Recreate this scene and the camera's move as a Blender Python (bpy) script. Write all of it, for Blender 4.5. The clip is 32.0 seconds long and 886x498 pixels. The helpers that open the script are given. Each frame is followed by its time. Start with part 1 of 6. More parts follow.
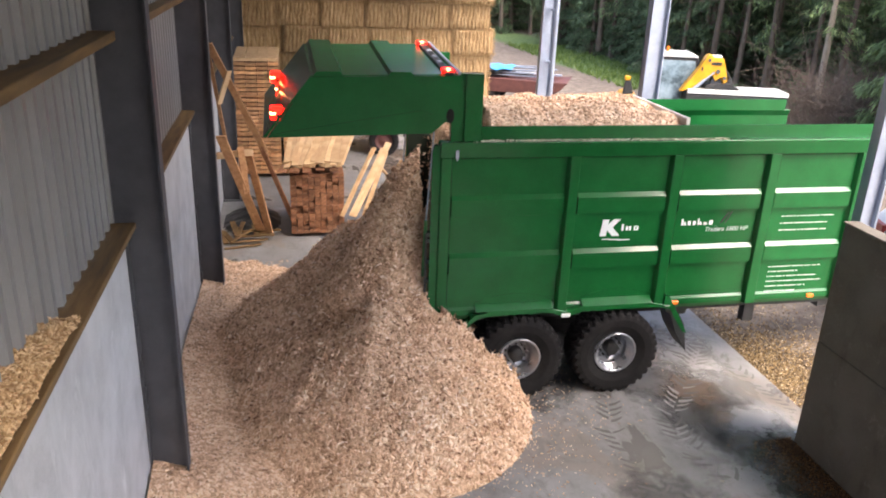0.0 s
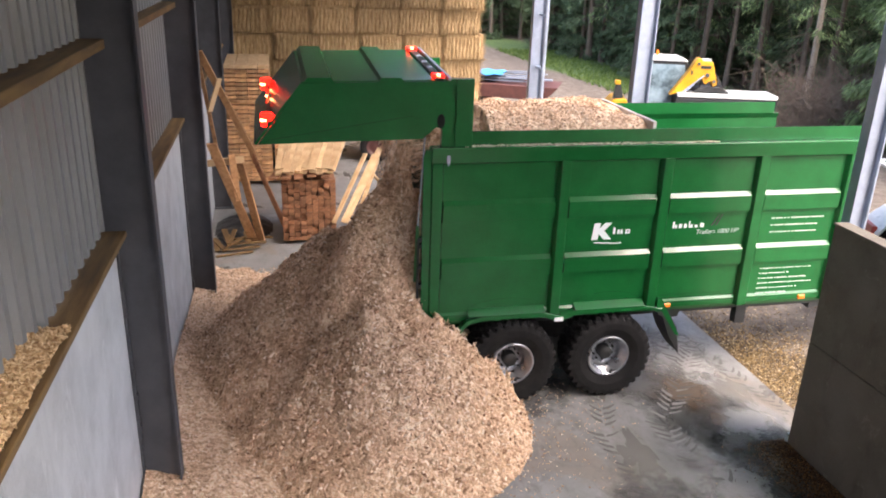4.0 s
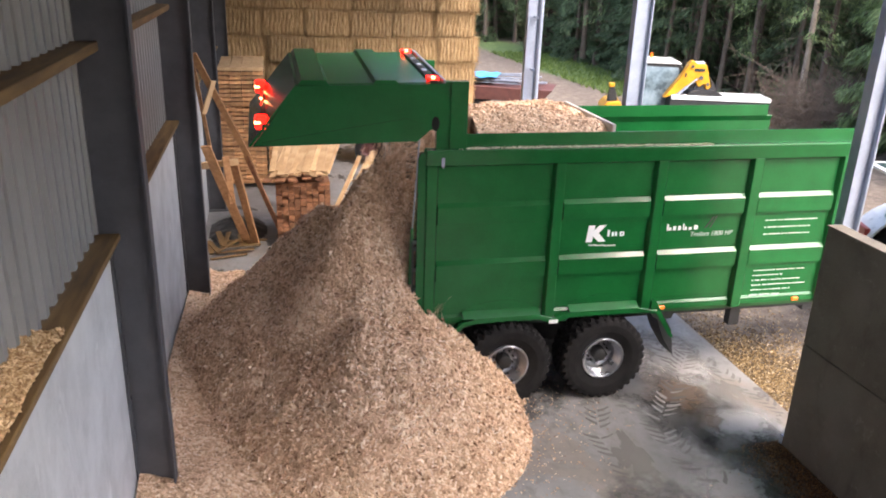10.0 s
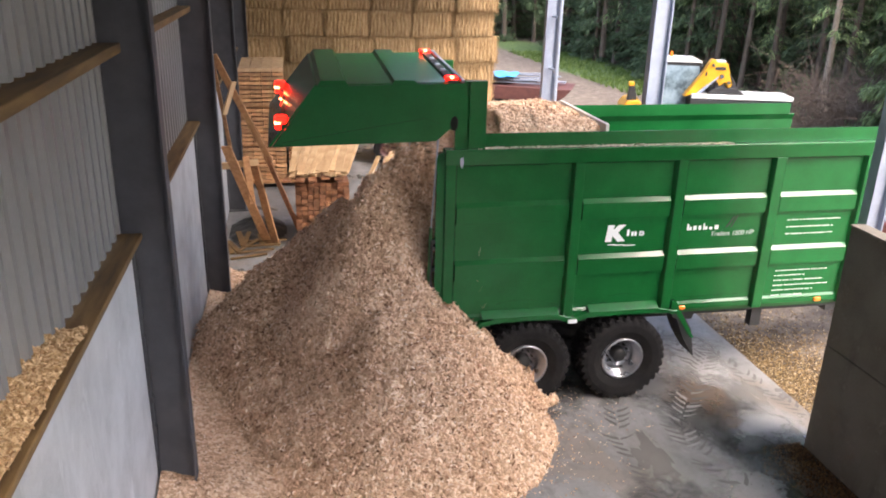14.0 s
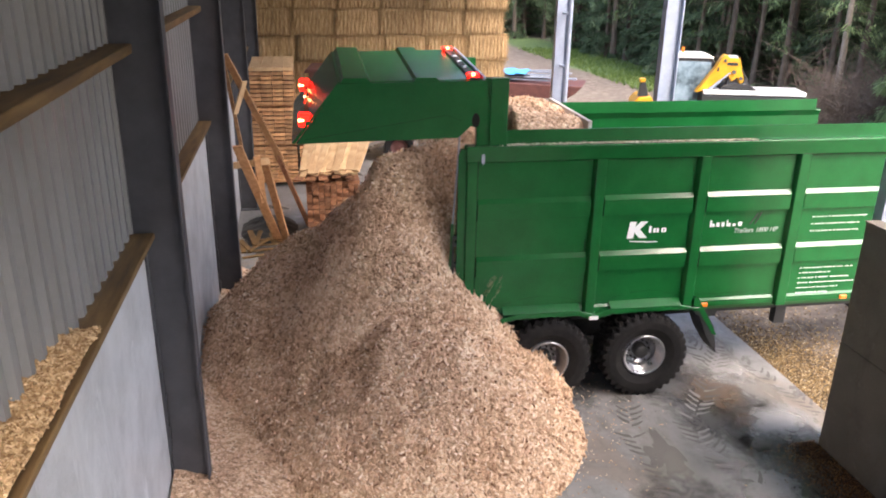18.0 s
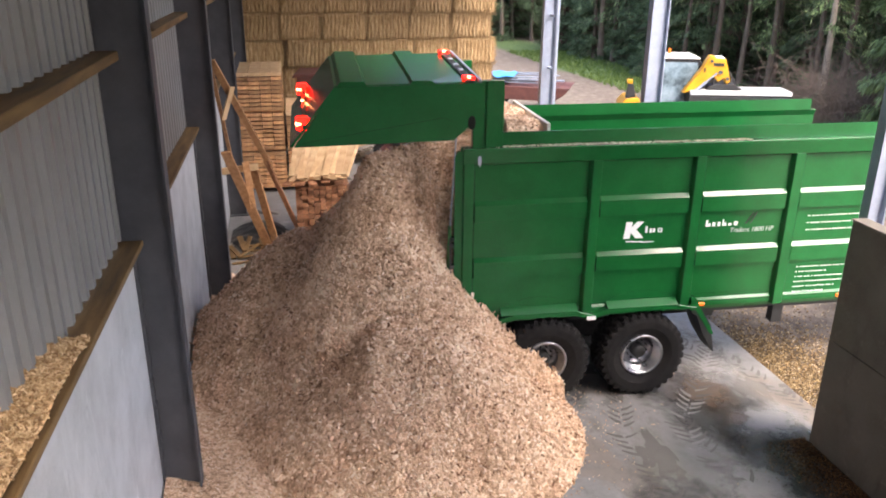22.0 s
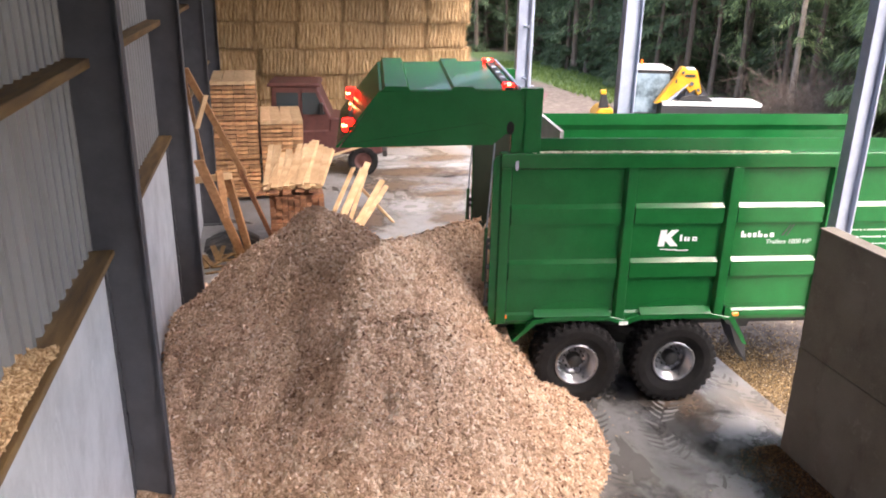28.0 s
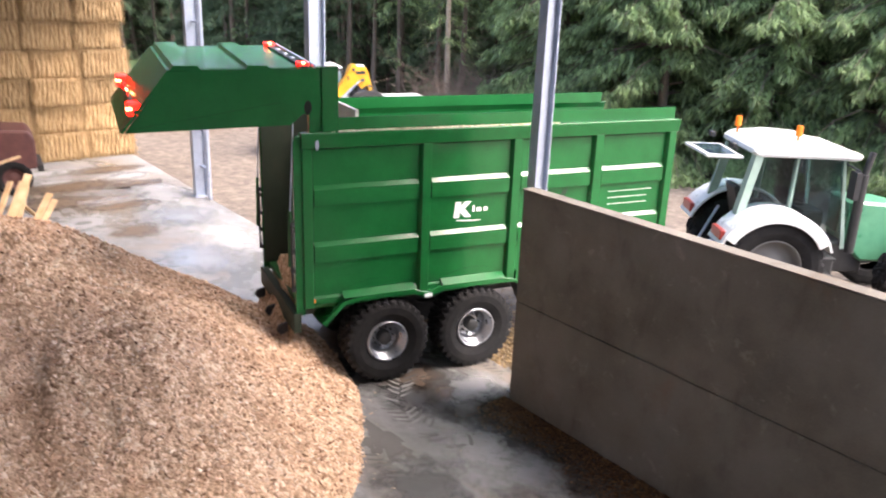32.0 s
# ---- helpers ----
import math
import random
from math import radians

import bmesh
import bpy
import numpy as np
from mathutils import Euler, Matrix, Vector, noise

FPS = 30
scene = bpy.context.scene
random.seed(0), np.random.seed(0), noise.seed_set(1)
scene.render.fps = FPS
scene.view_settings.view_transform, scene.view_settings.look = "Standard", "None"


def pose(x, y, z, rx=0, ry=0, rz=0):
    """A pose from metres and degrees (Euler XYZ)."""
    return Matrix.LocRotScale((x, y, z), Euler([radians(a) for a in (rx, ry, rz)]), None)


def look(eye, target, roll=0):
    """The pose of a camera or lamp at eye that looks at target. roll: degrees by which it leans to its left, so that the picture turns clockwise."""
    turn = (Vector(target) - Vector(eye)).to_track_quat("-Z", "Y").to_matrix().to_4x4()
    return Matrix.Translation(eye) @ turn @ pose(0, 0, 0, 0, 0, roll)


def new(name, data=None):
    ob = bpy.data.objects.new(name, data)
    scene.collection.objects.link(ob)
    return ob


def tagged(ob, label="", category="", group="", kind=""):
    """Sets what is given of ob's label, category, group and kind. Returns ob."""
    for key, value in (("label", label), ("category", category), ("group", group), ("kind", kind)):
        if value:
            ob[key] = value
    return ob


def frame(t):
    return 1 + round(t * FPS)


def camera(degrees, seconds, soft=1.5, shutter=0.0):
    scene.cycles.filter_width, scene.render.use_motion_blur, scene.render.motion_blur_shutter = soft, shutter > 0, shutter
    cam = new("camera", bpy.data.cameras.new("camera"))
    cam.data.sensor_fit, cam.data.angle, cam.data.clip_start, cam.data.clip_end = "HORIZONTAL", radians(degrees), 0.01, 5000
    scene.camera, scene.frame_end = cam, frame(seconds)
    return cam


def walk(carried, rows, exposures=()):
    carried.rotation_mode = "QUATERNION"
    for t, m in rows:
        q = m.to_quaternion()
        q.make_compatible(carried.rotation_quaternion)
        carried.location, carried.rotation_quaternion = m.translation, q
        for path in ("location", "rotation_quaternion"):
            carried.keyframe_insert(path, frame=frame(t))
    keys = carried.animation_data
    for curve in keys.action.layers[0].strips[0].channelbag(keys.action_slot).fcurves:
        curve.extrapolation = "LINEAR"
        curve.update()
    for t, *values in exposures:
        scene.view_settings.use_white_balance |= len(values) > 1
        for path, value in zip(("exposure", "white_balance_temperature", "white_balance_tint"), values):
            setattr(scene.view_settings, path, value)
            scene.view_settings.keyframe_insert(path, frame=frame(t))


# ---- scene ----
import functools

cam = camera(59.32, 32.0, soft=1.9, shutter=0.9)

PATH = [
    (0.0, pose(-0.010, -0.002, 6.503, 69.02, -2.16, 0.84)),
    (0.5, pose(-0.010, -0.007, 6.499, 69.21, -2.07, 0.56)),
    (1.0, pose(-0.008, -0.007, 6.495, 69.26, -2.09, 0.43)),
    (1.5, pose(-0.008, -0.004, 6.495, 69.28, -2.10, 0.28)),
    (2.0, pose(-0.005, -0.006, 6.496, 69.32, -2.03, 0.29)),
    (2.5, pose(-0.004, -0.007, 6.496, 69.36, -1.96, 0.16)),
    (3.0, pose(-0.003, -0.007, 6.499, 69.47, -1.88, 0.08)),
    (3.5, pose(-0.002, -0.005, 6.498, 69.48, -1.81, 0.15)),
    (5.5, pose(-0.001, -0.001, 6.499, 69.33, -1.76, -0.15)),
    (6.0, pose(-0.000, 0.000, 6.500, 69.34, -1.78, -0.25)),
    (6.5, pose(-0.002, 0.004, 6.499, 69.33, -1.73, -0.23)),
    (7.0, pose(0.001, 0.007, 6.501, 69.26, -1.82, -0.29)),
    (7.5, pose(0.005, 0.003, 6.504, 69.33, -1.86, -0.28)),
    (8.0, pose(0.005, 0.000, 6.506, 69.39, -1.82, -0.28)),
    (8.5, pose(0.002, 0.002, 6.505, 69.56, -1.72, -0.29)),
    (9.0, pose(-0.001, -0.000, 6.501, 69.65, -1.73, -0.27)),
    (9.5, pose(-0.005, -0.003, 6.499, 69.65, -1.84, -0.27)),
    (10.0, pose(-0.002, -0.001, 6.499, 69.64, -1.89, -0.26)),
    (10.5, pose(-0.005, 0.004, 6.500, 69.70, -1.97, -0.20)),
    (11.0, pose(-0.009, 0.004, 6.500, 69.72, -1.92, -0.15)),
    (11.5, pose(-0.008, 0.005, 6.500, 69.69, -1.63, 0.03)),
    (12.0, pose(-0.004, 0.004, 6.497, 69.57, -1.45, 0.25)),
    (12.5, pose(-0.006, 0.001, 6.495, 69.46, -1.39, 0.43)),
    (13.0, pose(-0.007, -0.002, 6.498, 69.48, -1.52, 0.57)),
    (13.5, pose(-0.005, -0.004, 6.497, 69.52, -1.54, 0.73)),
    (14.0, pose(-0.001, -0.009, 6.498, 69.60, -1.43, 1.04)),
    (14.5, pose(0.002, -0.007, 6.499, 69.60, -1.33, 1.21)),
    (16.5, pose(-0.007, -0.000, 6.498, 69.45, -1.15, 1.61)),
    (17.0, pose(-0.002, 0.001, 6.503, 69.51, -0.99, 1.69)),
    (17.5, pose(-0.002, 0.001, 6.503, 69.51, -0.95, 1.59)),
    (18.0, pose(-0.005, 0.004, 6.501, 69.42, -0.90, 1.70)),
    (18.5, pose(-0.010, 0.007, 6.500, 69.40, -0.83, 1.83)),
    (19.0, pose(-0.010, 0.003, 6.499, 69.33, -0.63, 1.84)),
    (19.5, pose(-0.004, 0.005, 6.504, 69.36, -0.48, 1.67)),
    (20.0, pose(0.001, 0.003, 6.504, 69.48, -0.43, 1.31)),
    (20.5, pose(0.003, 0.003, 6.503, 69.57, -0.29, 1.06)),
    (21.0, pose(0.004, 0.001, 6.504, 69.61, -0.27, 0.96)),
    (21.5, pose(0.006, 0.001, 6.504, 69.66, -0.37, 0.84)),
    (22.0, pose(0.004, -0.002, 6.507, 69.66, -0.43, 0.79)),
    (22.5, pose(0.004, -0.008, 6.507, 69.77, -0.38, 0.72)),
    (23.0, pose(-0.001, -0.006, 6.503, 69.90, -0.45, 0.66)),
    (23.5, pose(-0.001, 0.000, 6.502, 69.92, -0.46, 0.49)),
    (24.0, pose(0.004, 0.001, 6.504, 69.79, -0.43, 0.42)),
    (24.5, pose(0.010, 0.004, 6.504, 69.73, -0.44, 0.28)),
    (25.0, pose(0.006, 0.008, 6.503, 69.60, -0.39, 0.15)),
    (25.5, pose(0.004, 0.002, 6.505, 69.48, -0.37, -0.06)),
    (27.5, pose(0.005, -0.006, 6.509, 69.88, -0.84, -0.87)),
    (28.0, pose(0.003, -0.008, 6.506, 70.37, -0.99, -0.96)),
    (28.5, pose(0.017, -0.034, 6.504, 70.54, -1.07, -1.65)),
    (29.0, pose(0.027, -0.028, 6.502, 69.82, -1.10, -4.32)),
    (29.5, pose(0.043, 0.134, 6.420, 72.25, -0.12, -11.16)),
    (30.0, pose(-0.138, 0.217, 6.355, 72.14, 0.59, -16.73)),
    (30.5, pose(-0.339, 0.296, 6.246, 73.18, -1.16, -15.14)),
    (31.0, pose(-0.471, 0.373, 6.080, 74.44, -3.61, -16.16)),
    (31.5, pose(-0.549, 0.386, 6.009, 72.98, -0.94, -22.75)),
    (32.0, pose(-0.613, 0.393, 6.020, 71.83, -2.09, -25.55)),
]
walk(cam, PATH, [(0.0, 2.4, 6800, 16), (26.0, 2.45, 6800, 17), (28.0, 2.58, 6800, 19), (29.0, 2.72, 6800, 19), (30.0, 2.52, 6800, 19), (31.0, 2.68, 6750, 18), (32.0, 2.57, 6700, 17)])

# ---- world, sun, exposure ----
world = bpy.data.worlds.new("sky")
scene.world = world
world.use_nodes = True
wn = world.node_tree
sky = wn.nodes.new("ShaderNodeTexSky")
sky.sky_type, sky.sun_disc = "NISHITA", False
sky.sun_elevation, sky.sun_rotation = radians(54), radians(133)
sky.air_density, sky.dust_density = 1.0, 3.5
wn.nodes["Background"].inputs[1].default_value = 0.15
wn.links.new(sky.outputs[0], wn.nodes["Background"].inputs[0])
sun_data = bpy.data.lights.new("sun", "SUN")
sun_data.energy, sun_data.angle, sun_data.color = 1.4, radians(45), (1.0, 0.96, 0.91)
sun = new("sun", sun_data)
sun.matrix_world = look((25.8, -12.0, 48.5), (0, 12, 0))

BETA = 11.8                       # the building's turn against the world
BM = pose(0, 0, 0, 0, 0, BETA)    # building space: x across (v), y along (u)


def bw(v, u, z=0.0):
    """A place in building space, in the world."""
    return BM @ Vector((v, u, z))


# ---- materials ----
def node(nt, kind, **sets):
    n = nt.nodes.new(kind)
    for key, value in sets.items():
        n.inputs[key].default_value = value
    return n


def ramp(nt, stops):
    n = nt.nodes.new("ShaderNodeValToRGB")
    while len(n.color_ramp.elements) < len(stops):
        n.color_ramp.elements.new(0.5)
    for el, (at, c) in zip(n.color_ramp.elements, stops):
        el.position, el.color = at, (*c, 1)
    return n


def material(name, stops, scale=6.0, rough=0.7, metal=0.0, bump=0.15, fine=60.0, stretch=(1, 1, 1), vary=0.0, rough_vary=0.12,
             detail=8.0, coat=0.0, dist=0.02, spec=0.5):
    """Colour from a broad noise through a ramp, fine grain on top, relief from both. vary: change from object to object."""
    m = bpy.data.materials.new(name)
    m.use_nodes = True
    nt = m.node_tree
    b = nt.nodes["Principled BSDF"]
    tc = nt.nodes.new("ShaderNodeTexCoord")
    mp = node(nt, "ShaderNodeMapping", Scale=stretch)
    nt.links.new(tc.outputs["Object"], mp.inputs[0])
    n1 = node(nt, "ShaderNodeTexNoise", Scale=scale, Detail=detail, Roughness=0.6)
    n2 = node(nt, "ShaderNodeTexNoise", Scale=fine, Detail=4.0, Roughness=0.7)
    nt.links.new(mp.outputs[0], n1.inputs["Vector"])
    nt.links.new(mp.outputs[0], n2.inputs["Vector"])
    mix = nt.nodes.new("ShaderNodeMath")
    mix.operation = "MULTIPLY_ADD"
    mix.inputs[1].default_value = 0.35
    nt.links.new(n2.outputs[0], mix.inputs[0])
    sub = nt.nodes.new("ShaderNodeMath")
    sub.operation = "MULTIPLY_ADD"
    sub.inputs[1].default_value, sub.inputs[2].default_value = 1.3, -0.32
    nt.links.new(n1.outputs[0], sub.inputs[0])
    nt.links.new(sub.outputs[0], mix.inputs[2])
    r = ramp(nt, stops)
    nt.links.new(mix.outputs[0], r.inputs[0])
    out = r.outputs[0]
    if vary:
        info = nt.nodes.new("ShaderNodeObjectInfo")
        hsv = nt.nodes.new("ShaderNodeHueSaturation")
        rng = node(nt, "ShaderNodeMapRange")
        rng.inputs["To Min"].default_value, rng.inputs["To Max"].default_value = 1 - vary, 1 + vary
        nt.links.new(info.outputs["Random"], rng.inputs[0])
        nt.links.new(rng.outputs[0], hsv.inputs["Value"])
        nt.links.new(out, hsv.inputs["Color"])
        out = hsv.outputs[0]
    nt.links.new(out, b.inputs["Base Color"])
    b.inputs["Metallic"].default_value = metal
    b.inputs["Coat Weight"].default_value = coat
    b.inputs["Specular IOR Level"].default_value = spec
    rr = node(nt, "ShaderNodeMapRange")
    rr.inputs["To Min"].default_value, rr.inputs["To Max"].default_value = max(rough - rough_vary, 0.03), min(rough + rough_vary, 1)
    nt.links.new(n1.outputs[0], rr.inputs[0])
    nt.links.new(rr.outputs[0], b.inputs["Roughness"])
    bp = node(nt, "ShaderNodeBump", Strength=bump, Distance=dist)
    nt.links.new(mix.outputs[0], bp.inputs["Height"])
    nt.links.new(bp.outputs[0], b.inputs["Normal"])
    return m


def plain(name, color, rough=0.5, metal=0.0, emit=0.0):
    m = bpy.data.materials.new(name)
    m.use_nodes = True
    b = m.node_tree.nodes["Principled BSDF"]
    b.inputs["Base Color"].default_value = (*color, 1)
    b.inputs["Roughness"].default_value, b.inputs["Metallic"].default_value = rough, metal
    if emit:
        b.inputs["Emission Color"].default_value = (*color, 1)
        b.inputs["Emission Strength"].default_value = emit
    return m


def chip_material(name, warm=1.0, blue=1.0):
    """Loose wood chips: small tumbled cells, each of its own tone."""
    m = bpy.data.materials.new(name)
    m.use_nodes = True
    nt = m.node_tree
    b = nt.nodes["Principled BSDF"]
    tc = nt.nodes.new("ShaderNodeTexCoord")
    wob = node(nt, "ShaderNodeTexNoise", Scale=22.0, Detail=3.0)
    nt.links.new(tc.outputs["Object"], wob.inputs["Vector"])
    add = nt.nodes.new("ShaderNodeVectorMath")
    add.operation = "MULTIPLY_ADD"
    add.inputs[1].default_value = (0.05, 0.05, 0.05)
    nt.links.new(wob.outputs["Color"], add.inputs[0])
    nt.links.new(tc.outputs["Object"], add.inputs[2])
    v1 = node(nt, "ShaderNodeTexVoronoi", Scale=16.0)
    v2 = node(nt, "ShaderNodeTexVoronoi", Scale=38.0)
    for v in (v1, v2):
        nt.links.new(add.outputs[0], v.inputs["Vector"])
    big = node(nt, "ShaderNodeTexNoise", Scale=1.3, Detail=6.0, Roughness=0.65)
    nt.links.new(tc.outputs["Object"], big.inputs["Vector"])
    sep = nt.nodes.new("ShaderNodeSeparateColor")
    nt.links.new(v1.outputs["Color"], sep.inputs[0])
    sep2 = nt.nodes.new("ShaderNodeSeparateColor")
    nt.links.new(v2.outputs["Color"], sep2.inputs[0])
    av = nt.nodes.new("ShaderNodeMath")
    av.operation = "ADD"
    nt.links.new(sep.outputs[0], av.inputs[0])
    nt.links.new(sep2.outputs[1], av.inputs[1])
    mu = nt.nodes.new("ShaderNodeMath")
    mu.operation = "MULTIPLY_ADD"
    mu.inputs[1].default_value = 0.4
    nt.links.new(av.outputs[0], mu.inputs[0])
    bg = nt.nodes.new("ShaderNodeMath")
    bg.operation = "MULTIPLY_ADD"
    bg.inputs[1].default_value, bg.inputs[2].default_value = 1.0, -0.38
    nt.links.new(big.outputs[0], bg.inputs[0])
    nt.links.new(bg.outputs[0], mu.inputs[2])
    k = warm
    r = ramp(nt, [(0.05, (0.19, 0.105 * k, 0.062 * k * blue)), (0.3, (0.5, 0.315 * k, 0.2 * k * blue)), (0.6, (0.76, 0.52 * k, 0.355 * k * blue)), (0.9, (0.92, 0.75 * k, 0.58 * k * blue))])
    nt.links.new(mu.outputs[0], r.inputs[0])
    nt.links.new(r.outputs[0], b.inputs["Base Color"])
    b.inputs["Roughness"].default_value = 0.88
    b.inputs["Specular IOR Level"].default_value = 0.2
    ht = nt.nodes.new("ShaderNodeMath")
    ht.operation = "MULTIPLY_ADD"
    ht.inputs[1].default_value = 0.5
    nt.links.new(v2.outputs["Distance"], ht.inputs[0])
    nt.links.new(v1.outputs["Distance"], ht.inputs[2])
    bp = node(nt, "ShaderNodeBump", Strength=1.0, Distance=0.045)
    bp.invert = True
    nt.links.new(ht.outputs[0], bp.inputs["Height"])
    nt.links.new(bp.outputs[0], b.inputs["Normal"])
    return m


def island_material(name, stops, rough=0.85, sheer=0.0):
    """Each loose piece of one joined mesh takes its own tone."""
    m = bpy.data.materials.new(name)
    m.use_nodes = True
    nt = m.node_tree
    b = nt.nodes["Principled BSDF"]
    g = nt.nodes.new("ShaderNodeNewGeometry")
    r = ramp(nt, stops)
    nt.links.new(g.outputs["Random Per Island"], r.inputs[0])
    nt.links.new(r.outputs[0], b.inputs["Base Color"])
    b.inputs["Roughness"].default_value = rough
    b.inputs["Specular IOR Level"].default_value = 0.2
    if sheer:
        tr = nt.nodes.new("ShaderNodeBsdfTranslucent")
        nt.links.new(r.outputs[0], tr.inputs[0])
        mx = node(nt, "ShaderNodeMixShader", Fac=sheer)
        nt.links.new(b.outputs[0], mx.inputs[1])
        nt.links.new(tr.outputs[0], mx.inputs[2])
        nt.links.new(mx.outputs[0], nt.nodes["Material Output"].inputs[0])
    return m


def glass_material(name, tint=(0.75, 0.85, 0.85)):
    m = bpy.data.materials.new(name)
    m.use_nodes = True
    b = m.node_tree.nodes["Principled BSDF"]
    b.inputs["Base Color"].default_value = (*tint, 1)
    b.inputs["Transmission Weight"].default_value = 1.0
    b.inputs["Roughness"].default_value, b.inputs["IOR"].default_value = 0.02, 1.3
    return m


def slab_material():
    """Worn concrete with damp dark areas, pale dried ones and brown chip dust."""
    m = material("concrete floor", [(0.12, (0.135, 0.132, 0.127)), (0.4, (0.19, 0.188, 0.183)), (0.62, (0.24, 0.238, 0.233)), (0.9, (0.31, 0.307, 0.3))], scale=0.8, rough=0.6, bump=0.1, fine=18, rough_vary=0.15)
    nt = m.node_tree
    b = nt.nodes["Principled BSDF"]
    tc = nt.nodes.new("ShaderNodeTexCoord")
    last = b.inputs["Base Color"].links[0].from_socket
    rough = b.inputs["Roughness"].links[0].from_socket
    for scale, lo, hi, color, wet in ((0.42, 0.5, 0.58, (0.14, 0.132, 0.12), 0.1), (0.6, 0.52, 0.6, (0.2, 0.14, 0.092), 0.5), (2.3, 0.52, 0.72, (0.12, 0.113, 0.104), 0.4)):
        n = node(nt, "ShaderNodeTexNoise", Scale=scale, Detail=9.0, Roughness=0.62, Distortion=0.6)
        shift = node(nt, "ShaderNodeMapping", Location=(scale * 9, scale * 5, 0), Scale=(1, 0.7, 1))
        nt.links.new(tc.outputs["Object"], shift.inputs[0])
        nt.links.new(shift.outputs[0], n.inputs["Vector"])
        mr = node(nt, "ShaderNodeMapRange")
        mr.interpolation_type = "SMOOTHSTEP"
        mr.inputs["From Min"].default_value, mr.inputs["From Max"].default_value, mr.inputs["To Max"].default_value = lo, hi, (0.35 if scale == 0.6 else 0.8)
        nt.links.new(n.outputs[0], mr.inputs[0])
        mx = nt.nodes.new("ShaderNodeMix")
        mx.data_type = "RGBA"
        mx.inputs[7].default_value = (*color, 1)
        nt.links.new(mr.outputs[0], mx.inputs[0])
        nt.links.new(last, mx.inputs[6])
        last = mx.outputs[2]
        mf = nt.nodes.new("ShaderNodeMix")
        mf.inputs[3].default_value = wet
        nt.links.new(mr.outputs[0], mf.inputs[0])
        nt.links.new(rough, mf.inputs[2])
        rough = mf.outputs[0]
    nt.links.new(last, b.inputs["Base Color"])
    nt.links.new(rough, b.inputs["Roughness"])
    return m


def stain(m, color, scale, stretch, lo, hi, amount):
    """Lays a stain with its own outline over a material."""
    nt = m.node_tree
    b = nt.nodes["Principled BSDF"]
    tc = nt.nodes.new("ShaderNodeTexCoord")
    mp = node(nt, "ShaderNodeMapping", Scale=stretch, Location=(scale * 3, scale * 7, 1))
    n = node(nt, "ShaderNodeTexNoise", Scale=scale, Detail=8.0, Roughness=0.65, Distortion=0.4)
    mr = node(nt, "ShaderNodeMapRange")
    mr.interpolation_type = "SMOOTHSTEP"
    mr.inputs["From Min"].default_value, mr.inputs["From Max"].default_value, mr.inputs["To Max"].default_value = lo, hi, amount
    mx = nt.nodes.new("ShaderNodeMix")
    mx.data_type = "RGBA"
    mx.inputs[7].default_value = (*color, 1)
    nt.links.new(tc.outputs["Object"], mp.inputs[0])
    nt.links.new(mp.outputs[0], n.inputs["Vector"])
    nt.links.new(n.outputs[0], mr.inputs[0])
    nt.links.new(mr.outputs[0], mx.inputs[0])
    nt.links.new(b.inputs["Base Color"].links[0].from_socket, mx.inputs[6])
    nt.links.new(mx.outputs[2], b.inputs["Base Color"])


GREEN = material("green paint", [(0.2, (0.003, 0.08, 0.018)), (0.8, (0.005, 0.116, 0.027))], scale=2.0, rough=0.26, bump=0.008, fine=25, coat=0.15, rough_vary=0.02)
GREEN_DARK = material("green paint inside", [(0.2, (0.008, 0.07, 0.014)), (0.8, (0.015, 0.11, 0.024))], scale=3.0, rough=0.5, bump=0.05)
CONCRETE = material("cast concrete", [(0.15, (0.37, 0.38, 0.385)), (0.5, (0.51, 0.52, 0.525)), (0.85, (0.6, 0.61, 0.615))], scale=1.6, rough=0.85, bump=0.12, fine=45)
CONCRETE_DARK = material("weathered concrete", [(0.15, (0.09, 0.076, 0.057)), (0.45, (0.16, 0.14, 0.11)), (0.7, (0.2, 0.178, 0.146)), (0.9, (0.27, 0.243, 0.203))], scale=0.8, rough=0.9, bump=0.15, fine=40)
SLAB = slab_material()
stain(CONCRETE_DARK, (0.07, 0.055, 0.04), 1.3, (1.6, 1.6, 0.7), 0.52, 0.74, 0.5)
stain(CONCRETE_DARK, (0.17, 0.095, 0.045), 1.1, (1.0, 1.0, 0.6), 0.58, 0.74, 0.45)
stain(CONCRETE_DARK, (0.33, 0.3, 0.25), 4.0, (1.0, 1.0, 1.0), 0.58, 0.7, 0.35)
stain(CONCRETE, (0.36, 0.37, 0.38), 1.3, (1.6, 1.6, 0.5), 0.5, 0.72, 0.5)
stain(CONCRETE, (0.72, 0.73, 0.73), 2.6, (1.5, 1.5, 0.6), 0.56, 0.72, 0.5)
stain(SLAB, (0.11, 0.107, 0.1), 5.5, (1.0, 0.6, 1.0), 0.5, 0.68, 0.45)
stain(SLAB, (0.36, 0.355, 0.345), 1.7, (1.0, 1.0, 1.0), 0.58, 0.7, 0.4)
STEEL = material("galvanised steel", [(0.2, (0.3, 0.345, 0.43)), (0.8, (0.41, 0.46, 0.55))], scale=5, rough=0.4, metal=0.45, bump=0.03)
STEEL_DARK = material("primed steel", [(0.2, (0.045, 0.047, 0.054)), (0.8, (0.078, 0.081, 0.09))], scale=3, rough=0.6, bump=0.05)
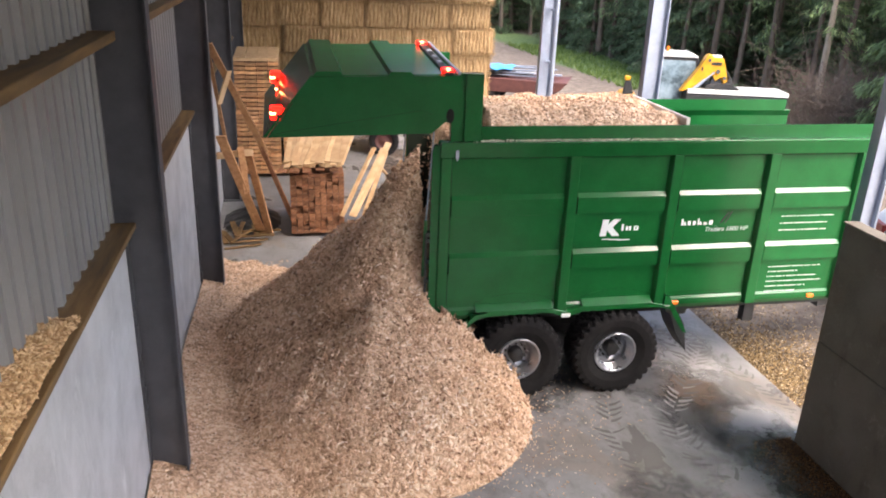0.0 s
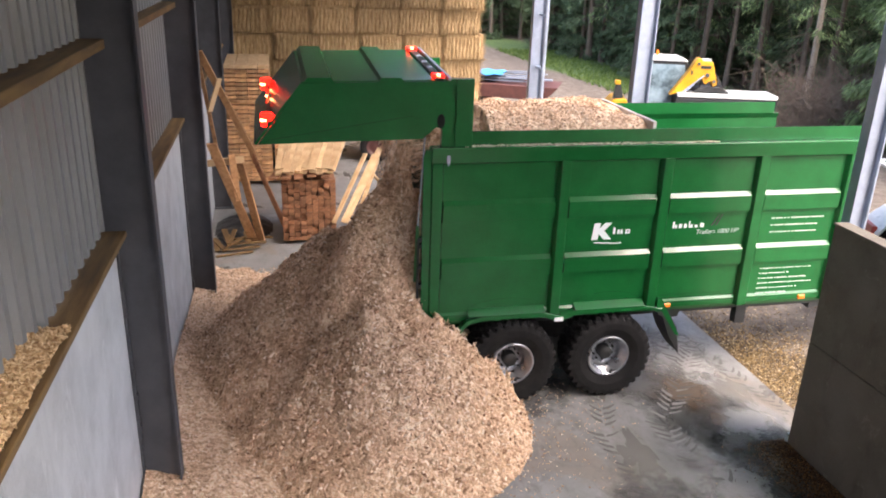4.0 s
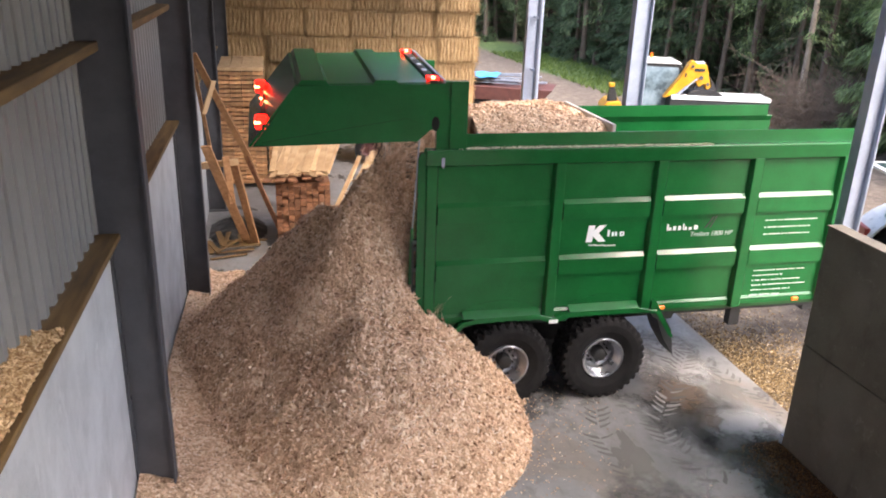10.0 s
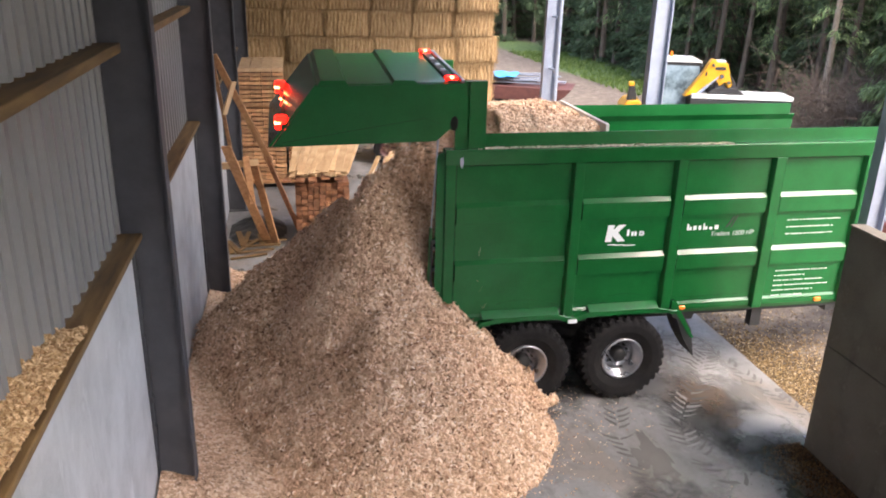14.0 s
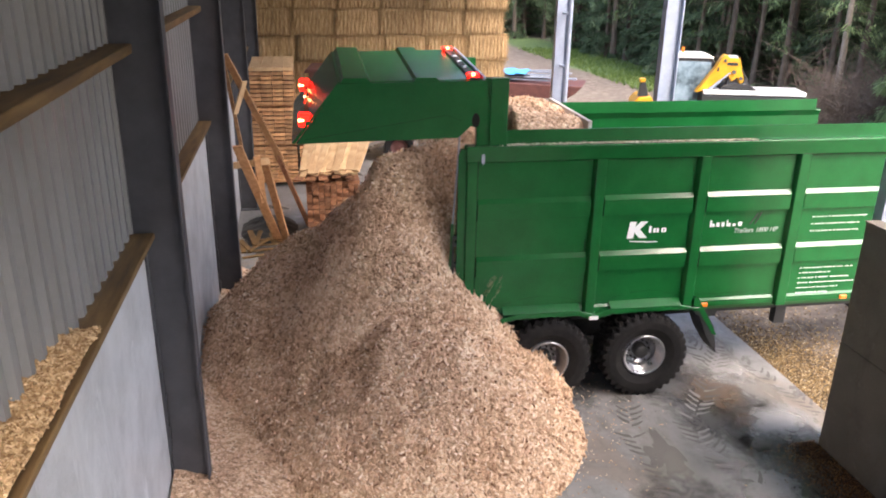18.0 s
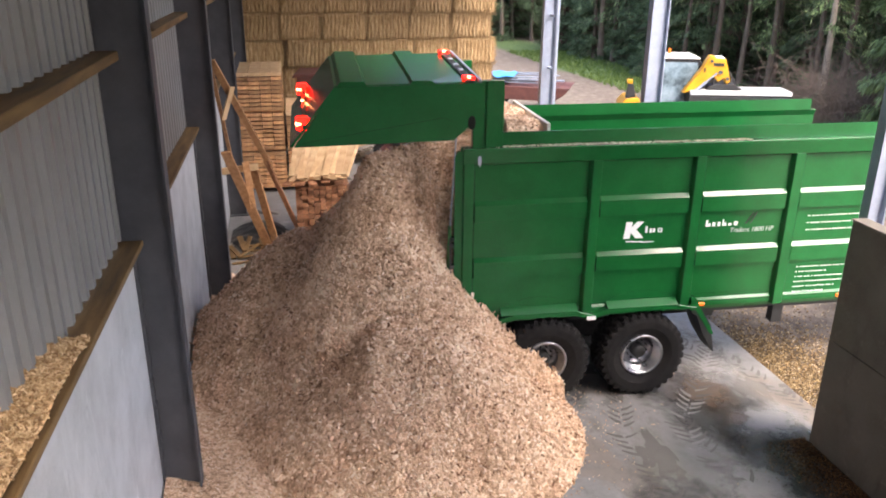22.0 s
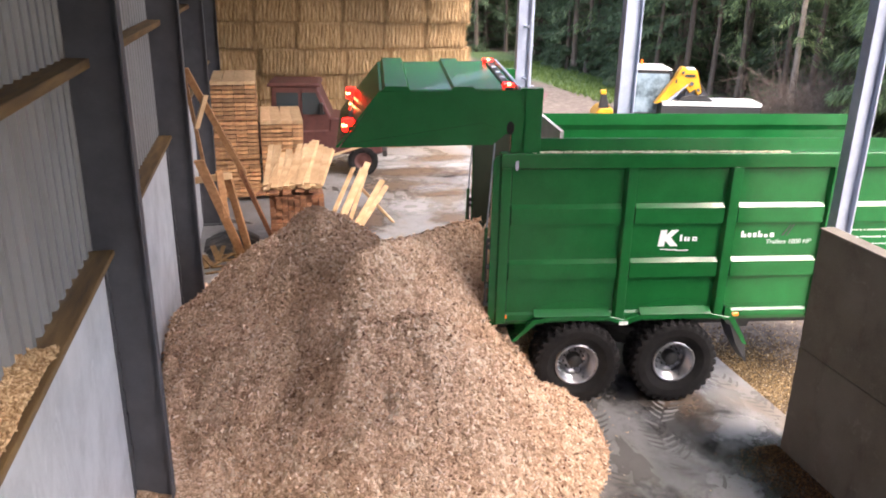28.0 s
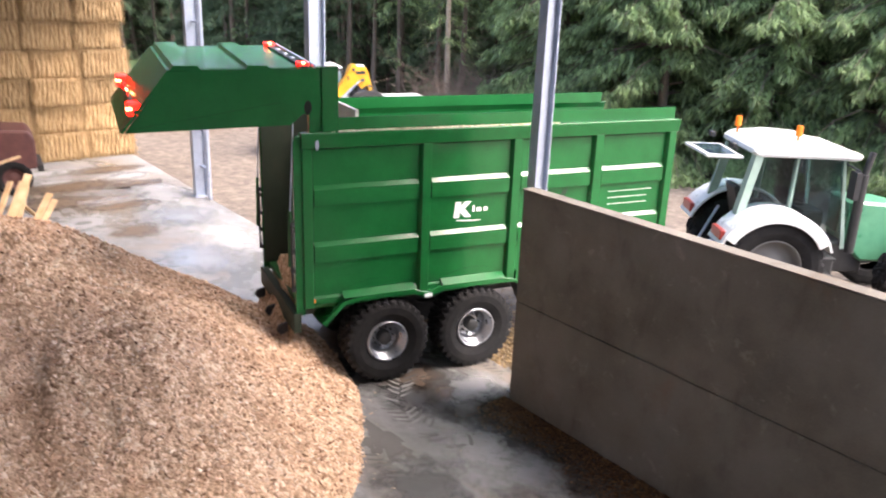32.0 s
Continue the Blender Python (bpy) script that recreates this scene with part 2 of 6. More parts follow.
SHEET = material("grey sheet cladding", [(0.2, (0.19, 0.19, 0.187)), (0.8, (0.26, 0.26, 0.256))], scale=1.5, rough=0.45, bump=0.04, stretch=(1, 1, 0.3))
TIMBER = material("sawn timber", [(0.15, (0.28, 0.13, 0.055)), (0.5, (0.5, 0.265, 0.12)), (0.9, (0.68, 0.41, 0.2))], scale=3, rough=0.75, stretch=(3, 0.5, 3), bump=0.2, vary=0.32)
TIMBER_RED = material("old reddish boards", [(0.15, (0.13, 0.055, 0.026)), (0.5, (0.24, 0.105, 0.05)), (0.9, (0.36, 0.185, 0.095))], scale=4, rough=0.8, stretch=(4, 1, 4), bump=0.2, vary=0.3)
TIMBER_PALE = material("pale fresh boards", [(0.15, (0.4, 0.235, 0.115)), (0.5, (0.55, 0.37, 0.2)), (0.9, (0.7, 0.52, 0.32))], scale=4, rough=0.75, stretch=(1, 1, 1), bump=0.15, vary=0.2)
RAIL_WOOD = material("weathered rail timber", [(0.15, (0.07, 0.045, 0.02)), (0.5, (0.16, 0.092, 0.034)), (0.9, (0.27, 0.165, 0.062))], scale=3, rough=0.8, stretch=(4, 0.4, 4), bump=0.25)
CHIPS = chip_material("wood chips", 1.01, 0.97)
CHIPS_OLD = chip_material("older wood chips", 0.97, 0.8)
CHIP_OLD_PIECES = island_material("older loose chips", [(0.0, (0.28, 0.165, 0.08)), (0.5, (0.5, 0.33, 0.17)), (1.0, (0.8, 0.6, 0.36))])
CHIP_PIECES = island_material("loose chips", [(0.0, (0.22, 0.12, 0.07)), (0.25, (0.52, 0.33, 0.21)), (0.7, (0.79, 0.555, 0.38)), (1.0, (0.93, 0.78, 0.62))])
RUBBER = material("tyre rubber", [(0.2, (0.008, 0.008, 0.009)), (0.85, (0.022, 0.021, 0.02))], scale=7, rough=0.85, bump=0.2, fine=70, spec=0.18)
RIM = material("silver rim", [(0.2, (0.3, 0.31, 0.33)), (0.8, (0.48, 0.49, 0.51))], scale=8, rough=0.3, metal=0.85, bump=0.03)
BLACK = material("black steel", [(0.2, (0.012, 0.012, 0.012)), (0.8, (0.03, 0.03, 0.03))], scale=6, rough=0.55, bump=0.05)
WHITE_MARK = plain("white lettering film", (0.8, 0.82, 0.82), 0.5)
GREY_MARK = plain("grey lettering film", (0.45, 0.55, 0.5), 0.5)
ORANGE = plain("orange lens", (0.8, 0.17, 0.015), 0.3, emit=0.08)
PILLAR_GREEN = material("pale grey-green paint", [(0.2, (0.2, 0.29, 0.24)), (0.8, (0.28, 0.37, 0.31))], scale=4, rough=0.35, bump=0.02)
RED_LIT = plain("lit red lamp", (0.95, 0.008, 0.004), 0.3, emit=1.8)
HOLE_SHADE = plain("unlit hollow", (0.004, 0.006, 0.004), 1.0)
RED_CORE = plain("lit lamp bulb", (1.0, 0.3, 0.1), 0.3, emit=4.5)
RED_LENS = plain("lit red lens", (0.8, 0.03, 0.012), 0.25, emit=0.5)
RED_DULL = plain("unlit red lens", (0.3, 0.04, 0.03), 0.3)
GREY_RIM = plain("dusty grey rim", (0.1, 0.1, 0.098), 0.7)
STRAW = material("straw", [(0.12, (0.19, 0.113, 0.045)), (0.4, (0.3, 0.187, 0.084)), (0.62, (0.42, 0.283, 0.14)), (0.9, (0.57, 0.41, 0.235))], scale=4.5, rough=0.9, stretch=(3.0, 1.0, 0.6), bump=0.9, fine=26, vary=0.2, dist=0.06)
WHITE_PAINT = material("white paint", [(0.2, (0.5, 0.52, 0.51)), (0.8, (0.66, 0.67, 0.66))], scale=4, rough=0.3, bump=0.02, coat=0.3)
YELLOW = material("yellow paint", [(0.2, (0.5, 0.23, 0.008)), (0.8, (0.66, 0.34, 0.015))], scale=4, rough=0.4, bump=0.03)
MAROON = material("maroon paint", [(0.2, (0.06, 0.022, 0.02)), (0.8, (0.125, 0.046, 0.038))], scale=4, rough=0.55, bump=0.05)
TRACTOR_GREEN = material("pale green paint", [(0.2, (0.06, 0.22, 0.12)), (0.8, (0.1, 0.3, 0.17))], scale=4, rough=0.3, bump=0.02)
GLASS = glass_material("cab glass", (0.4, 0.52, 0.55))
DARK_GLASS = plain("dark glass", (0.03, 0.05, 0.06), 0.06)
BARK = material("conifer bark", [(0.15, (0.05, 0.037, 0.027)), (0.6, (0.12, 0.09, 0.066)), (0.95, (0.22, 0.175, 0.13))], scale=5, rough=0.95, stretch=(3, 3, 0.6), bump=0.6, vary=0.3)
BARK_PALE = material("pale bark", [(0.15, (0.2, 0.15, 0.11)), (0.6, (0.36, 0.29, 0.22)), (0.95, (0.5, 0.43, 0.35))], scale=5, rough=0.9, stretch=(3, 3, 0.8), bump=0.4)
TWIGS = material("dead twigs", [(0.2, (0.08, 0.058, 0.042)), (0.8, (0.2, 0.15, 0.11))], scale=9, rough=0.95)
NEEDLES = island_material("conifer needles", [(0.0, (0.12, 0.15, 0.085)), (0.35, (0.19, 0.26, 0.13)), (0.75, (0.29, 0.41, 0.18)), (1.0, (0.42, 0.54, 0.26))], 0.7, 0.6)
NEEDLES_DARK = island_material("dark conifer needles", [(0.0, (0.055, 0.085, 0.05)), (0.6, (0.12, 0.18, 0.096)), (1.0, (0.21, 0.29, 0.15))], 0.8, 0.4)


# ---- building blocks ----
def box(bm, x0, x1, y0, y1, z0, z1):
    v = [bm.verts.new((x, y, z)) for z in (z0, z1) for x, y in ((x0, y0), (x1, y0), (x1, y1), (x0, y1))]
    for f in ((3, 2, 1, 0), (4, 5, 6, 7), (0, 1, 5, 4), (1, 2, 6, 5), (2, 3, 7, 6), (3, 0, 4, 7)):
        bm.faces.new([v[i] for i in f])


def prism(bm, poly, axis, a0, a1):
    """A polygon drawn out along an axis: 0 (poly in yz), 1 (poly in xz), 2 (poly in xy)."""
    def at(p, a):
        return {0: (a, p[0], p[1]), 1: (p[0], a, p[1]), 2: (p[0], p[1], a)}[axis]
    lo, hi = [bm.verts.new(at(p, a0)) for p in poly], [bm.verts.new(at(p, a1)) for p in poly]
    n = len(poly)
    fs = [bm.faces.new(lo[::-1]), bm.faces.new(hi)] + [bm.faces.new((lo[i], lo[(i + 1) % n], hi[(i + 1) % n], hi[i])) for i in range(n)]
    bmesh.ops.recalc_face_normals(bm, faces=fs)


def tube(bm, p0, p1, r0, r1=None, n=8, caps=True):
    p0, p1 = Vector(p0), Vector(p1)
    r1 = r0 if r1 is None else r1
    d = (p1 - p0).normalized()
    a = d.orthogonal().normalized()
    b = d.cross(a)
    rings = []
    for p, r in ((p0, r0), (p1, r1)):
        rings.append([bm.verts.new(p + (a * math.cos(2 * math.pi * i / n) + b * math.sin(2 * math.pi * i / n)) * r) for i in range(n)])
    for i in range(n):
        bm.faces.new((rings[0][i], rings[0][(i + 1) % n], rings[1][(i + 1) % n], rings[1][i]))
    if caps:
        bm.faces.new(rings[0][::-1])
        bm.faces.new(rings[1])


def lathe(bm, profile, n=40, axis="y", c=(0, 0, 0)):
    """Spin (radius, along) pairs round the axis."""
    rings = []
    for r, h in profile:
        ring = []
        for i in range(n):
            a = 2 * math.pi * i / n
            p = (r * math.cos(a), h, r * math.sin(a)) if axis == "y" else (r * math.cos(a), r * math.sin(a), h)
            ring.append(bm.verts.new((p[0] + c[0], p[1] + c[1], p[2] + c[2])))
        rings.append(ring)
    fs = []
    for a, b in zip(rings, rings[1:]):
        for i in range(n):
            fs.append(bm.faces.new((a[i], a[(i + 1) % n], b[(i + 1) % n], b[i])))
    bmesh.ops.recalc_face_normals(bm, faces=fs)


def beam(bm, p0, p1, w, h, roll=0.0):
    """A square-cut bar from p0 to p1."""
    p0, p1 = Vector(p0), Vector(p1)
    d = (p1 - p0).normalized()
    side = d.cross(Vector((0, 0, 1)))
    side = Vector((1, 0, 0)) if side.length < 1e-3 else side.normalized()
    up = side.cross(d)
    q = Matrix.Rotation(roll, 3, d)
    side, up = q @ side, q @ up
    v = [bm.verts.new(p + side * sx * w / 2 + up * sy * h / 2) for p in (p0, p1) for sx, sy in ((-1, -1), (1, -1), (1, 1), (-1, 1))]
    fs = [bm.faces.new([v[i] for i in f]) for f in ((3, 2, 1, 0), (4, 5, 6, 7), (0, 1, 5, 4), (1, 2, 6, 5), (2, 3, 7, 6), (3, 0, 4, 7))]
    bmesh.ops.recalc_face_normals(bm, faces=fs)


def mesh_of(name, bm, mat, bevel=0.0, smooth=False):
    if bevel:
        bmesh.ops.bevel(bm, geom=bm.edges[:], offset=bevel, segments=1, affect="EDGES", clamp_overlap=True)
    me = bpy.data.meshes.new(name)
    bm.to_mesh(me)
    bm.free()
    me.materials.append(mat)
    if smooth:
        me.polygons.foreach_set("use_smooth", [True] * len(me.polygons))
    return me


def part(name, bm, mat, parent=None, label="", bevel=0.0, smooth=False, m=None):
    ob = new(name, mesh_of(name, bm, mat, bevel, smooth))
    if parent:
        ob.parent = parent
    if m is not None:
        ob.matrix_basis = m
    if label:
        ob["label"] = label
    return ob


def lettering(name, words, size, mat, parent, m):
    """Raised letters in the built-in font, slanted a little, as one mesh."""
    cu = bpy.data.curves.new(name, "FONT")
    cu.body, cu.size, cu.extrude, cu.shear = words, size, 0.002, 0.2
    tmp = bpy.data.objects.new(name, cu)
    scene.collection.objects.link(tmp)
    me = bpy.data.meshes.new_from_object(tmp.evaluated_get(bpy.context.evaluated_depsgraph_get()))
    bpy.data.objects.remove(tmp)
    bpy.data.curves.remove(cu)
    me.materials.clear()
    me.materials.append(mat)
    ob = new(name, me)
    ob.parent = parent
    ob.matrix_basis = m
    return ob


def shared(name, me, parent, m):
    ob = new(name, me)
    ob.parent = parent
    ob.matrix_basis = m
    return ob


def boxpart(name, dims, mat, parent=None, label="", bevel=0.0, m=None):
    bm = bmesh.new()
    box(bm, *dims)
    return part(name, bm, mat, parent, label, bevel, m=m)


def thing(name, m, label, category, group="", kind=""):
    ob = new(name)
    ob.matrix_basis = m
    return tagged(ob, label, category, group, kind)


def structure(name, dims, mat, label, category, m=BM, bevel=0.0):
    return tagged(boxpart(name, dims, mat, None, "", bevel, m), label, category, kind="structure")

# ---- the large structure ----
BAY = [-4.1, 2.1, 8.3, 14.5, 20.7, 26.9, 33.1]


def build_ground():
    bm = bmesh.new()
    bmesh.ops.create_grid(bm, x_segments=90, y_segments=90, size=1)
    for v in bm.verts:
        x, y = v.co.x, v.co.y
        v.co.x, v.co.y = math.copysign(abs(x) ** 2.2, x) * 700 + 10, math.copysign(abs(y) ** 2.2, y) * 700 + 25
        d = math.hypot(v.co.x - 5, v.co.y - 12)
        v.co.z = -0.07 + (0.12 * noise.noise((v.co.x * 0.15, v.co.y * 0.15, 0)) * min(1, max(0, (d - 20) / 15)))
    m = bpy.data.materials.new("yard earth")
    m.use_nodes = True
    nt = m.node_tree
    b = nt.nodes["Principled BSDF"]
    tc = nt.nodes.new("ShaderNodeTexCoord")
    n1 = node(nt, "ShaderNodeTexNoise", Scale=0.11, Detail=5.0)
    n2 = node(nt, "ShaderNodeTexNoise", Scale=3.0, Detail=9.0, Roughness=0.75)
    for n in (n1, n2):
        nt.links.new(tc.outputs["Object"], n.inputs["Vector"])
    sep = nt.nodes.new("ShaderNodeSeparateXYZ")
    nt.links.new(tc.outputs["Object"], sep.inputs[0])
    dry = ramp(nt, [(0.3, (0.06, 0.046, 0.034)), (0.5, (0.125, 0.1, 0.078)), (0.7, (0.23, 0.19, 0.15))])
    nt.links.new(n2.outputs[0], dry.inputs[0])
    grs = ramp(nt, [(0.3, (0.035, 0.06, 0.016)), (0.5, (0.075, 0.125, 0.034)), (0.72, (0.15, 0.21, 0.07))])
    nt.links.new(n2.outputs[0], grs.inputs[0])
    soil = ramp(nt, [(0.3, (0.025, 0.02, 0.014)), (0.5, (0.06, 0.048, 0.034)), (0.75, (0.11, 0.09, 0.065))])
    nt.links.new(n2.outputs[0], soil.inputs[0])

    def math_node(op, a, c, d=0.0):
        n = nt.nodes.new("ShaderNodeMath")
        n.operation = op
        for i, s in enumerate((a, c, d)):
            if isinstance(s, (int, float)):
                n.inputs[i].default_value = s
            else:
                nt.links.new(s, n.inputs[i])
        return n.outputs[0]

    def band(value, lo, hi):
        n = node(nt, "ShaderNodeMapRange")
        n.interpolation_type = "SMOOTHSTEP"
        n.inputs["From Min"].default_value, n.inputs["From Max"].default_value = lo, hi
        nt.links.new(value, n.inputs[0])
        return n.outputs[0]
    # a grassy verge follows the track into the wood; bare forest soil lies behind it
    s = math_node("MULTIPLY_ADD", sep.outputs[1], 0.27, math_node("ADD", sep.outputs[0], -23.4))
    s = math_node("MULTIPLY_ADD", n1.outputs[0], 5.0, math_node("ADD", s, -2.5))
    s = math_node("MULTIPLY_ADD", n2.outputs[0], 2.0, math_node("ADD", s, -1.0))
    back = band(math_node("MULTIPLY_ADD", sep.outputs[0], 0.3, sep.outputs[1]), 41.0, 45.0)
    verge = math_node("MULTIPLY", band(s, -2.6, -1.6), back)
    deep = math_node("MULTIPLY", band(s, 1.4, 2.6), back)
    last = dry.outputs[0]
    for fac, tone in ((verge, grs), (deep, soil)):
        mx = nt.nodes.new("ShaderNodeMix")
        mx.data_type = "RGBA"
        nt.links.new(fac, mx.inputs[0])
        nt.links.new(last, mx.inputs[6])
        nt.links.new(tone.outputs[0], mx.inputs[7])
        last = mx.outputs[2]
    nt.links.new(last, b.inputs["Base Color"])
    b.inputs["Roughness"].default_value = 0.9
    bp = node(nt, "ShaderNodeBump", Strength=0.5, Distance=0.06)
    nt.links.new(n2.outputs[0], bp.inputs["Height"])
    nt.links.new(bp.outputs[0], b.inputs["Normal"])
    tagged(part("ground", bm, m, smooth=True), "gravel yard with dirt track and grassy bank", "ground", kind="structure")


build_ground()
structure("floor", (-2.3, 7.75, -14, 33, -0.3, 0.0), SLAB, "damp grey concrete floor slab with tyre marks", "floor")


def i_column(bm, v0, v1, u, width, z0, z1, flange=0.022, web=0.014):
    box(bm, v0, v0 + flange, u - width / 2, u + width / 2, z0, z1)
    box(bm, v1 - flange, v1, u - width / 2, u + width / 2, z0, z1)
    box(bm, v0 + flange, v1 - flange, u - web / 2, u + web / 2, z0, z1)


for u in BAY:
    bm = bmesh.new()
    i_column(bm, -1.93, -1.33, u + 0.11, 0.22, 0, 8.2)
    ob = thing("column_left", BM, "dark primed steel I-section shed column", "column", "left columns", "structure")
    part("section", bm, STEEL_DARK, ob)
    boxpart("base_plate", (-2.0, -1.26, u - 0.05, u + 0.27, 0.0, 0.025), STEEL_DARK, ob)
for u, v in ((-4.1, 7.29), (2.1, 7.29), (8.47, 7.29), (14.78, 7.02), (22.8, 7.45)):
    bm = bmesh.new()
    i_column(bm, v, v + (0.36 if u > 9 else 0.26), u, 0.2 if u > 9 else 0.16, 0, 8.2)
    ob = thing("column_right", BM, "pale grey galvanised steel I-section shed column", "column", "right columns", "structure")
    part("section", bm, STEEL, ob)
    boxpart("base_plate", (v - 0.05, v + 0.4, u - 0.16, u + 0.16, 0.0, 0.02), STEEL, ob)
bm = bmesh.new()
tube(bm, (7.72, 22.3, 0.0), (7.72, 22.3, 8.0), 0.065, n=12)
for z in (0.9, 2.0, 3.5, 5.0, 6.5):
    box(bm, 7.63, 7.73, 22.28, 22.75, z, z + 0.05)
tagged(part("downpipe", bm, STEEL, m=BM), "grey metal rainwater downpipe beside the far column", "downpipe", kind="structure")

# left wall: concrete panels between the columns, timber rails, sheeting behind
for i, (a, b) in enumerate(zip(BAY, BAY[1:])):
    wall = thing("wall_left_%d" % (i + 1), BM, "pale grey precast concrete wall panels under sheeting", "wall", "left wall panels", "structure")
    for z0, z1 in ((0, 1.18), (1.1805, 2.36), (2.3605, 3.575)):
        boxpart("panel", (-1.94, -1.77, a + 0.12, b + 0.1, z0, z1), CONCRETE, wall, bevel=0.002)
    for z0, z1 in ((3.58, 3.645), (5.55, 5.645)):
        rail = boxpart("rail", (-1.94, -1.65, a + 0.13, b + 0.1, z0, z1), RAIL_WOOD, None, "", 0.008, BM)
        tagged(rail, "weathered brown timber sheeting rail between columns", "rail", "timber rails", "structure")


def sheet_profile(length, pitch=0.26):
    """Box ribs: a wide pan, then a raised flat with steep sides."""
    pts = []
    x = 0.0
    while x < length:
        pts += [(x, 0.0), (x + pitch * 0.42, 0.0), (x + pitch * 0.52, 0.05), (x + pitch * 0.86, 0.05), (x + pitch * 0.96, 0.0)]
        x += pitch
    return pts


bm = bmesh.new()
prof = sheet_profile(38)
lo = [bm.verts.new((-1.915 + d, -4 + x, 3.655)) for x, d in prof]
hi = [bm.verts.new((-1.915 + d, -4 + x, 8.3)) for x, d in prof]
for i in range(len(prof) - 1):
    bm.faces.new((lo[i], lo[i + 1], hi[i + 1], hi[i]))
ob = part("cladding_left", bm, SHEET, m=BM)
sol = ob.modifiers.new("thickness", "SOLIDIFY")
sol.thickness = 0.004
tagged(ob, "ribbed light grey sheet cladding above concrete wall", "cladding", kind="structure")

# right wall near the camera: two courses of dark concrete with a capping
wall = thing("wall_right", BM, "brown-grey weathered concrete push wall with stains", "wall", "", "structure")
for a, b in ((-4.1, 2.08), (2.1, 8.42)):
    for z0, z1 in ((0, 1.655), (1.665, 3.38)):
        boxpart("panel", (7.1, 7.28, a, b, z0, z1), CONCRETE_DARK, wall, bevel=0.01)
boxpart("capping", (7.085, 7.3, -4.1, 8.425, 3.383, 3.4), CONCRETE_DARK, wall, "thin worn mortar capping")

# unseen roof in sheeted bays; the gaps between them are placed to shape light
roof = thing("ceiling", BM, "unseen grey sheeted shed roof with added gaps that admit light", "roof", "", "structure")
SHEETS_LEFT = ((-14, -2.0), (0.2, 14.0), (14.3, 36))
SHEETS_RIGHT = ((-14, -3.2), (-1.4, 9.3), (11.9, 12.5), (13.2, 14.5), (15.4, 17.6), (18.5, 20.7), (21.6, 23.8), (24.7, 36))
for v0, z0, v1, z1, sheets in ((-2.4, 7.9, 2.9, 9.3, SHEETS_LEFT), (2.9, 9.3, 8.2, 7.9, SHEETS_RIGHT)):
    bm = bmesh.new()
    for a, b in sheets:
        prism(bm, [(v0, z0), (v1, z1), (v1, z1 + 0.06), (v0, z0 + 0.06)], 1, a, b)
    part("roof_sheets", bm, SHEET, roof)
# unseen cladding and walls behind the camera, added to limit the light inside
bm = bmesh.new()
lo = [bm.verts.new((7.4 + d, -14 + x, 3.4)) for x, d in prof if x < 3.0]
hi = [bm.verts.new((7.4 + d, -14 + x, 8.0)) for x, d in prof if x < 3.0]
for i in range(len(lo) - 1):
    bm.faces.new((lo[i], lo[i + 1], hi[i + 1], hi[i]))
ob = part("cladding_right", bm, SHEET, m=BM)
ob.modifiers.new("thickness", "SOLIDIFY").thickness = 0.004
tagged(ob, "ribbed grey sheet cladding above the push wall", "cladding", kind="structure")
structure("wall_right_rear", (7.1, 7.3, -14, -4.12, 0, 3.4), CONCRETE_DARK, "weathered concrete push wall", "wall")
structure("wall_left_rear", (-1.95, -1.77, -14, -4.0, 0, 8.0), CONCRETE, "plain concrete side wall", "wall")
structure("wall_front", (-2.2, 7.6, -14.2, -14.02, 0, 8.0), CONCRETE, "unseen end wall added to close off the shed", "wall")
# ragged mortar between panels and columns
for a in BAY[2:5]:
    rng = random.Random(int(a * 10))
    bm = bmesh.new()
    z = 0.3
    while z < 3.4:
        h = rng.uniform(0.05, 0.22)
        box(bm, -1.79, -1.755 + rng.uniform(0, 0.03), a + 0.02, a + 0.1, z, z + h)
        z += h
    tagged(part("mortar_seam", bm, STEEL_DARK, m=BM), "ragged dark sealant between wall panel and column", "sealant", kind="structure")
# added out of view; its low top lets sky reflect on the tailgate
structure("wall_back", (-2.2, 7.6, 33.2, 33.4, 0, 7.3), CONCRETE_DARK, "unseen wall added behind the straw, kept low for sky light", "wall")

# ---- the trailer: x forward, y to its far side, z up, from under the rear near wheel ----
TRAILER_PATH = [
    (0.0, 1.207, 10.625, 12.3), (14.5, 1.207, 10.627, 12.3), (16.5, 1.281, 10.654, 11.9), (17.0, 1.345, 10.68, 11.5), (18.0, 1.358, 10.70, 11.1),
    (19.0, 1.384, 10.71, 11.0), (20.0, 1.447, 10.73, 10.6), (21.0, 1.456, 10.74, 10.4), (22.0, 1.469, 10.753, 10.3), (23.0, 1.501, 10.763, 9.8),
    (24.0, 1.595, 10.785, 9.4), (25.0, 1.751, 10.845, 8.3), (25.5, 1.82, 10.869, 7.7), (27.5, 2.268, 10.95, 4.9), (28.0, 2.391, 10.972, 4.2),
    (28.5, 2.514, 10.972, 3.5), (29.0, 2.675, 10.98, 2.7), (29.5, 2.844, 11.0, 2.0), (30.0, 3.018, 11.02, 1.4), (30.5, 3.16, 11.02, 1.0),
    (31.0, 3.352, 11.03, 0.7), (31.5, 3.525, 11.02, 0.0), (32.0, 3.675, 11.035, -0.9)]


def trailer_pose(t):
    for (t0, *a), (t1, *b) in zip(TRAILER_PATH, TRAILER_PATH[1:]):
        if t <= t1 + 1e-6:
            k = (t - t0) / (t1 - t0)
            x, y, r = (p + (q - p) * k for p, q in zip(a, b))
            return pose(x, y, 0, 0, 0, r)
    x, y, r = TRAILER_PATH[-1][1:]
    return pose(x, y, 0, 0, 0, r)


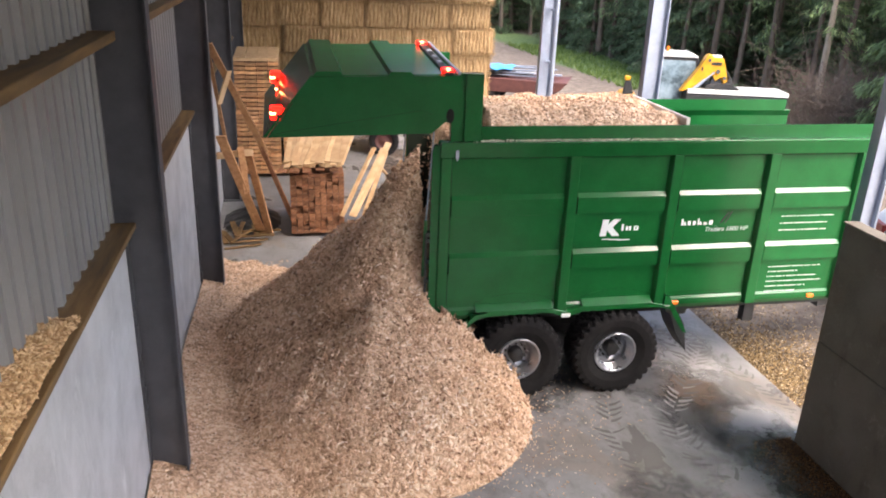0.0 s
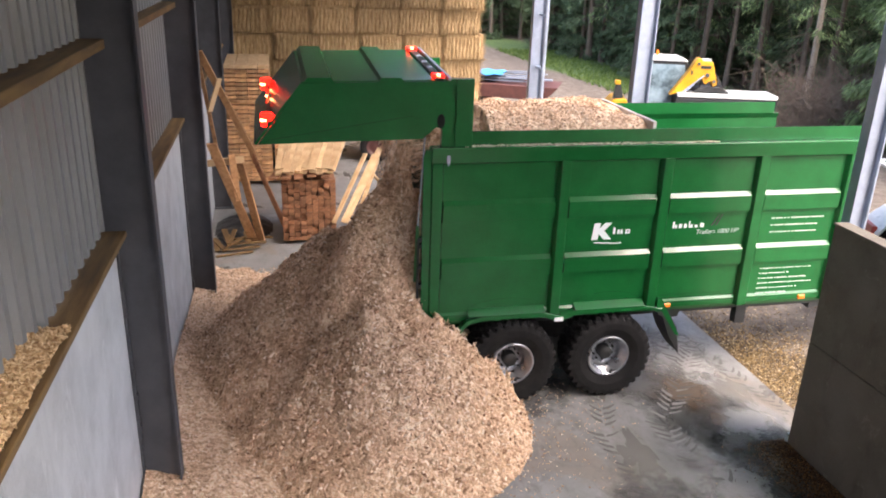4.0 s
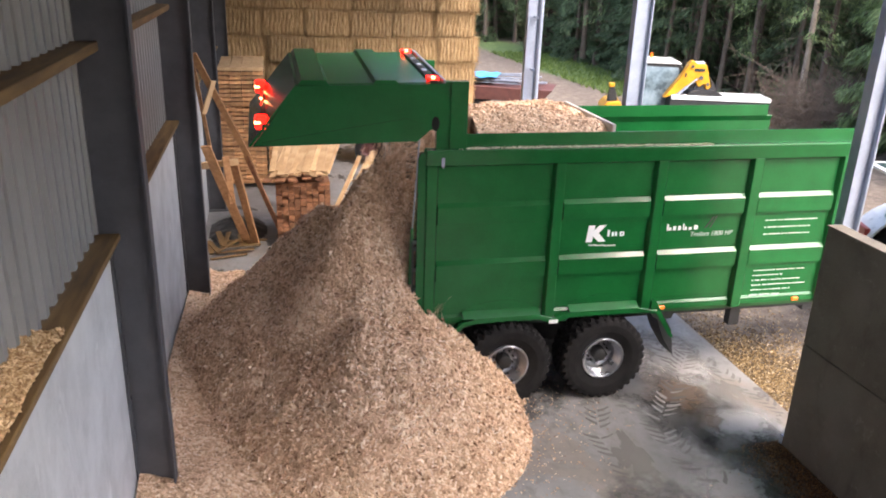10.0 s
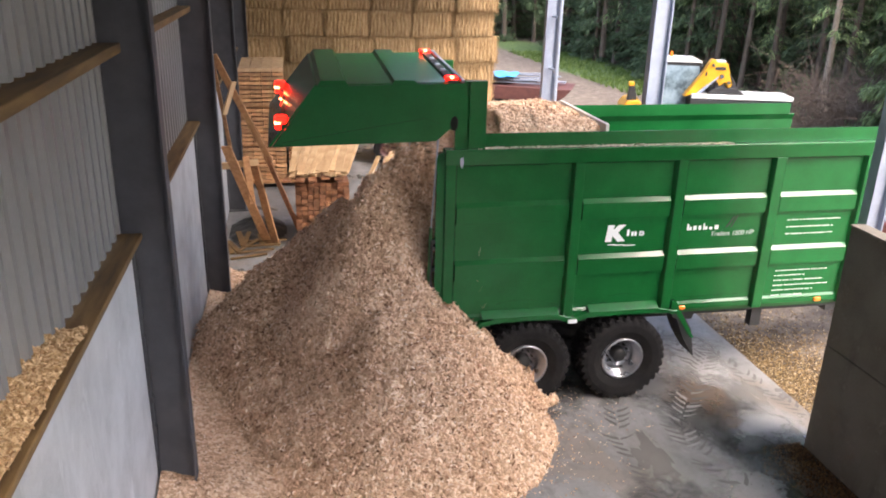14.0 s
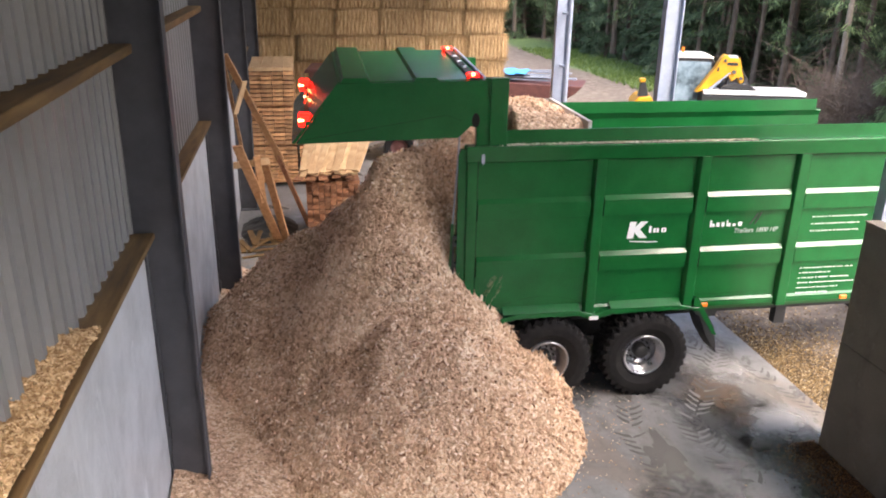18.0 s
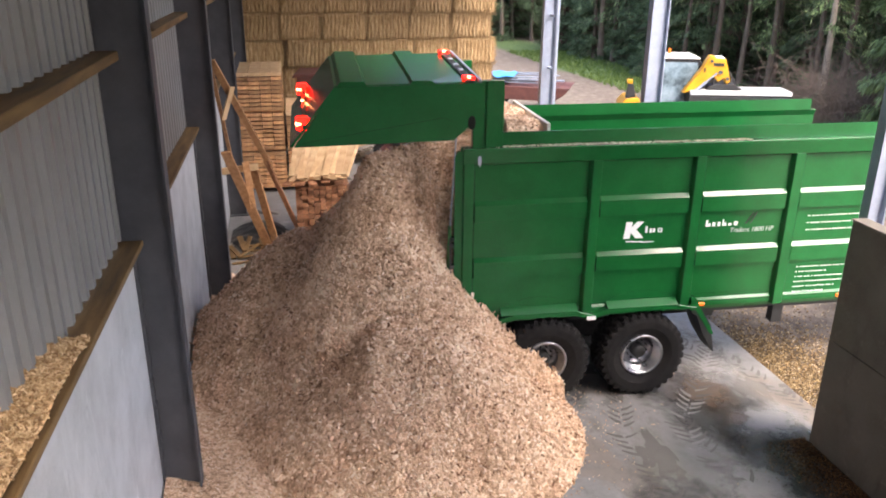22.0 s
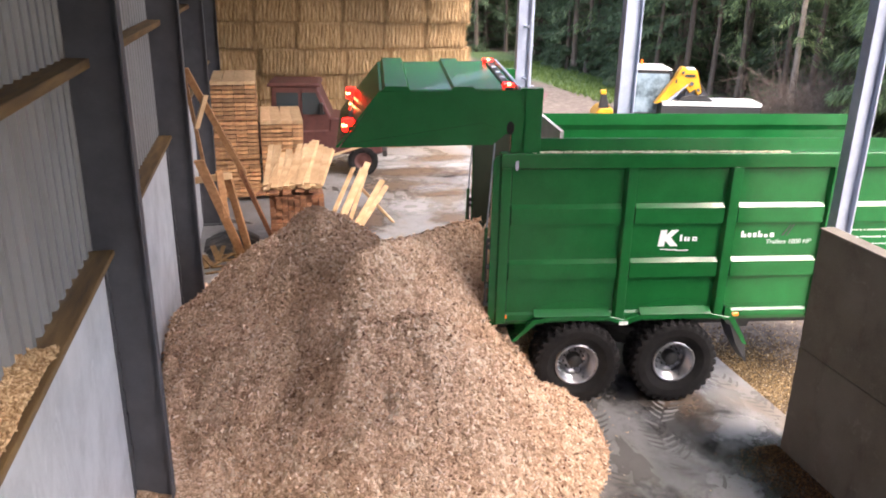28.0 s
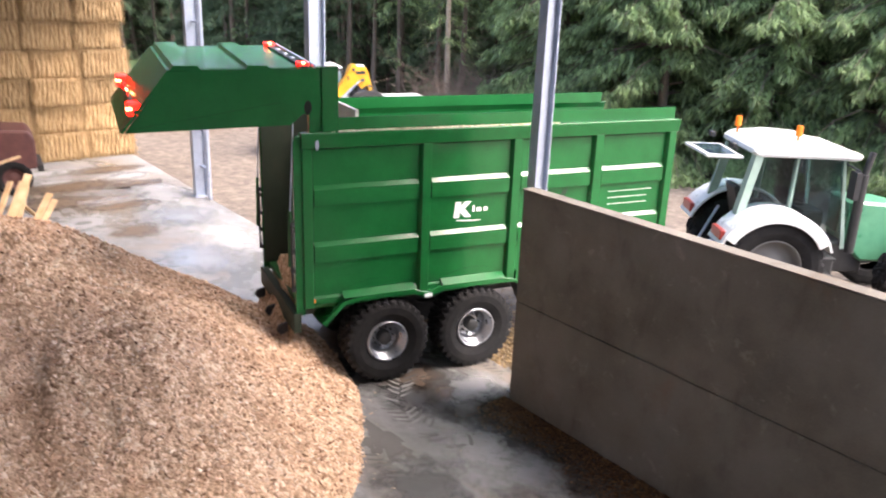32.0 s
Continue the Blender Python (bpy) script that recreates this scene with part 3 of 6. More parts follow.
BODY0, BODY1, ZB, ZT, WID = -1.35, 5.48, 1.43, 4.08, 2.36
POSTS = ((-1.35, -1.14), (0.53, 0.74), (2.12, 2.34), (3.7, 3.93), (5.26, 5.48))


def build_side(trailer, near):
    """One side of the body: sheet, uprights, two pressed ribs in each bay, rails, extension board."""
    def y(d):
        return d if near else WID - d
    side = thing("side", Matrix(), "", "")
    side.parent = trailer
    for key in list(side.keys()):
        del side[key]
    name = "near_side" if near else "far_side"
    side.name = name

    def yy(a, b):
        return (min(y(a), y(b)), max(y(a), y(b)))
    boxpart("sheet", (BODY0, BODY1, *yy(0.085, 0.1), ZB, ZT), GREEN, side)
    for a, b in POSTS:
        bm = bmesh.new()
        pts = [(a, y(0.085)), (a + 0.035, y(0.0)), (b - 0.035, y(0.0)), (b, y(0.085))]
        prism(bm, pts, 2, ZB - 0.03, ZT - 0.22)
        part("upright", bm, GREEN, side, bevel=0.006)
    bm = bmesh.new()
    prism(bm, [(y(0.085), 3.82), (y(0.0), 3.86), (y(-0.03), 4.05), (y(-0.03), ZT), (y(0.15), ZT), (y(0.085), 3.95)], 0, BODY0 + 0.02, BODY1)
    part("top_rail", bm, GREEN, side, bevel=0.005)
    bm = bmesh.new()
    prism(bm, [(y(0.085), 1.43), (y(0.06), 1.43), (y(0.06), 1.52), (y(0.085), 1.56)], 0, BODY0, BODY1)
    part("bottom_rail", bm, GREEN, side)
    for (_, a), (b, _) in zip(POSTS, POSTS[1:]):
        for z0 in (2.1, 2.97):
            bm = bmesh.new()
            prism(bm, [(y(0.085), z0), (y(0.035), z0 + 0.02), (y(0.035), z0 + 0.262), (y(0.085), z0 + 0.325)], 0, a, b)
            part("rib", bm, GREEN, side)
    boxpart("extension_board", (-0.76, BODY1 - 0.02 if near else 5.36, *yy(0.13, 0.155), ZT, 4.27), GREEN, side)
    return side


def lug_tyre(bm, r, half, bead, lugs, per=6):
    """One closed tyre: sidewalls from the bead out, and a tread whose lugs stand up as slanted bars."""
    n = lugs * per
    prof = [(bead, -0.62), (bead + 0.03, -0.8), (bead + 0.4 * (r - bead), -0.97), (bead + 0.7 * (r - bead), -0.99), (r * 0.93, -0.93)]
    tread = [-0.93, -0.8, -0.5, -0.25, -0.06, 0.06, 0.25, 0.5, 0.8, 0.93]
    rings = []
    for rr, h in prof[:-1]:
        rings.append([(rr, h)] * n)
    for h in tread:
        ring = []
        for i in range(n):
            k = (i + abs(h) * per * 1.3 + (per / 2 if h > 0 else 0)) % per
            up = k < per * 0.5
            ring.append((r * (1.0 if up else 0.945) - (0.02 * r if abs(h) > 0.9 else 0), h))
        rings.append(ring)
    for rr, h in reversed(prof[:-1]):
        rings.append([(rr, -h)] * n)
    vs = [[bm.verts.new((q[0] * math.cos(2 * math.pi * i / n), q[1] * half, q[0] * math.sin(2 * math.pi * i / n))) for i, q in enumerate(ring)] for ring in rings]
    fs = [bm.faces.new((a[i], a[(i + 1) % n], b[(i + 1) % n], b[i])) for a, b in zip(vs, vs[1:]) for i in range(n)]
    bmesh.ops.recalc_face_normals(bm, faces=fs)


bm = bmesh.new()
tube(bm, (0, -0.02, 0), (0, 0.03, 0), 0.015, n=6)
NUT = mesh_of("wheel_nut", bm, BLACK)


def build_wheel(parent, x, y, flip):
    """A tyre with lugs on a silver dished rim."""
    R0 = 0.7
    wheel = new("wheel")
    wheel.parent = parent
    wheel.matrix_basis = pose(x, y, R0 - 0.004, 0, 0, 180 if flip else 0)
    bm = bmesh.new()
    lug_tyre(bm, R0, 0.27, 0.335, 32)
    part("tyre", bm, RUBBER, wheel)
    bm = bmesh.new()
    lathe(bm, [(0.345, -0.2), (0.345, -0.225), (0.325, -0.23), (0.305, -0.215), (0.298, -0.17), (0.29, -0.165), (0.283, -0.09), (0.262, -0.085), (0.25, -0.03), (0.235, 0.02), (0.14, 0.03), (0.0, 0.03)], 40)
    for i in range(8):
        a = 2 * math.pi * i / 8
        tube(bm, (0.2 * math.cos(a), -0.005, 0.2 * math.sin(a)), (0.2 * math.cos(a), 0.03, 0.2 * math.sin(a)), 0.028, n=10)
    part("rim", bm, RIM, wheel, smooth=True)
    bm = bmesh.new()
    lathe(bm, [(0.0, -0.12), (0.09, -0.12), (0.11, -0.1), (0.115, 0.03)], 24)
    part("hub", bm, BLACK, wheel, smooth=True)
    for i in range(10):
        a = 2 * math.pi * (i + 0.5) / 10
        shared("wheel_nut", NUT, wheel, pose(0.165 * math.cos(a), 0, 0.165 * math.sin(a)))
    return wheel


def build_trailer():
    tr = thing("trailer", trailer_pose(0), "green steel push-off farm trailer with raised tailgate and twin axles", "trailer")
    near, far = build_side(tr, True), build_side(tr, False)
    boxpart("bed", (BODY0, BODY1, 0.1, WID - 0.1, 1.36, 1.43), GREEN_DARK, tr)
    # added plate inside the far side; dirt plus the body's shade in its colour
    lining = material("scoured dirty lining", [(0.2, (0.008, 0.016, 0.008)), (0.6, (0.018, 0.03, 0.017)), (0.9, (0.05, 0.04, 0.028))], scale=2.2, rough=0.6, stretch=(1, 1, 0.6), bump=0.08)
    boxpart("lining", (BODY0 - 0.07, -0.35, WID - 0.116, WID - 0.104, 1.44, ZT - 0.02), lining, tr, "scoured dirty inner lining, shade put into its dark colour")
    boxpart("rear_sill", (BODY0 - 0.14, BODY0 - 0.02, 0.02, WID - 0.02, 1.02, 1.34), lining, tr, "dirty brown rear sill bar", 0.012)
    for y in (0.3, 1.1, 1.9):
        bm = bmesh.new()
        prism(bm, [(BODY0 - 0.16, 1.1), (BODY0 - 0.3, 1.06), (BODY0 - 0.34, 0.98), (BODY0 - 0.28, 0.9), (BODY0 - 0.16, 0.94)], 1, y, y + 0.07)
        part("rear_hook", bm, BLACK, tr, "dark steel rear hook", 0.008)
    boxpart("front_wall", (BODY1 - 0.05, BODY1, 0.1, WID - 0.1, 1.43, 3.3), GREEN, tr)
    for y in (0.62, 1.6):
        boxpart("chassis_beam", (-1.2, 6.3, y, y + 0.14, 1.05, 1.36), BLACK, tr)
    bm = bmesh.new()
    prism(bm, [(5.6, 0.62), (7.7, 1.1), (7.7, 1.26), (5.6, 1.74)], 2, 0.95, 1.2)
    part("drawbar", bm, BLACK, tr)
    boxpart("jack_stand", (4.0, 4.18, 0.35, 0.5, 0.9, 1.3), BLACK, tr)
    bm = bmesh.new()
    prism(bm, [(2.72, 1.4), (3.1, 1.4), (2.98, 1.05), (2.8, 1.05)], 1, 0.45, 0.85)
    part("tank", bm, BLACK, tr)
    boxpart("under_rail", (3.4, 5.4, 0.2, 0.3, 1.28, 1.4), BLACK, tr)
    for x in (0.0, 1.58):
        bm = bmesh.new()
        tube(bm, (x, 0.3, 0.7), (x, WID - 0.3, 0.7), 0.075, n=12)
        part("axle", bm, BLACK, tr)
    wheels = []
    for x in (0.0, 1.58):
        wheels.append(build_wheel(tr, x, 0.15, False))
        wheels.append(build_wheel(tr, x, WID - 0.15, True))
    # wings over the wheels
    for y0, y1 in ((-0.04, 0.5), (WID - 0.5, WID + 0.04)):
        bm = bmesh.new()
        top = [(-1.06, 1.12), (-0.74, 1.46), (-0.45, 1.52), (0.45, 1.52), (0.68, 1.45), (0.74, 1.45), (0.95, 1.52), (2.1, 1.52), (2.36, 1.46), (2.42, 1.46)]
        low = [(2.42, 1.42), (2.36, 1.42), (2.08, 1.44), (0.98, 1.44), (0.76, 1.36), (0.66, 1.36), (0.45, 1.44), (-0.45, 1.44), (-0.7, 1.39), (-1.0, 1.1)]
        prism(bm, top + low, 1, y0, y1)
        part("wing", bm, GREEN, tr, bevel=0.006)
    # sloped bright wing tops
    for a, b in ((-0.72, 0.48), (0.96, 2.1)):
        bm = bmesh.new()
        prism(bm, [(0.085, 1.6), (-0.045, 1.525), (-0.045, 1.515), (0.085, 1.515)], 0, a, b)
        part("wing_top", bm, GREEN, tr)
        bm = bmesh.new()
        n = 10
        for i in range(n):
            x0, x1 = a + (b - a) * i / n, a + (b - a) * (i + 1) / n
            z0, z1 = (1.62 + 0.12 * math.sin(math.pi * k / n) for k in (i, i + 1))
            beam(bm, (x0, 0.083, z0), (x1, 0.083, z1), 0.01, 0.012)
        part("arch_seam", bm, GREEN, tr)
    # front mudflap: a green bracket with a dark tip
    bm = bmesh.new()
    prism(bm, [(2.34, 1.6), (2.5, 1.45), (2.72, 1.1), (2.82, 0.62), (2.6, 0.95), (2.45, 1.3), (2.36, 1.35)], 1, -0.02, 0.42)
    part("mudflap", bm, BLACK, tr, "dark rubber mudflap")
    bm = bmesh.new()
    prism(bm, [(2.32, 1.62), (2.4, 1.6), (2.78, 0.95), (2.7, 0.98), (2.42, 1.4), (2.32, 1.4)], 1, -0.03, 0.43)
    part("flap_bracket", bm, GREEN, tr)
    boxpart("reflector", (0.63, 0.77, -0.05, -0.04, 1.36, 1.42), WHITE_MARK, tr, "white reflector plate")
    for x, z in ((2.53, 1.46), (-1.2, 1.5), (4.94, 1.46)):
        boxpart("marker_lamp", (x - 0.06, x + 0.06, 0.03, 0.085, z - 0.03, z + 0.03), ORANGE, tr, "small orange side marker lamp", 0.008)
    # rear frame: near and far towers that carry the tailgate
    for k, (ya, yb) in enumerate(((0.0, 0.13), (WID - 0.13, WID))):
        bm = bmesh.new()
        prism(bm, [(-1.2, 4.08), (-1.2, 4.55), (-1.1, 5.0), (-0.77, 5.0), (-0.77, 4.08)], 1, ya + 0.02, yb)
        part("tower", bm, GREEN, tr, bevel=0.006)
        bm = bmesh.new()
        prism(bm, [(-1.02, 4.08), (-0.98, 4.08), (-0.98, 5.0), (-1.02, 5.0)], 1, ya - 0.015, ya + 0.02)
        part("tower_rib", bm, GREEN, tr)
        bm = bmesh.new()
        prism(bm, [(-1.44, 1.3), (-1.3, 1.3), (-1.3, 3.95), (-1.33, 4.03), (-1.4, 4.03), (-1.44, 3.95)], 1, ya + 0.03, yb)
        part("rear_post", bm, GREEN, tr, bevel=0.006)
        bm = bmesh.new()
        tube(bm, (-1.5, ya + 0.06, 2.9), (-1.42, ya + 0.06, 4.3), 0.011, n=8)
        part("tailgate_ram", bm, STEEL, tr, "slim steel hydraulic ram")
        bm = bmesh.new()
        tube(bm, (-1.52, ya + 0.06, 2.1), (-1.5, ya + 0.06, 2.95), 0.026, n=10)
        part("ram_barrel", bm, GREEN_DARK, tr, "dark green ram barrel")
        bm = bmesh.new()
        for z in (1.7, 2.0, 2.3, 2.62, 2.72):
            box(bm, -1.5, -1.44, ya + 0.02, ya + 0.1, z, z + 0.06)
        tube(bm, (-1.49, ya + 0.03, 1.7), (-1.49, ya + 0.03, 2.75), 0.018, n=6)
        part("latch_gear", bm, BLACK, tr)
    bm = bmesh.new()
    prism(bm, [(-1.12, 3.86), (-1.1, 3.82), (-1.085, 3.84), (-1.075, 3.9), (-1.08, 3.97), (-1.1, 4.0), (-1.125, 3.95)], 1, -0.018, 0.0)
    part("gusset", bm, STEEL, tr, "worn bare-metal gusset plate")
    # tailgate, swung up flat: skin with ribs on top, cheeks at both sides
    gate = new("tailgate")
    gate.parent = tr
    gate.matrix_basis = pose(0, 0, 4.45) @ pose(0, 0, 0, 3.4) @ pose(0, 0, -4.45)
    for ya, yb in ((0.0, 0.06), (WID - 0.06, WID)):
        bm = bmesh.new()
        prism(bm, [(-3.62, 4.16), (-1.46, 4.2), (-1.28, 4.36), (-1.08, 4.3), (-1.02, 4.55), (-1.1, 4.98), (-3.06, 4.95), (-3.3, 4.6)], 1, ya, yb)
        part("cheek", bm, GREEN, gate)
        bm = bmesh.new()
        prism(bm, [(-3.5, 4.19), (-3.5, 4.22), (-1.62, 4.52), (-1.42, 4.44), (-1.36, 4.3), (-1.4, 4.29), (-1.45, 4.41), (-1.63, 4.48)], 1, ya - 0.02, yb + 0.005)
        part("cheek_stiffener", bm, GREEN, gate)
        # flush near-black oval: the pivot hole's shade is put into its colour
        bm = bmesh.new()
        prism(bm, [(-1.22 + 0.055 * math.cos(2 * math.pi * i / 20), 4.44 + 0.1 * math.sin(2 * math.pi * i / 20)) for i in range(20)], 1, ya - 0.003, yb + 0.003)
        part("pivot_hole", bm, HOLE_SHADE, gate, "flush black oval painted as the shaded pivot opening")
    bm = bmesh.new()
    prism(bm, [(-3.06, 4.93), (-1.1, 4.96), (-1.1, 4.99), (-3.06, 4.96)], 1, 0.06, WID - 0.06)
    prism(bm, [(-3.64, 4.16), (-3.06, 4.93), (-3.06, 4.96), (-3.68, 4.17)], 1, 0.0, WID)
    part("skin", bm, GREEN, gate)
    for x0, x1 in ((-3.03, -2.63), (-2.08, -1.72)):
        bm = bmesh.new()
        prism(bm, [(x0, 4.955), (x0 + 0.05, 5.02), (x1 - 0.05, 5.02), (x1, 4.955)], 1, 0.01, WID - 0.01)
        part("gate_rib", bm, GREEN, gate)
    boxpart("lamp_bar", (-1.31, -1.2, 0.03, WID - 0.03, 4.985, 5.012), BLACK, gate, "black lamp bar")
    boxpart("hinge_rail", (-1.14, -1.1, 0.03, WID - 0.03, 4.985, 5.02), STEEL, gate, "worn bright hinge rail")
    for y in (0.7, 1.1, 1.55):
        boxpart("clip", (-1.29, -1.22, y, y + 0.09, 5.008, 5.03), STEEL, gate, "bright cable clip", 0.005)
    for y in (0.1, WID - 0.22):
        bm = bmesh.new()
        box(bm, -1.34, -1.18, y - 0.02, y + 0.1, 5.0, 5.05)
        lamp = part("high_lamp", bm, RED_LIT, gate, "glowing red lamp", 0.012)
        part("bulb", boxed((-1.285, -1.235, y - 0.025, y + 0.03, 5.02, 5.054)), RED_CORE, lamp, "bright lamp core", 0.01)
    bar = part("lamp_bracket", boxed((-3.5, -3.42, 0.02, WID - 0.02, 4.4, 4.46)), BLACK, gate, "black lamp bracket")
    for y in (0.03, WID - 0.2):
        part("tail_lamp", boxed((-3.58, -3.42, y, y + 0.16, 4.38, 4.55)), RED_LIT, bar, "glowing red tail lamp", 0.02)
        part("bulb", boxed((-3.585, -3.5, y - 0.006, y + 0.07, 4.445, 4.495)), RED_CORE, bar, "bright lamp core", 0.015)
    for i in range(4):
        y = 1.0 + 0.2 * i
        bm = bmesh.new()
        beam(bm, (-3.5, y, 4.47 + 0.05 * (i % 2)), (-3.47, y + 0.13, 4.52 - 0.05 * (i % 2)), 0.022, 0.022)
        part("lens", bm, RED_CORE if i == 1 else RED_LENS, bar, "small glowing lens")
    # lettering as plain shapes
    def bars(rows, mat, name):
        for x, z, w, h in rows:
            boxpart(name, (x, x + w, 0.079, 0.084, z, z + h), mat, near)
    bm = bmesh.new()
    prism(bm, [(1.15, 2.61), (1.25, 2.61), (1.26, 2.7), (1.35, 2.61), (1.47, 2.61), (1.345, 2.75), (1.46, 2.87), (1.35, 2.87), (1.27, 2.79), (1.28, 2.87), (1.18, 2.87)], 1, 0.078, 0.084)
    part("emblem", bm, WHITE_MARK, near, "white emblem")
    bars([(1.49, 2.69, 0.035, 0.1), (1.56, 2.69, 0.035, 0.065), (1.61, 2.69, 0.035, 0.065), (1.69, 2.69, 0.02, 0.065), (1.71, 2.69, 0.03, 0.018), (1.71, 2.737, 0.03, 0.018), (1.74, 2.69, 0.02, 0.065)], WHITE_MARK, "emblem_bar")
    bars([(1.2, 2.555, 0.12, 0.012), (1.3, 2.545, 0.16, 0.014), (1.44, 2.535, 0.2, 0.014)], WHITE_MARK, "emblem_swoosh")
    bars([(x, 2.74, w, h) for x, w, h in ((2.46, 0.03, 0.1), (2.5, 0.035, 0.05), (2.565, 0.05, 0.065), (2.65, 0.045, 0.065), (2.73, 0.02, 0.1), (2.76, 0.035, 0.05), (2.83, 0.05, 0.04), (2.92, 0.06, 0.065))], WHITE_MARK, "name_bar")
    lettering("model_line", "Trailers 1800 HP", 0.105, GREY_MARK, near, pose(2.86, 0.081, 2.63, 90, 0, 0))
    bm = bmesh.new()
    prism(bm, [(3.1, 2.76), (3.13, 2.76), (3.24, 2.93), (3.22, 2.94)], 1, 0.078, 0.084)
    prism(bm, [(3.18, 2.76), (3.2, 2.76), (3.29, 2.94), (3.27, 2.94)], 1, 0.078, 0.084)
    part("name_stroke", bm, BLACK, near, "black stroke")
    rng = random.Random(6)
    for x, z, w, h in [(4.15, 2.83 - 0.115 * i, w, 0.017) for i, w in enumerate((0.95, 0.85, 0.83))] + [(4.1, 1.98 - 0.085 * i, w, 0.015) for i, w in enumerate((0.95, 0.55, 0.9, 1.0, 0.75, 0.55))]:
        bm, at = bmesh.new(), x
        while at < x + w - 0.03:
            step = min(rng.uniform(0.02, 0.05), x + w - at)
            box(bm, at, at + step, 0.079, 0.083, z, z + h)
            at += step + (0.012 if rng.random() < 0.75 else 0.03)
        tagged(part("text_line", bm, GREY_MARK, near), kind="stuff")
    boxpart("seam", (2.36, 3.6, 0.078, 0.085, 1.62, 1.632), GREEN, near)
    return tr, wheels


def boxed(d):
    bm = bmesh.new()
    box(bm, *d)
    return bm


trailer, trailer_wheels = build_trailer()


# ---- wood chips ----
def chip_noise(x, y, s=0.0):
    return (0.055 * noise.noise((x * 0.9 + s, y * 0.9, 1.7)) + 0.035 * noise.noise((x * 2.6, y * 2.6 + s, 4.1))
            + 0.018 * noise.noise((x * 7, y * 7, s)) + 0.012 * noise.noise((x * 17, y * 17, 2 + s)))


def field(name, fn, x0, x1, y0, y1, step, mat, floor=-0.05, keep=None):
    """A sheet of chips over a rectangle of the plan, its height from fn(x, y)."""
    nx, ny = int((x1 - x0) / step) + 1, int((y1 - y0) / step) + 1
    hs = [[fn(x0 + i * step, y0 + j * step) for i in range(nx)] for j in range(ny)]
    verts, index, faces = [], {}, []
    for j in range(ny):
        for i in range(nx):
            if hs[j][i] > floor:
                index[i, j] = len(verts)
                verts.append((x0 + i * step, y0 + j * step, hs[j][i]))
    for j in range(ny - 1):
        for i in range(nx - 1):
            q = [(i, j), (i + 1, j), (i + 1, j + 1), (i, j + 1)]
            if all(k in index for k in q):
                faces.append([index[k] for k in q])
    me = bpy.data.meshes.new(name)
    me.from_pydata(verts, [], faces)
    me.materials.append(mat)
    me.polygons.foreach_set("use_smooth", [True] * len(me.polygons))
    return new(name, me)


def chips_mesh(name, spots, rng, size=1.0, mat=None):
    """Many loose chips, thin six-cornered slivers, joined into one mesh."""
    n = len(spots)
    P = np.array(spots, float).reshape(n, 3)
    L = rng.uniform(0.012, 0.03, n) * size
    B = rng.uniform(0.005, 0.013, n) * size
    H = rng.uniform(0.002, 0.006, n) * size
    shape = np.array([(-1, -1, 0), (0.85, -0.9, 0), (1.1, 0.8, 0), (-0.8, 1, 0), (-0.5, -0.2, 1), (0.6, 0.1, 1)], float)
    A = rng.normal(size=(n, 3)) + np.array([0, 0, 0.6])
    A /= np.linalg.norm(A, axis=1)[:, None]
    X = rng.normal(size=(n, 3))
    X -= A * (X * A).sum(1)[:, None]
    X /= np.linalg.norm(X, axis=1)[:, None]
    Y = np.cross(A, X)
    v = (P[:, None] + shape[None, :, 0, None] * (L[:, None] * X)[:, None] + shape[None, :, 1, None] * (B[:, None] * Y)[:, None]
         + shape[None, :, 2, None] * (2 * H[:, None] * A)[:, None])
    f = []
    for k in range(n):
        o = 6 * k
        f += [(o + 3, o + 2, o + 1, o), (o, o + 1, o + 5, o + 4), (o + 2, o + 3, o + 4, o + 5), (o + 1, o + 2, o + 5), (o + 3, o, o + 4)]
    me = bpy.data.meshes.new(name)
    me.from_pydata(v.reshape(-1, 3).tolist(), [], f)
    me.materials.append(mat or CHIP_PIECES)
    return me


def cone(x, y, ax, ay, top, slope, soft=0.3, sx=1.0, sy=1.0):
    r = math.sqrt(((x - ax) * sx) ** 2 + ((y - ay) * sy) ** 2 + soft * soft) - soft
    return top - slope * r


def streak(x, y, ax, ay, amp):
    """Runnels that slipping chips leave down the slope."""
    a, r = math.atan2(y - ay, x - ax), math.hypot(x - ax, y - ay)
    return amp * noise.noise((a * 3.1, r * 0.25, ax)) * min(1, r) + 0.4 * amp * noise.noise((a * 9.0, r * 0.5, ay)) * min(1, r)


def merge(a, b, k=0.35):
    """The higher of two heights, with a soft seam."""
    h = max(k - abs(a - b), 0) / k
    return max(a, b) + h * h * k * 0.25


# the heap at six stages of its growth: two cones each, (x, y, top, slope)
STAGES = {
    0: ((-0.83, 10.1, 1.75, 0.91), (-1.31, 11.95, 2.35, 1.05)),
    6: ((-0.65, 9.81, 1.71, 0.91), (-1.5, 11.68, 2.41, 1.0)),
    13: ((-0.73, 9.95, 1.79, 0.89), (-1.62, 12.3, 2.71, 1.02)),
    24: ((-0.56, 9.9, 1.94, 0.87), (-2.4, 11.94, 2.42, 1.02)),
    28: ((-0.26, 10.01, 1.97, 0.75), (-1.7, 12.1, 2.8, 0.9)),
    32: ((-0.16, 10.25, 1.72, 0.83), (-1.5, 12.0, 2.94, 0.66))}
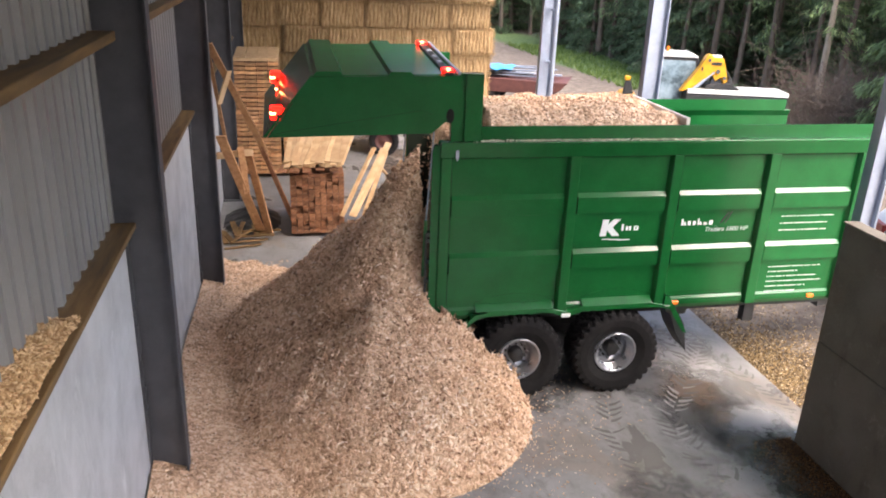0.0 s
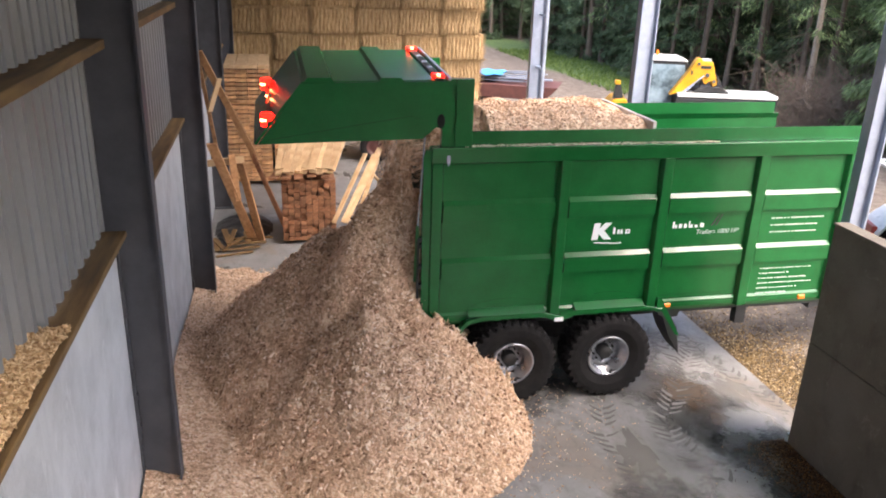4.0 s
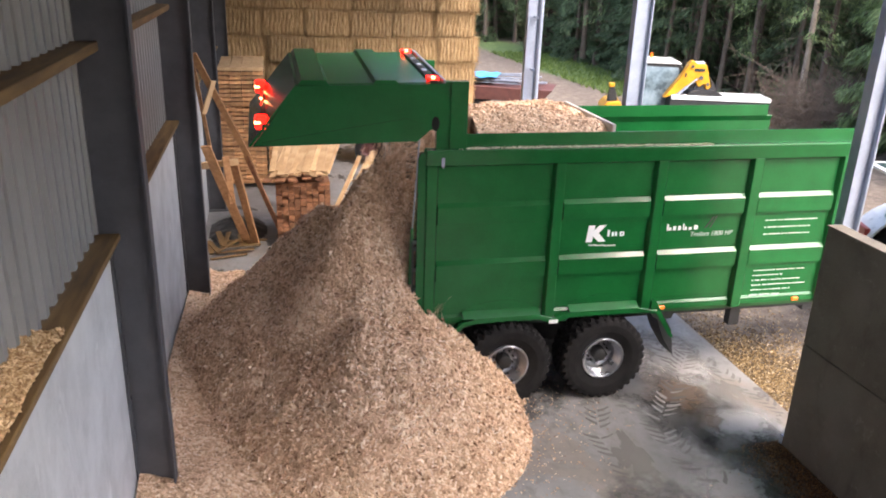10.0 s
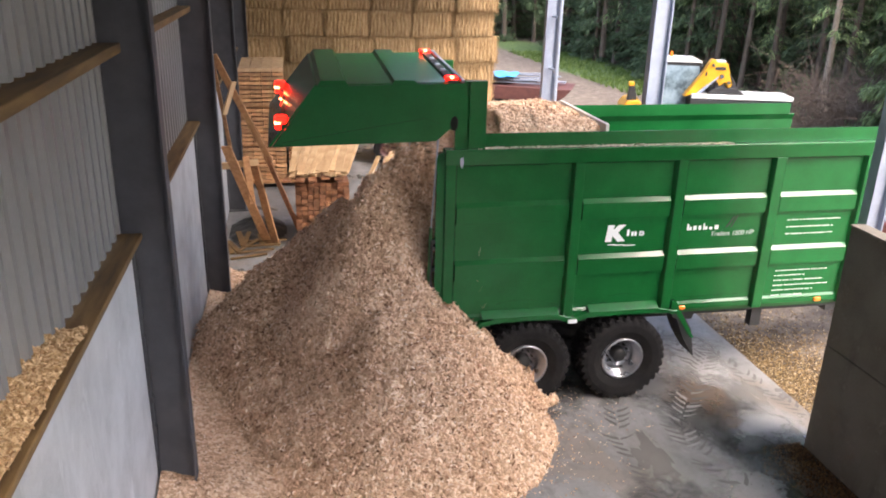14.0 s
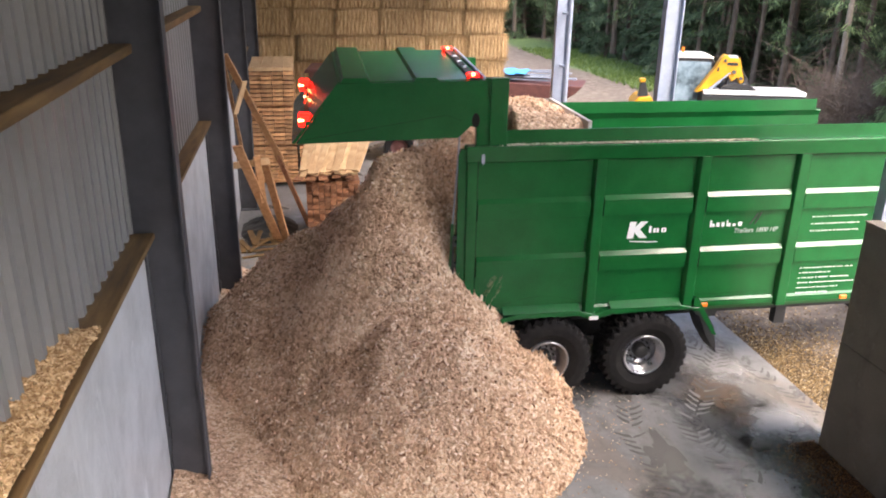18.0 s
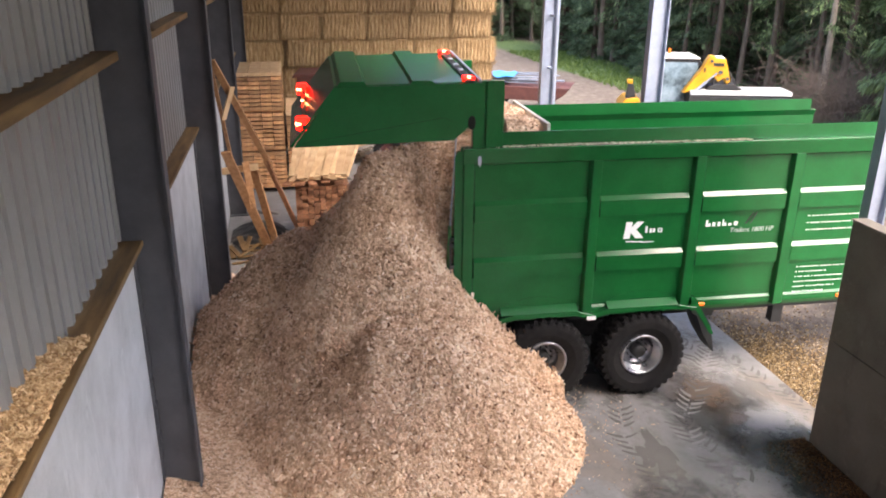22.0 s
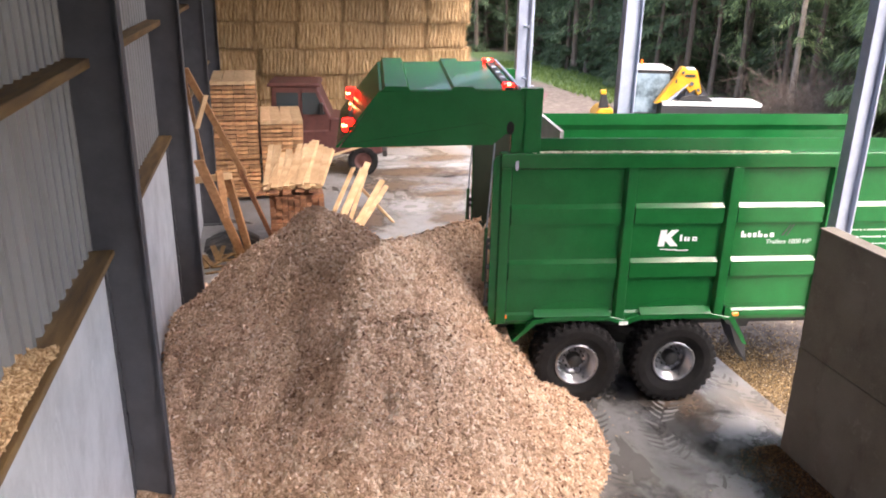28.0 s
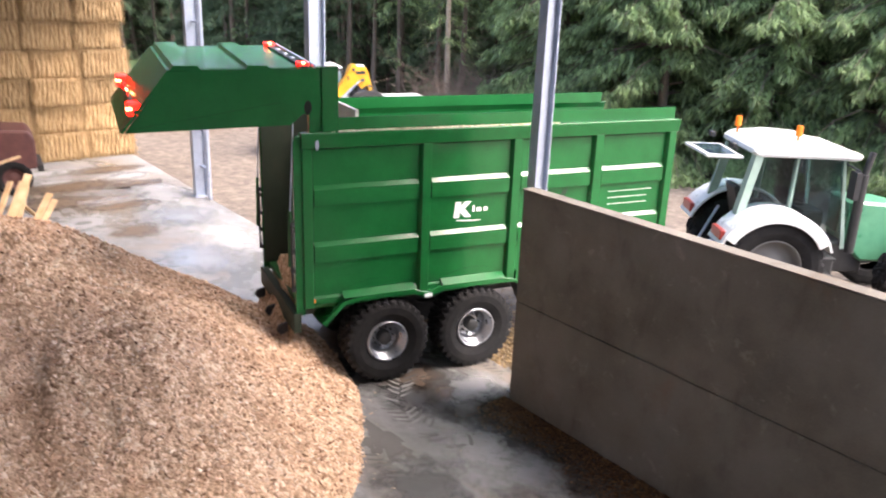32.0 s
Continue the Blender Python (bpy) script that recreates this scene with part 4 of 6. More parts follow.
# the steep ridge under the open tailgate: its outer end (x, y, top), its slope, its rise towards the trailer
RIDGES = {
    0: ((-0.71, 11.1, 3.53), 2.0, 0.24),
    13: ((-0.95, 11.0, 3.71), 1.9, 0.14),
    24: ((-1.12, 10.83, 3.92), 1.9, 0.02),
    28: ((-0.91, 10.53, 2.71), 1.62, 0.06)}
STAGE_KEYS = {
    0: [(0.0, 0.0), (32.0, 0.0)],
    6: [(0.0, -0.45), (6.0, 0.0), (32.0, 0.0)],
    13: [(0.0, -0.8), (6.0, -0.4), (13.0, 0.0), (32.0, 0.0)],
    24: [(0.0, -1.0), (13.0, -0.38), (19.0, -0.06), (24.0, 0.0), (32.0, 0.0)],
    28: [(0.0, -1.6), (19.0, -1.1), (24.0, -0.5), (27.0, -0.06), (28.0, 0.0), (32.0, 0.0)],
    32: [(0.0, -2.0), (26.0, -1.3), (28.0, -0.45), (29.0, -0.15), (30.0, 0.0), (32.0, 0.0)]}
RIDGE_KEYS = {
    0: [(0.0, 0.0), (24.8, 0.0), (25.5, -0.35), (26.5, -1.3), (27.5, -2.2), (32.0, -2.2)],
    13: [(0.0, -0.75), (6.0, -0.35), (13.0, 0.0), (24.8, 0.0), (25.5, -0.3), (26.5, -1.3), (27.5, -2.2), (32.0, -2.2)],
    24: [(0.0, -1.4), (13.0, -0.4), (19.0, -0.05), (24.0, 0.0), (24.8, 0.0), (25.5, -0.25), (26.5, -0.9), (27.5, -1.9), (32.0, -1.9)],
    28: [(0.0, -2.6), (22.0, -1.6), (25.5, -0.2), (26.5, 0.0), (28.0, 0.0), (29.0, -0.3), (30.0, -0.7), (31.0, -1.0), (32.0, -1.3)]}


def under_trailer(x, y, h, t):
    """Chips run out flat below the trailer's body and do not stand inside it."""
    q = trailer_pose(t).inverted() @ Vector((x, y, 0))
    if q.x > -1.42 and q.y > -0.02:
        return min(h, 1.2 - 0.75 * (q.x + 1.42))
    return h


def h_stage(x, y, t):
    a, b = STAGES[t]
    h = merge(cone(x, y, *a, 0.35), cone(x, y, *b, 0.35), 0.9)
    h += (streak(x, y, -0.9, 11.0, 0.1) + 0.07 * noise.noise((x * 1.4, y * 1.4, 8)) + 0.06 * noise.noise((x * 3.2, y * 3.2, 5)) + 0.035 * noise.noise((x * 6.5, y * 6.5, 15)) + chip_noise(x, y, t)) * min(1, max(0.15, h / 0.5))
    return under_trailer(x, y, h, t)


def h_ridge(x, y, t):
    (ax, ay, top), slope, rise = RIDGES[t]
    mouth = trailer_pose(t) @ Vector((-1.35, 1.2, 0))
    dx, dy = mouth.x - ax, mouth.y - ay
    k = min(1, max(0, ((x - ax) * dx + (y - ay) * dy) / (dx * dx + dy * dy)))
    r = math.sqrt((x - ax - k * dx) ** 2 + ((y - ay - k * dy) * 1.2) ** 2 + 0.02) - 0.14
    h = top + rise * k - slope * r
    base = h_stage(x, y, t)
    flare = max(0, 1.0 - abs(h - base))
    h = h + flare * flare * 0.24 + streak(x, y, ax, ay, 0.12) + chip_noise(x, y, 9 + t)
    return under_trailer(x, y, h, t) if h > base - 0.5 else -9


def keyed(rows, t):
    return float(np.interp(t, [p[0] for p in rows], [p[1] for p in rows]))


def heap_height(x, y, t):
    """The heap's surface at a time."""
    h = max(h_stage(x, y, k) + keyed(STAGE_KEYS[k], t) for k in STAGES)
    return max(h, 0.02)


def wall_side(x, y):
    """How far a place stands off the left wall."""
    return (BM.inverted() @ Vector((x, y, 0))).x


CHIP_RNG = np.random.default_rng(5)


def build_heap(name, fn, x0, x1, y0, y1, label, low, dens):
    def inside(x, y):
        return fn(x, y) if wall_side(x, y) > -1.76 else -9
    ob = field(name, inside, x0, x1, y0, y1, 0.06, CHIPS, low)
    tagged(ob, label, "heap", "wood chip heap")
    n = int((x1 - x0) * (y1 - y0) * dens)
    spots = []
    for x, y in zip(CHIP_RNG.uniform(x0, x1, n), CHIP_RNG.uniform(y0, y1, n)):
        h = inside(x, y)
        if h > low:
            spots.append((x, y, h + 0.004))
    me = chips_mesh("chip_cover", spots, CHIP_RNG, 1.8)
    loose = new("chip_cover", me)
    loose.parent = ob
    tagged(loose, kind="stuff")
    return ob


STAGE_LABELS = {0: "first low heap of fresh wood chips on the floor", 6: "heap of fresh wood chips growing on the floor", 13: "tall heap of fresh wood chips behind the trailer",
                24: "broad heap of wood chips against the wall and column", 28: "full heap of pale wood chips across the bay", 32: "finished wide heap of pale wood chips"}
RIDGE_LABELS = {0: "steep ridge of chips below the raised tailgate", 13: "steep ridge of chips pouring from the trailer", 24: "wide steep ridge of chips behind the trailer",
                28: "bank of chips spilled behind the emptied trailer"}
heap_stages = {k: build_heap("mound", functools.partial(h_stage, t=k), -5.0, 3.1, 7.0, 15.0, STAGE_LABELS[k], -0.12, 330) for k in STAGES}
heap_ridges = {k: build_heap("mound", functools.partial(h_ridge, t=k), -3.0, 1.8, 8.6, 13.6, RIDGE_LABELS[k], -0.1, 420) for k in RIDGES}


def build_drift():
    def h(v, u):
        w = 1.9 + 0.4 * noise.noise((u * 0.6, 0, 0)) + 0.2 * noise.noise((u * 2.3, 3, 0))
        end = min(1, max(0, (16.6 + 0.6 * noise.noise((v * 1.5, 0, 7)) - u) / 1.6))
        return (0.34 + 0.3 * max(0, 1 - abs(u - 8.3) / 1.4) + 0.2 * max(0, 1 - abs(u - 11.6) / 2.5)) * max(-0.2, 1 - (v + 1.74) / w) * end + chip_noise(v, u, 21) * 0.7 - 0.03
    ob = field("wood_chip_drift", h, -1.74, 1.5, 3.0, 17.0, 0.06, CHIPS, -0.02)
    ob.matrix_basis = BM
    tagged(ob, "low drift of fine pale wood chips along the wall", "wood chips", kind="stuff")
    spots = [(v, u, h(v, u) + 0.004) for v, u in zip(CHIP_RNG.uniform(-1.74, 1.2, 14000), CHIP_RNG.uniform(4.5, 17, 14000)) if h(v, u) > -0.01]
    lo = new("chip_cover", chips_mesh("chip_cover", spots, CHIP_RNG, 1.0))
    lo.parent = ob
    tagged(lo, kind="stuff")
    # chips caught on the rail below the sheeting

    def s(v, u):
        return 3.66 + 0.2 * min(1, max(0, (6.0 - u) / 0.9)) * (1 - (v + 1.95) / 0.5) + chip_noise(v, u, 30) * 0.8
    ob = field("wood_chip_ledge", lambda v, u: s(v, u) if u < 6.0 + 0.1 * noise.noise((v * 9, 0, 0)) else -9, -1.94, -1.66, 2.4, 6.2, 0.035, CHIPS_OLD, 3.6)
    ob.matrix_basis = BM
    tagged(ob, "chips lying on the timber rail below the sheeting", "wood chips", kind="stuff")
    spots = [(v, u, s(v, u) + 0.006) for v, u in zip(CHIP_RNG.uniform(-1.93, -1.67, 3200), CHIP_RNG.uniform(2.6, 5.95, 3200))]
    lo = new("chip_cover", chips_mesh("chip_cover", spots, CHIP_RNG, 1.25, CHIP_OLD_PIECES))
    lo.parent = ob
    tagged(lo, kind="stuff")


build_drift()


def scatter(name, label, pts, size=1.0, mat=None):
    ob = new(name, chips_mesh(name, pts, CHIP_RNG, size, mat))
    tagged(ob, label, "wood chips", kind="stuff")


pts = []
for _ in range(1300):
    a, r = random.uniform(-2.2, 0.9), 2.5 + abs(random.gauss(0, 0.75))
    x, y = -1.0 + r * math.cos(a), 10.4 + r * math.sin(a)
    pts.append((x, y, 0.004))
scatter("scattered_chips", "loose wood chips scattered on the floor around the heap", pts, 0.75)
pts = [(*bw(7.79 + abs(random.gauss(0, 0.75)), random.gauss(10.3, 0.9), -0.05)[:2], -0.06 + random.uniform(0, 0.025)) for _ in range(8000)]
pts += [(*bw(7.79 + abs(random.gauss(0, 1.8)), random.gauss(12.0, 1.8), -0.05)[:2], -0.06 + random.uniform(0, 0.02)) for _ in range(2500)]
scatter("yard_chips", "golden wood chips trodden into the yard beside the slab", pts, 0.9, island_material("yard chip pieces", [(0, (0.06, 0.043, 0.028)), (0.5, (0.17, 0.115, 0.058)), (0.85, (0.38, 0.26, 0.12)), (1, (0.68, 0.56, 0.38))]))
pts = [(*bw(7.09 - abs(random.gauss(0, 0.1 + 0.4 * (0.5 + 0.5 * noise.noise((i * 0.0004, 0, 0))))), 2.2 + 6.3 * i / 15000, 0)[:2], 0.004) for i in range(15000)]
scatter("wall_foot_litter", "brown bark and chip litter along the wall foot", pts, 0.85, island_material("bark litter", [(0, (0.03, 0.018, 0.01)), (0.55, (0.09, 0.045, 0.02)), (0.85, (0.2, 0.1, 0.04)), (1, (0.38, 0.21, 0.09))]))
# ridge of chips lying on the trailer's top rail
pts = [(random.uniform(-0.9, 3.0), random.uniform(0.01, 0.1), ZT + random.uniform(0.001, 0.006)) for _ in range(800)]
ob = new("chip_dust", chips_mesh("chip_dust", pts, CHIP_RNG, 0.7, island_material("pale chip dust", [(0, (0.45, 0.38, 0.26)), (1, (0.8, 0.74, 0.6))])))
ob.parent = trailer
tagged(ob, kind="stuff")

# ---- the load and the push-off plate ----
PLATE = [(0.0, 2.36), (3.0, 2.08), (6.0, 1.8), (9.0, 1.52), (13.0, 1.17), (16.5, 0.66), (19.0, 0.32), (21.0, 0.05), (23.0, -0.23), (25.0, -0.4), (32.0, -0.46)]


def plate_at(t):
    return float(np.interp(t, [p[0] for p in PLATE], [p[1] for p in PLATE]))


bm = bmesh.new()
prism(bm, [(0, 1.44), (0.05, 1.44), (0.05, 4.36), (0.0, 4.36)], 1, 0.2, WID - 0.2)
push_plate = part("push_off_plate", bm, material("worn pale plate", [(0.2, (0.45, 0.44, 0.4)), (0.8, (0.62, 0.6, 0.56))], scale=4, rough=0.5), trailer, "worn pale push-off plate")
push_plate.matrix_basis = pose(plate_at(0), 0, 0)

load_slices = []
SLICE = 0.48
for i in range(7):
    def hs(x, y, k=i):
        edge = min(1, (y - 0.14) / 0.5, (WID - 0.14 - y) / 0.5)
        return 4.17 + 0.26 * max(0, edge) ** 0.6 + 0.09 * noise.noise((x * 1.3 - k * SLICE * 1.3, y * 1.3, 3)) + 0.07 * noise.noise((x * 3.1 - k * SLICE * 3.1, y * 3.1, 8)) + chip_noise(x - k * SLICE, y, 40) - 0.0015 * k - (0.4 * max(0, x + 0.3) if k == 0 else 0)
    ob = field("chip_load", hs, -SLICE - 0.06, 0.06, 0.17, WID - 0.15, 0.06, CHIPS, 1)
    tagged(ob, "wood chips heaped in the trailer body", "wood chips", "load of chips")
    sol = ob.modifiers.new("depth", "SOLIDIFY")
    sol.thickness, sol.offset = 0.9, -1
    spots = [(x, y, hs(x, y) + 0.004) for x, y in zip(CHIP_RNG.uniform(-SLICE, 0, 420), CHIP_RNG.uniform(0.18, WID - 0.18, 420))]
    lo = new("chip_cover", chips_mesh("chip_cover", spots, CHIP_RNG))
    lo.parent = ob
    tagged(lo, kind="stuff")
    load_slices.append(ob)


def slice_pose(i, t):
    """Pushed back by the plate, then over the open end and down into the heap, where it stays."""
    def local(q):
        s = plate_at(q) - SLICE * i - 1.7 * min(1, max(0, (q - 22.5) / 3.5))
        return max(s, -1.3), -2.6 * max(0.0, -0.35 - s)
    q = t
    while q > 0 and local(q)[1] < -1.5:
        q -= 0.25
    x, dz = local(t)
    return trailer_pose(q) @ pose(x, 0, max(dz, -3.1))


# the last of the load, lying in the open end of the body
def h_tail(x, y):
    return 1.45 + 1.75 * min(1, max(0, (x + 1.75) / 0.9)) - 0.25 * abs(y - 1.2) + chip_noise(x, y, 50)


load_tail = field("chip_load", lambda x, y: h_tail(x, y) if x > -1.72 else -9, -1.75, -0.2, 0.16, WID - 0.14, 0.06, CHIPS, 1)
tagged(load_tail, "last wood chips sliding out of the trailer's open end", "wood chips", "load of chips")
spots = [(x, y, h_tail(x, y) + 0.004) for x, y in zip(CHIP_RNG.uniform(-1.7, -0.3, 900), CHIP_RNG.uniform(0.18, WID - 0.18, 900))]
lo = new("chip_cover", chips_mesh("chip_cover", spots, CHIP_RNG))
lo.parent = load_tail
tagged(lo, kind="stuff")

# tumbling clumps: each drops from the open end, runs down the slope and comes to rest
clumps = []
for k in range(72):
    rng = np.random.default_rng(100 + k)
    n = 46
    q = rng.normal(size=(n, 3)) * np.array([0.16, 0.16, 0.1])
    me = chips_mesh("chip_clump", q, rng, 1.15)
    ob = new("chip_clump", me)
    tagged(ob, "clump of wood chips tumbling down the heap", "wood chips", "tumbling clumps", "stuff")
    clumps.append((ob, 0.2 + 26.0 * (k + rng.uniform(0, 0.8)) / 72, rng.uniform(-0.95, 0.95), rng.uniform(1.2, 3.0), rng.uniform(-180, 180)))


def clump_rows(start, aim, reach, spin):
    """Wait inside the load, fall, slide out along the slope, stay."""
    rows = []
    src = trailer_pose(start) @ Vector((-1.45, 1.15 + 0.7 * aim, 3.3))
    hide = trailer_pose(0) @ Vector((-1.6, 1.15, 0.8))
    ang = math.radians(232) + aim * 1.15
    rows.append((0.0, pose(*hide)))
    if start > 0.6:
        rows.append((start - 0.5, pose(*hide)))
    rows.append((start, pose(src.x, src.y, src.z, 0, 0, spin)))
    for j, f in enumerate((0.25, 0.6, 1.0)):
        t = start + 0.35 + 0.5 * j
        x, y = -0.55 + (0.35 + reach * f) * math.cos(ang), 10.9 + (0.35 + reach * f) * math.sin(ang)
        z = heap_height(x, y, t)
        rows.append((t, pose(x, y, z - 0.03, 40 * j, 25 * j, spin + 30 * j)))
    t, m = rows[-1]
    rows.append((32.0, m @ pose(0, 0, 0)))
    return rows


# the curtain of chips that falls from the open end while the load is pushed out
def curtain_mesh(seed):
    rng = np.random.default_rng(300 + seed)
    n = 700
    q = np.stack([rng.normal(0, 0.1, n), rng.uniform(-0.8, 0.8, n), rng.normal(0, 0.24, n)], 1)
    return chips_mesh("falling_chips", q, rng, 1.2)


curtains = []
for k in range(9):
    ob = new("falling_chips", curtain_mesh(k))
    tagged(ob, "loose curtain of wood chips falling from the trailer", "wood chips", "falling chips", "stuff")
    curtains.append((ob, k))


def curtain_rows(k):
    """Out of the load, over the edge, down into the heap, and back under cover for the next fall."""
    rng = random.Random(500 + k)
    rows, t = [], 0.19 * k
    last = 27.6

    def at(x, y, z, q):
        return trailer_pose(q) @ pose(x, y, z)
    rows.append((0.0, at(-0.9, 1.2, 3.5, 0)))
    t += 0.1
    while t < last:
        y, x, top = 1.2 + rng.uniform(-0.35, 0.1), -1.52 - rng.uniform(0, 0.28), (3.9 if t < 24.5 else 3.9 - 0.55 * (t - 24.5))
        for dt, p in ((0.0, (-1.0, y, top)), (0.35, (x, y, top - 0.1)), (0.6, (x - 0.06, y, top - 0.75)), (0.85, (x - 0.1, y, top - 1.7)), (1.0, (x, y, 1.0)), (1.3, (-0.7, y, 2.4))):
            rows.append((t + dt, at(*p, t + dt)))
        t += 1.75
    return rows + [(t, pose(-0.9, 11.6, 0.6)) for t in (28.6, 32.0)]


# ---- marks on the floor ----
def film_material(name, stops, rough, scale, solid=0.85):
    """A stain that thins out raggedly towards its rim."""
    m = material(name, stops, scale=scale, rough=rough, bump=0.06, fine=24, rough_vary=0.12)
    nt = m.node_tree
    tc = nt.nodes.new("ShaderNodeTexCoord")
    mid = nt.nodes.new("ShaderNodeVectorMath")
    mid.operation = "MULTIPLY_ADD"
    mid.inputs[1].default_value, mid.inputs[2].default_value = (2, 2, 0), (-1, -1, 0)
    nt.links.new(tc.outputs["Generated"], mid.inputs[0])
    ln = nt.nodes.new("ShaderNodeVectorMath")
    ln.operation = "LENGTH"
    nt.links.new(mid.outputs[0], ln.inputs[0])
    n = node(nt, "ShaderNodeTexNoise", Scale=2.6, Detail=8.0, Roughness=0.62)
    nt.links.new(tc.outputs["Object"], n.inputs["Vector"])
    add = nt.nodes.new("ShaderNodeMath")
    add.operation = "MULTIPLY_ADD"
    add.inputs[1].default_value = 1.5
    nt.links.new(n.outputs[0], add.inputs[0])
    nt.links.new(ln.outputs["Value"], add.inputs[2])
    mr = node(nt, "ShaderNodeMapRange")
    mr.interpolation_type = "SMOOTHSTEP"
    mr.inputs["From Min"].default_value, mr.inputs["From Max"].default_value = 0.95, 1.6
    mr.inputs["To Min"].default_value, mr.inputs["To Max"].default_value = solid, 0.0
    nt.links.new(add.outputs[0], mr.inputs[0])
    clear = nt.nodes.new("ShaderNodeBsdfTransparent")
    mx = nt.nodes.new("ShaderNodeMixShader")
    nt.links.new(mr.outputs[0], mx.inputs[0])
    nt.links.new(clear.outputs[0], mx.inputs[1])
    nt.links.new(nt.nodes["Principled BSDF"].outputs[0], mx.inputs[2])
    nt.links.new(mx.outputs[0], nt.nodes["Material Output"].inputs[0])
    return m


def build_marks():
    """Stains, damp areas, drying puddles and chevron tyre prints on the slab."""
    damp = film_material("damp concrete", [(0.2, (0.075, 0.072, 0.068)), (0.6, (0.11, 0.107, 0.102)), (0.9, (0.16, 0.157, 0.15))], 0.42, 2.0)
    brown = film_material("muddy damp concrete", [(0.2, (0.085, 0.058, 0.038)), (0.6, (0.14, 0.1, 0.07)), (0.9, (0.2, 0.155, 0.115))], 0.4, 2.2)
    pale = film_material("dried pale concrete", [(0.2, (0.27, 0.266, 0.258)), (0.6, (0.35, 0.346, 0.338)), (0.9, (0.42, 0.416, 0.408))], 0.7, 1.6, 0.8)
    wet = film_material("wet shining concrete", [(0.2, (0.17, 0.175, 0.19)), (0.6, (0.25, 0.255, 0.27)), (0.9, (0.33, 0.335, 0.345))], 0.16, 1.4)
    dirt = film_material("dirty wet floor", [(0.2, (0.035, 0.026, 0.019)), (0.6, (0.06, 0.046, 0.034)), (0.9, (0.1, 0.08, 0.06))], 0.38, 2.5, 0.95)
    spots = (
        (damp, 6.15, 9.35, 1.0, 1.15), (damp, 6.45, 8.55, 0.65, 0.8), (damp, 5.8, 10.35, 1.0, 0.8), (damp, 6.35, 7.95, 0.45, 0.7), (damp, 3.4, 10.4, 1.5, 1.0),
        (brown, 6.3, 10.0, 0.7, 0.8), (brown, 6.45, 9.1, 0.42, 0.38), (pale, 7.1, 9.0, 0.75, 0.62), (pale, 5.85, 7.6, 0.75, 0.9),
        (pale, 6.85, 11.2, 0.8, 1.2), (damp, 4.6, 7.2, 0.8, 1.1), (damp, 5.2, 6.0, 0.9, 0.9),
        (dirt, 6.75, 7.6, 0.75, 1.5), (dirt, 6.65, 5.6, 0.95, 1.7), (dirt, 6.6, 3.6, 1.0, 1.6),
        (brown, 4.6, 25.7, 2.4, 1.0), (brown, 3.9, 23.9, 2.2, 0.9), (brown, 5.0, 20.2, 0.9, 0.8), (brown, 6.2, 27.6, 1.7, 0.7), (brown, 5.4, 22.8, 1.6, 0.5), (brown, 2.6, 20.6, 1.0, 1.6),
        (pale, 4.05, 21.6, 1.25, 1.0), (pale, 4.1, 27.9, 1.8, 0.75), (pale, 4.4, 26.5, 1.2, 0.4), (pale, 7.0, 23.7, 0.9, 2.0), (pale, 6.8, 18.6, 0.95, 2.0), (pale, 6.6, 26.4, 1.1, 0.6),
        (wet, 6.45, 21.1, 1.2, 1.5), (wet, 5.2, 23.6, 1.3, 0.6), (wet, 5.6, 17.4, 1.1, 1.6), (brown, 7.0, 25.2, 1.0, 0.5), (damp, 4.0, 21.5, 0.3, 0.2), (damp, 5.6, 25.0, 0.5, 0.3))
    labels = {damp: "dark damp patch on the concrete floor", brown: "brown muddy damp patch on the floor", pale: "pale dried patch on the concrete floor",
              wet: "wet shining patch on the concrete floor", dirt: "dirty wet strip along the foot of the push wall"}
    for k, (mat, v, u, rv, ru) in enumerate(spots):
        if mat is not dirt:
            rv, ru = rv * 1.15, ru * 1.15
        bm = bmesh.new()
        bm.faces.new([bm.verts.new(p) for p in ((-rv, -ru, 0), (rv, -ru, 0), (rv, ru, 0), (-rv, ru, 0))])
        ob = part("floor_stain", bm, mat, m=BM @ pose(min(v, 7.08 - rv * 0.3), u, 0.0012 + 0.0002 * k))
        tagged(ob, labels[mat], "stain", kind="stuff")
    # chevron prints: each pass is a line of points, bars slant back from its middle
    rng = random.Random(12)
    dark = material("damp mud print", [(0.2, (0.075, 0.07, 0.064)), (0.8, (0.13, 0.124, 0.115))], scale=5, rough=0.6)
    light = material("drying mud print", [(0.2, (0.2, 0.197, 0.19)), (0.8, (0.29, 0.286, 0.278))], scale=5, rough=0.8)
    passes = ((dark, 0.17, ((7.2, 11.4), (7.45, 10.2), (7.68, 9.1))), (dark, 0.24, ((7.15, 11.3), (6.4, 10.3), (5.5, 9.1), (5.55, 8.2), (5.9, 7.3))),
              (light, 0.2, ((6.9, 11.2), (6.2, 10.1), (5.62, 9.3), (5.35, 8.6))), (dark, 0.2, ((6.5, 12.6), (6.75, 11.4), (6.6, 10.4))), (dark, 0.2, ((4.9, 10.2), (4.5, 9.0), (4.6, 7.6))))
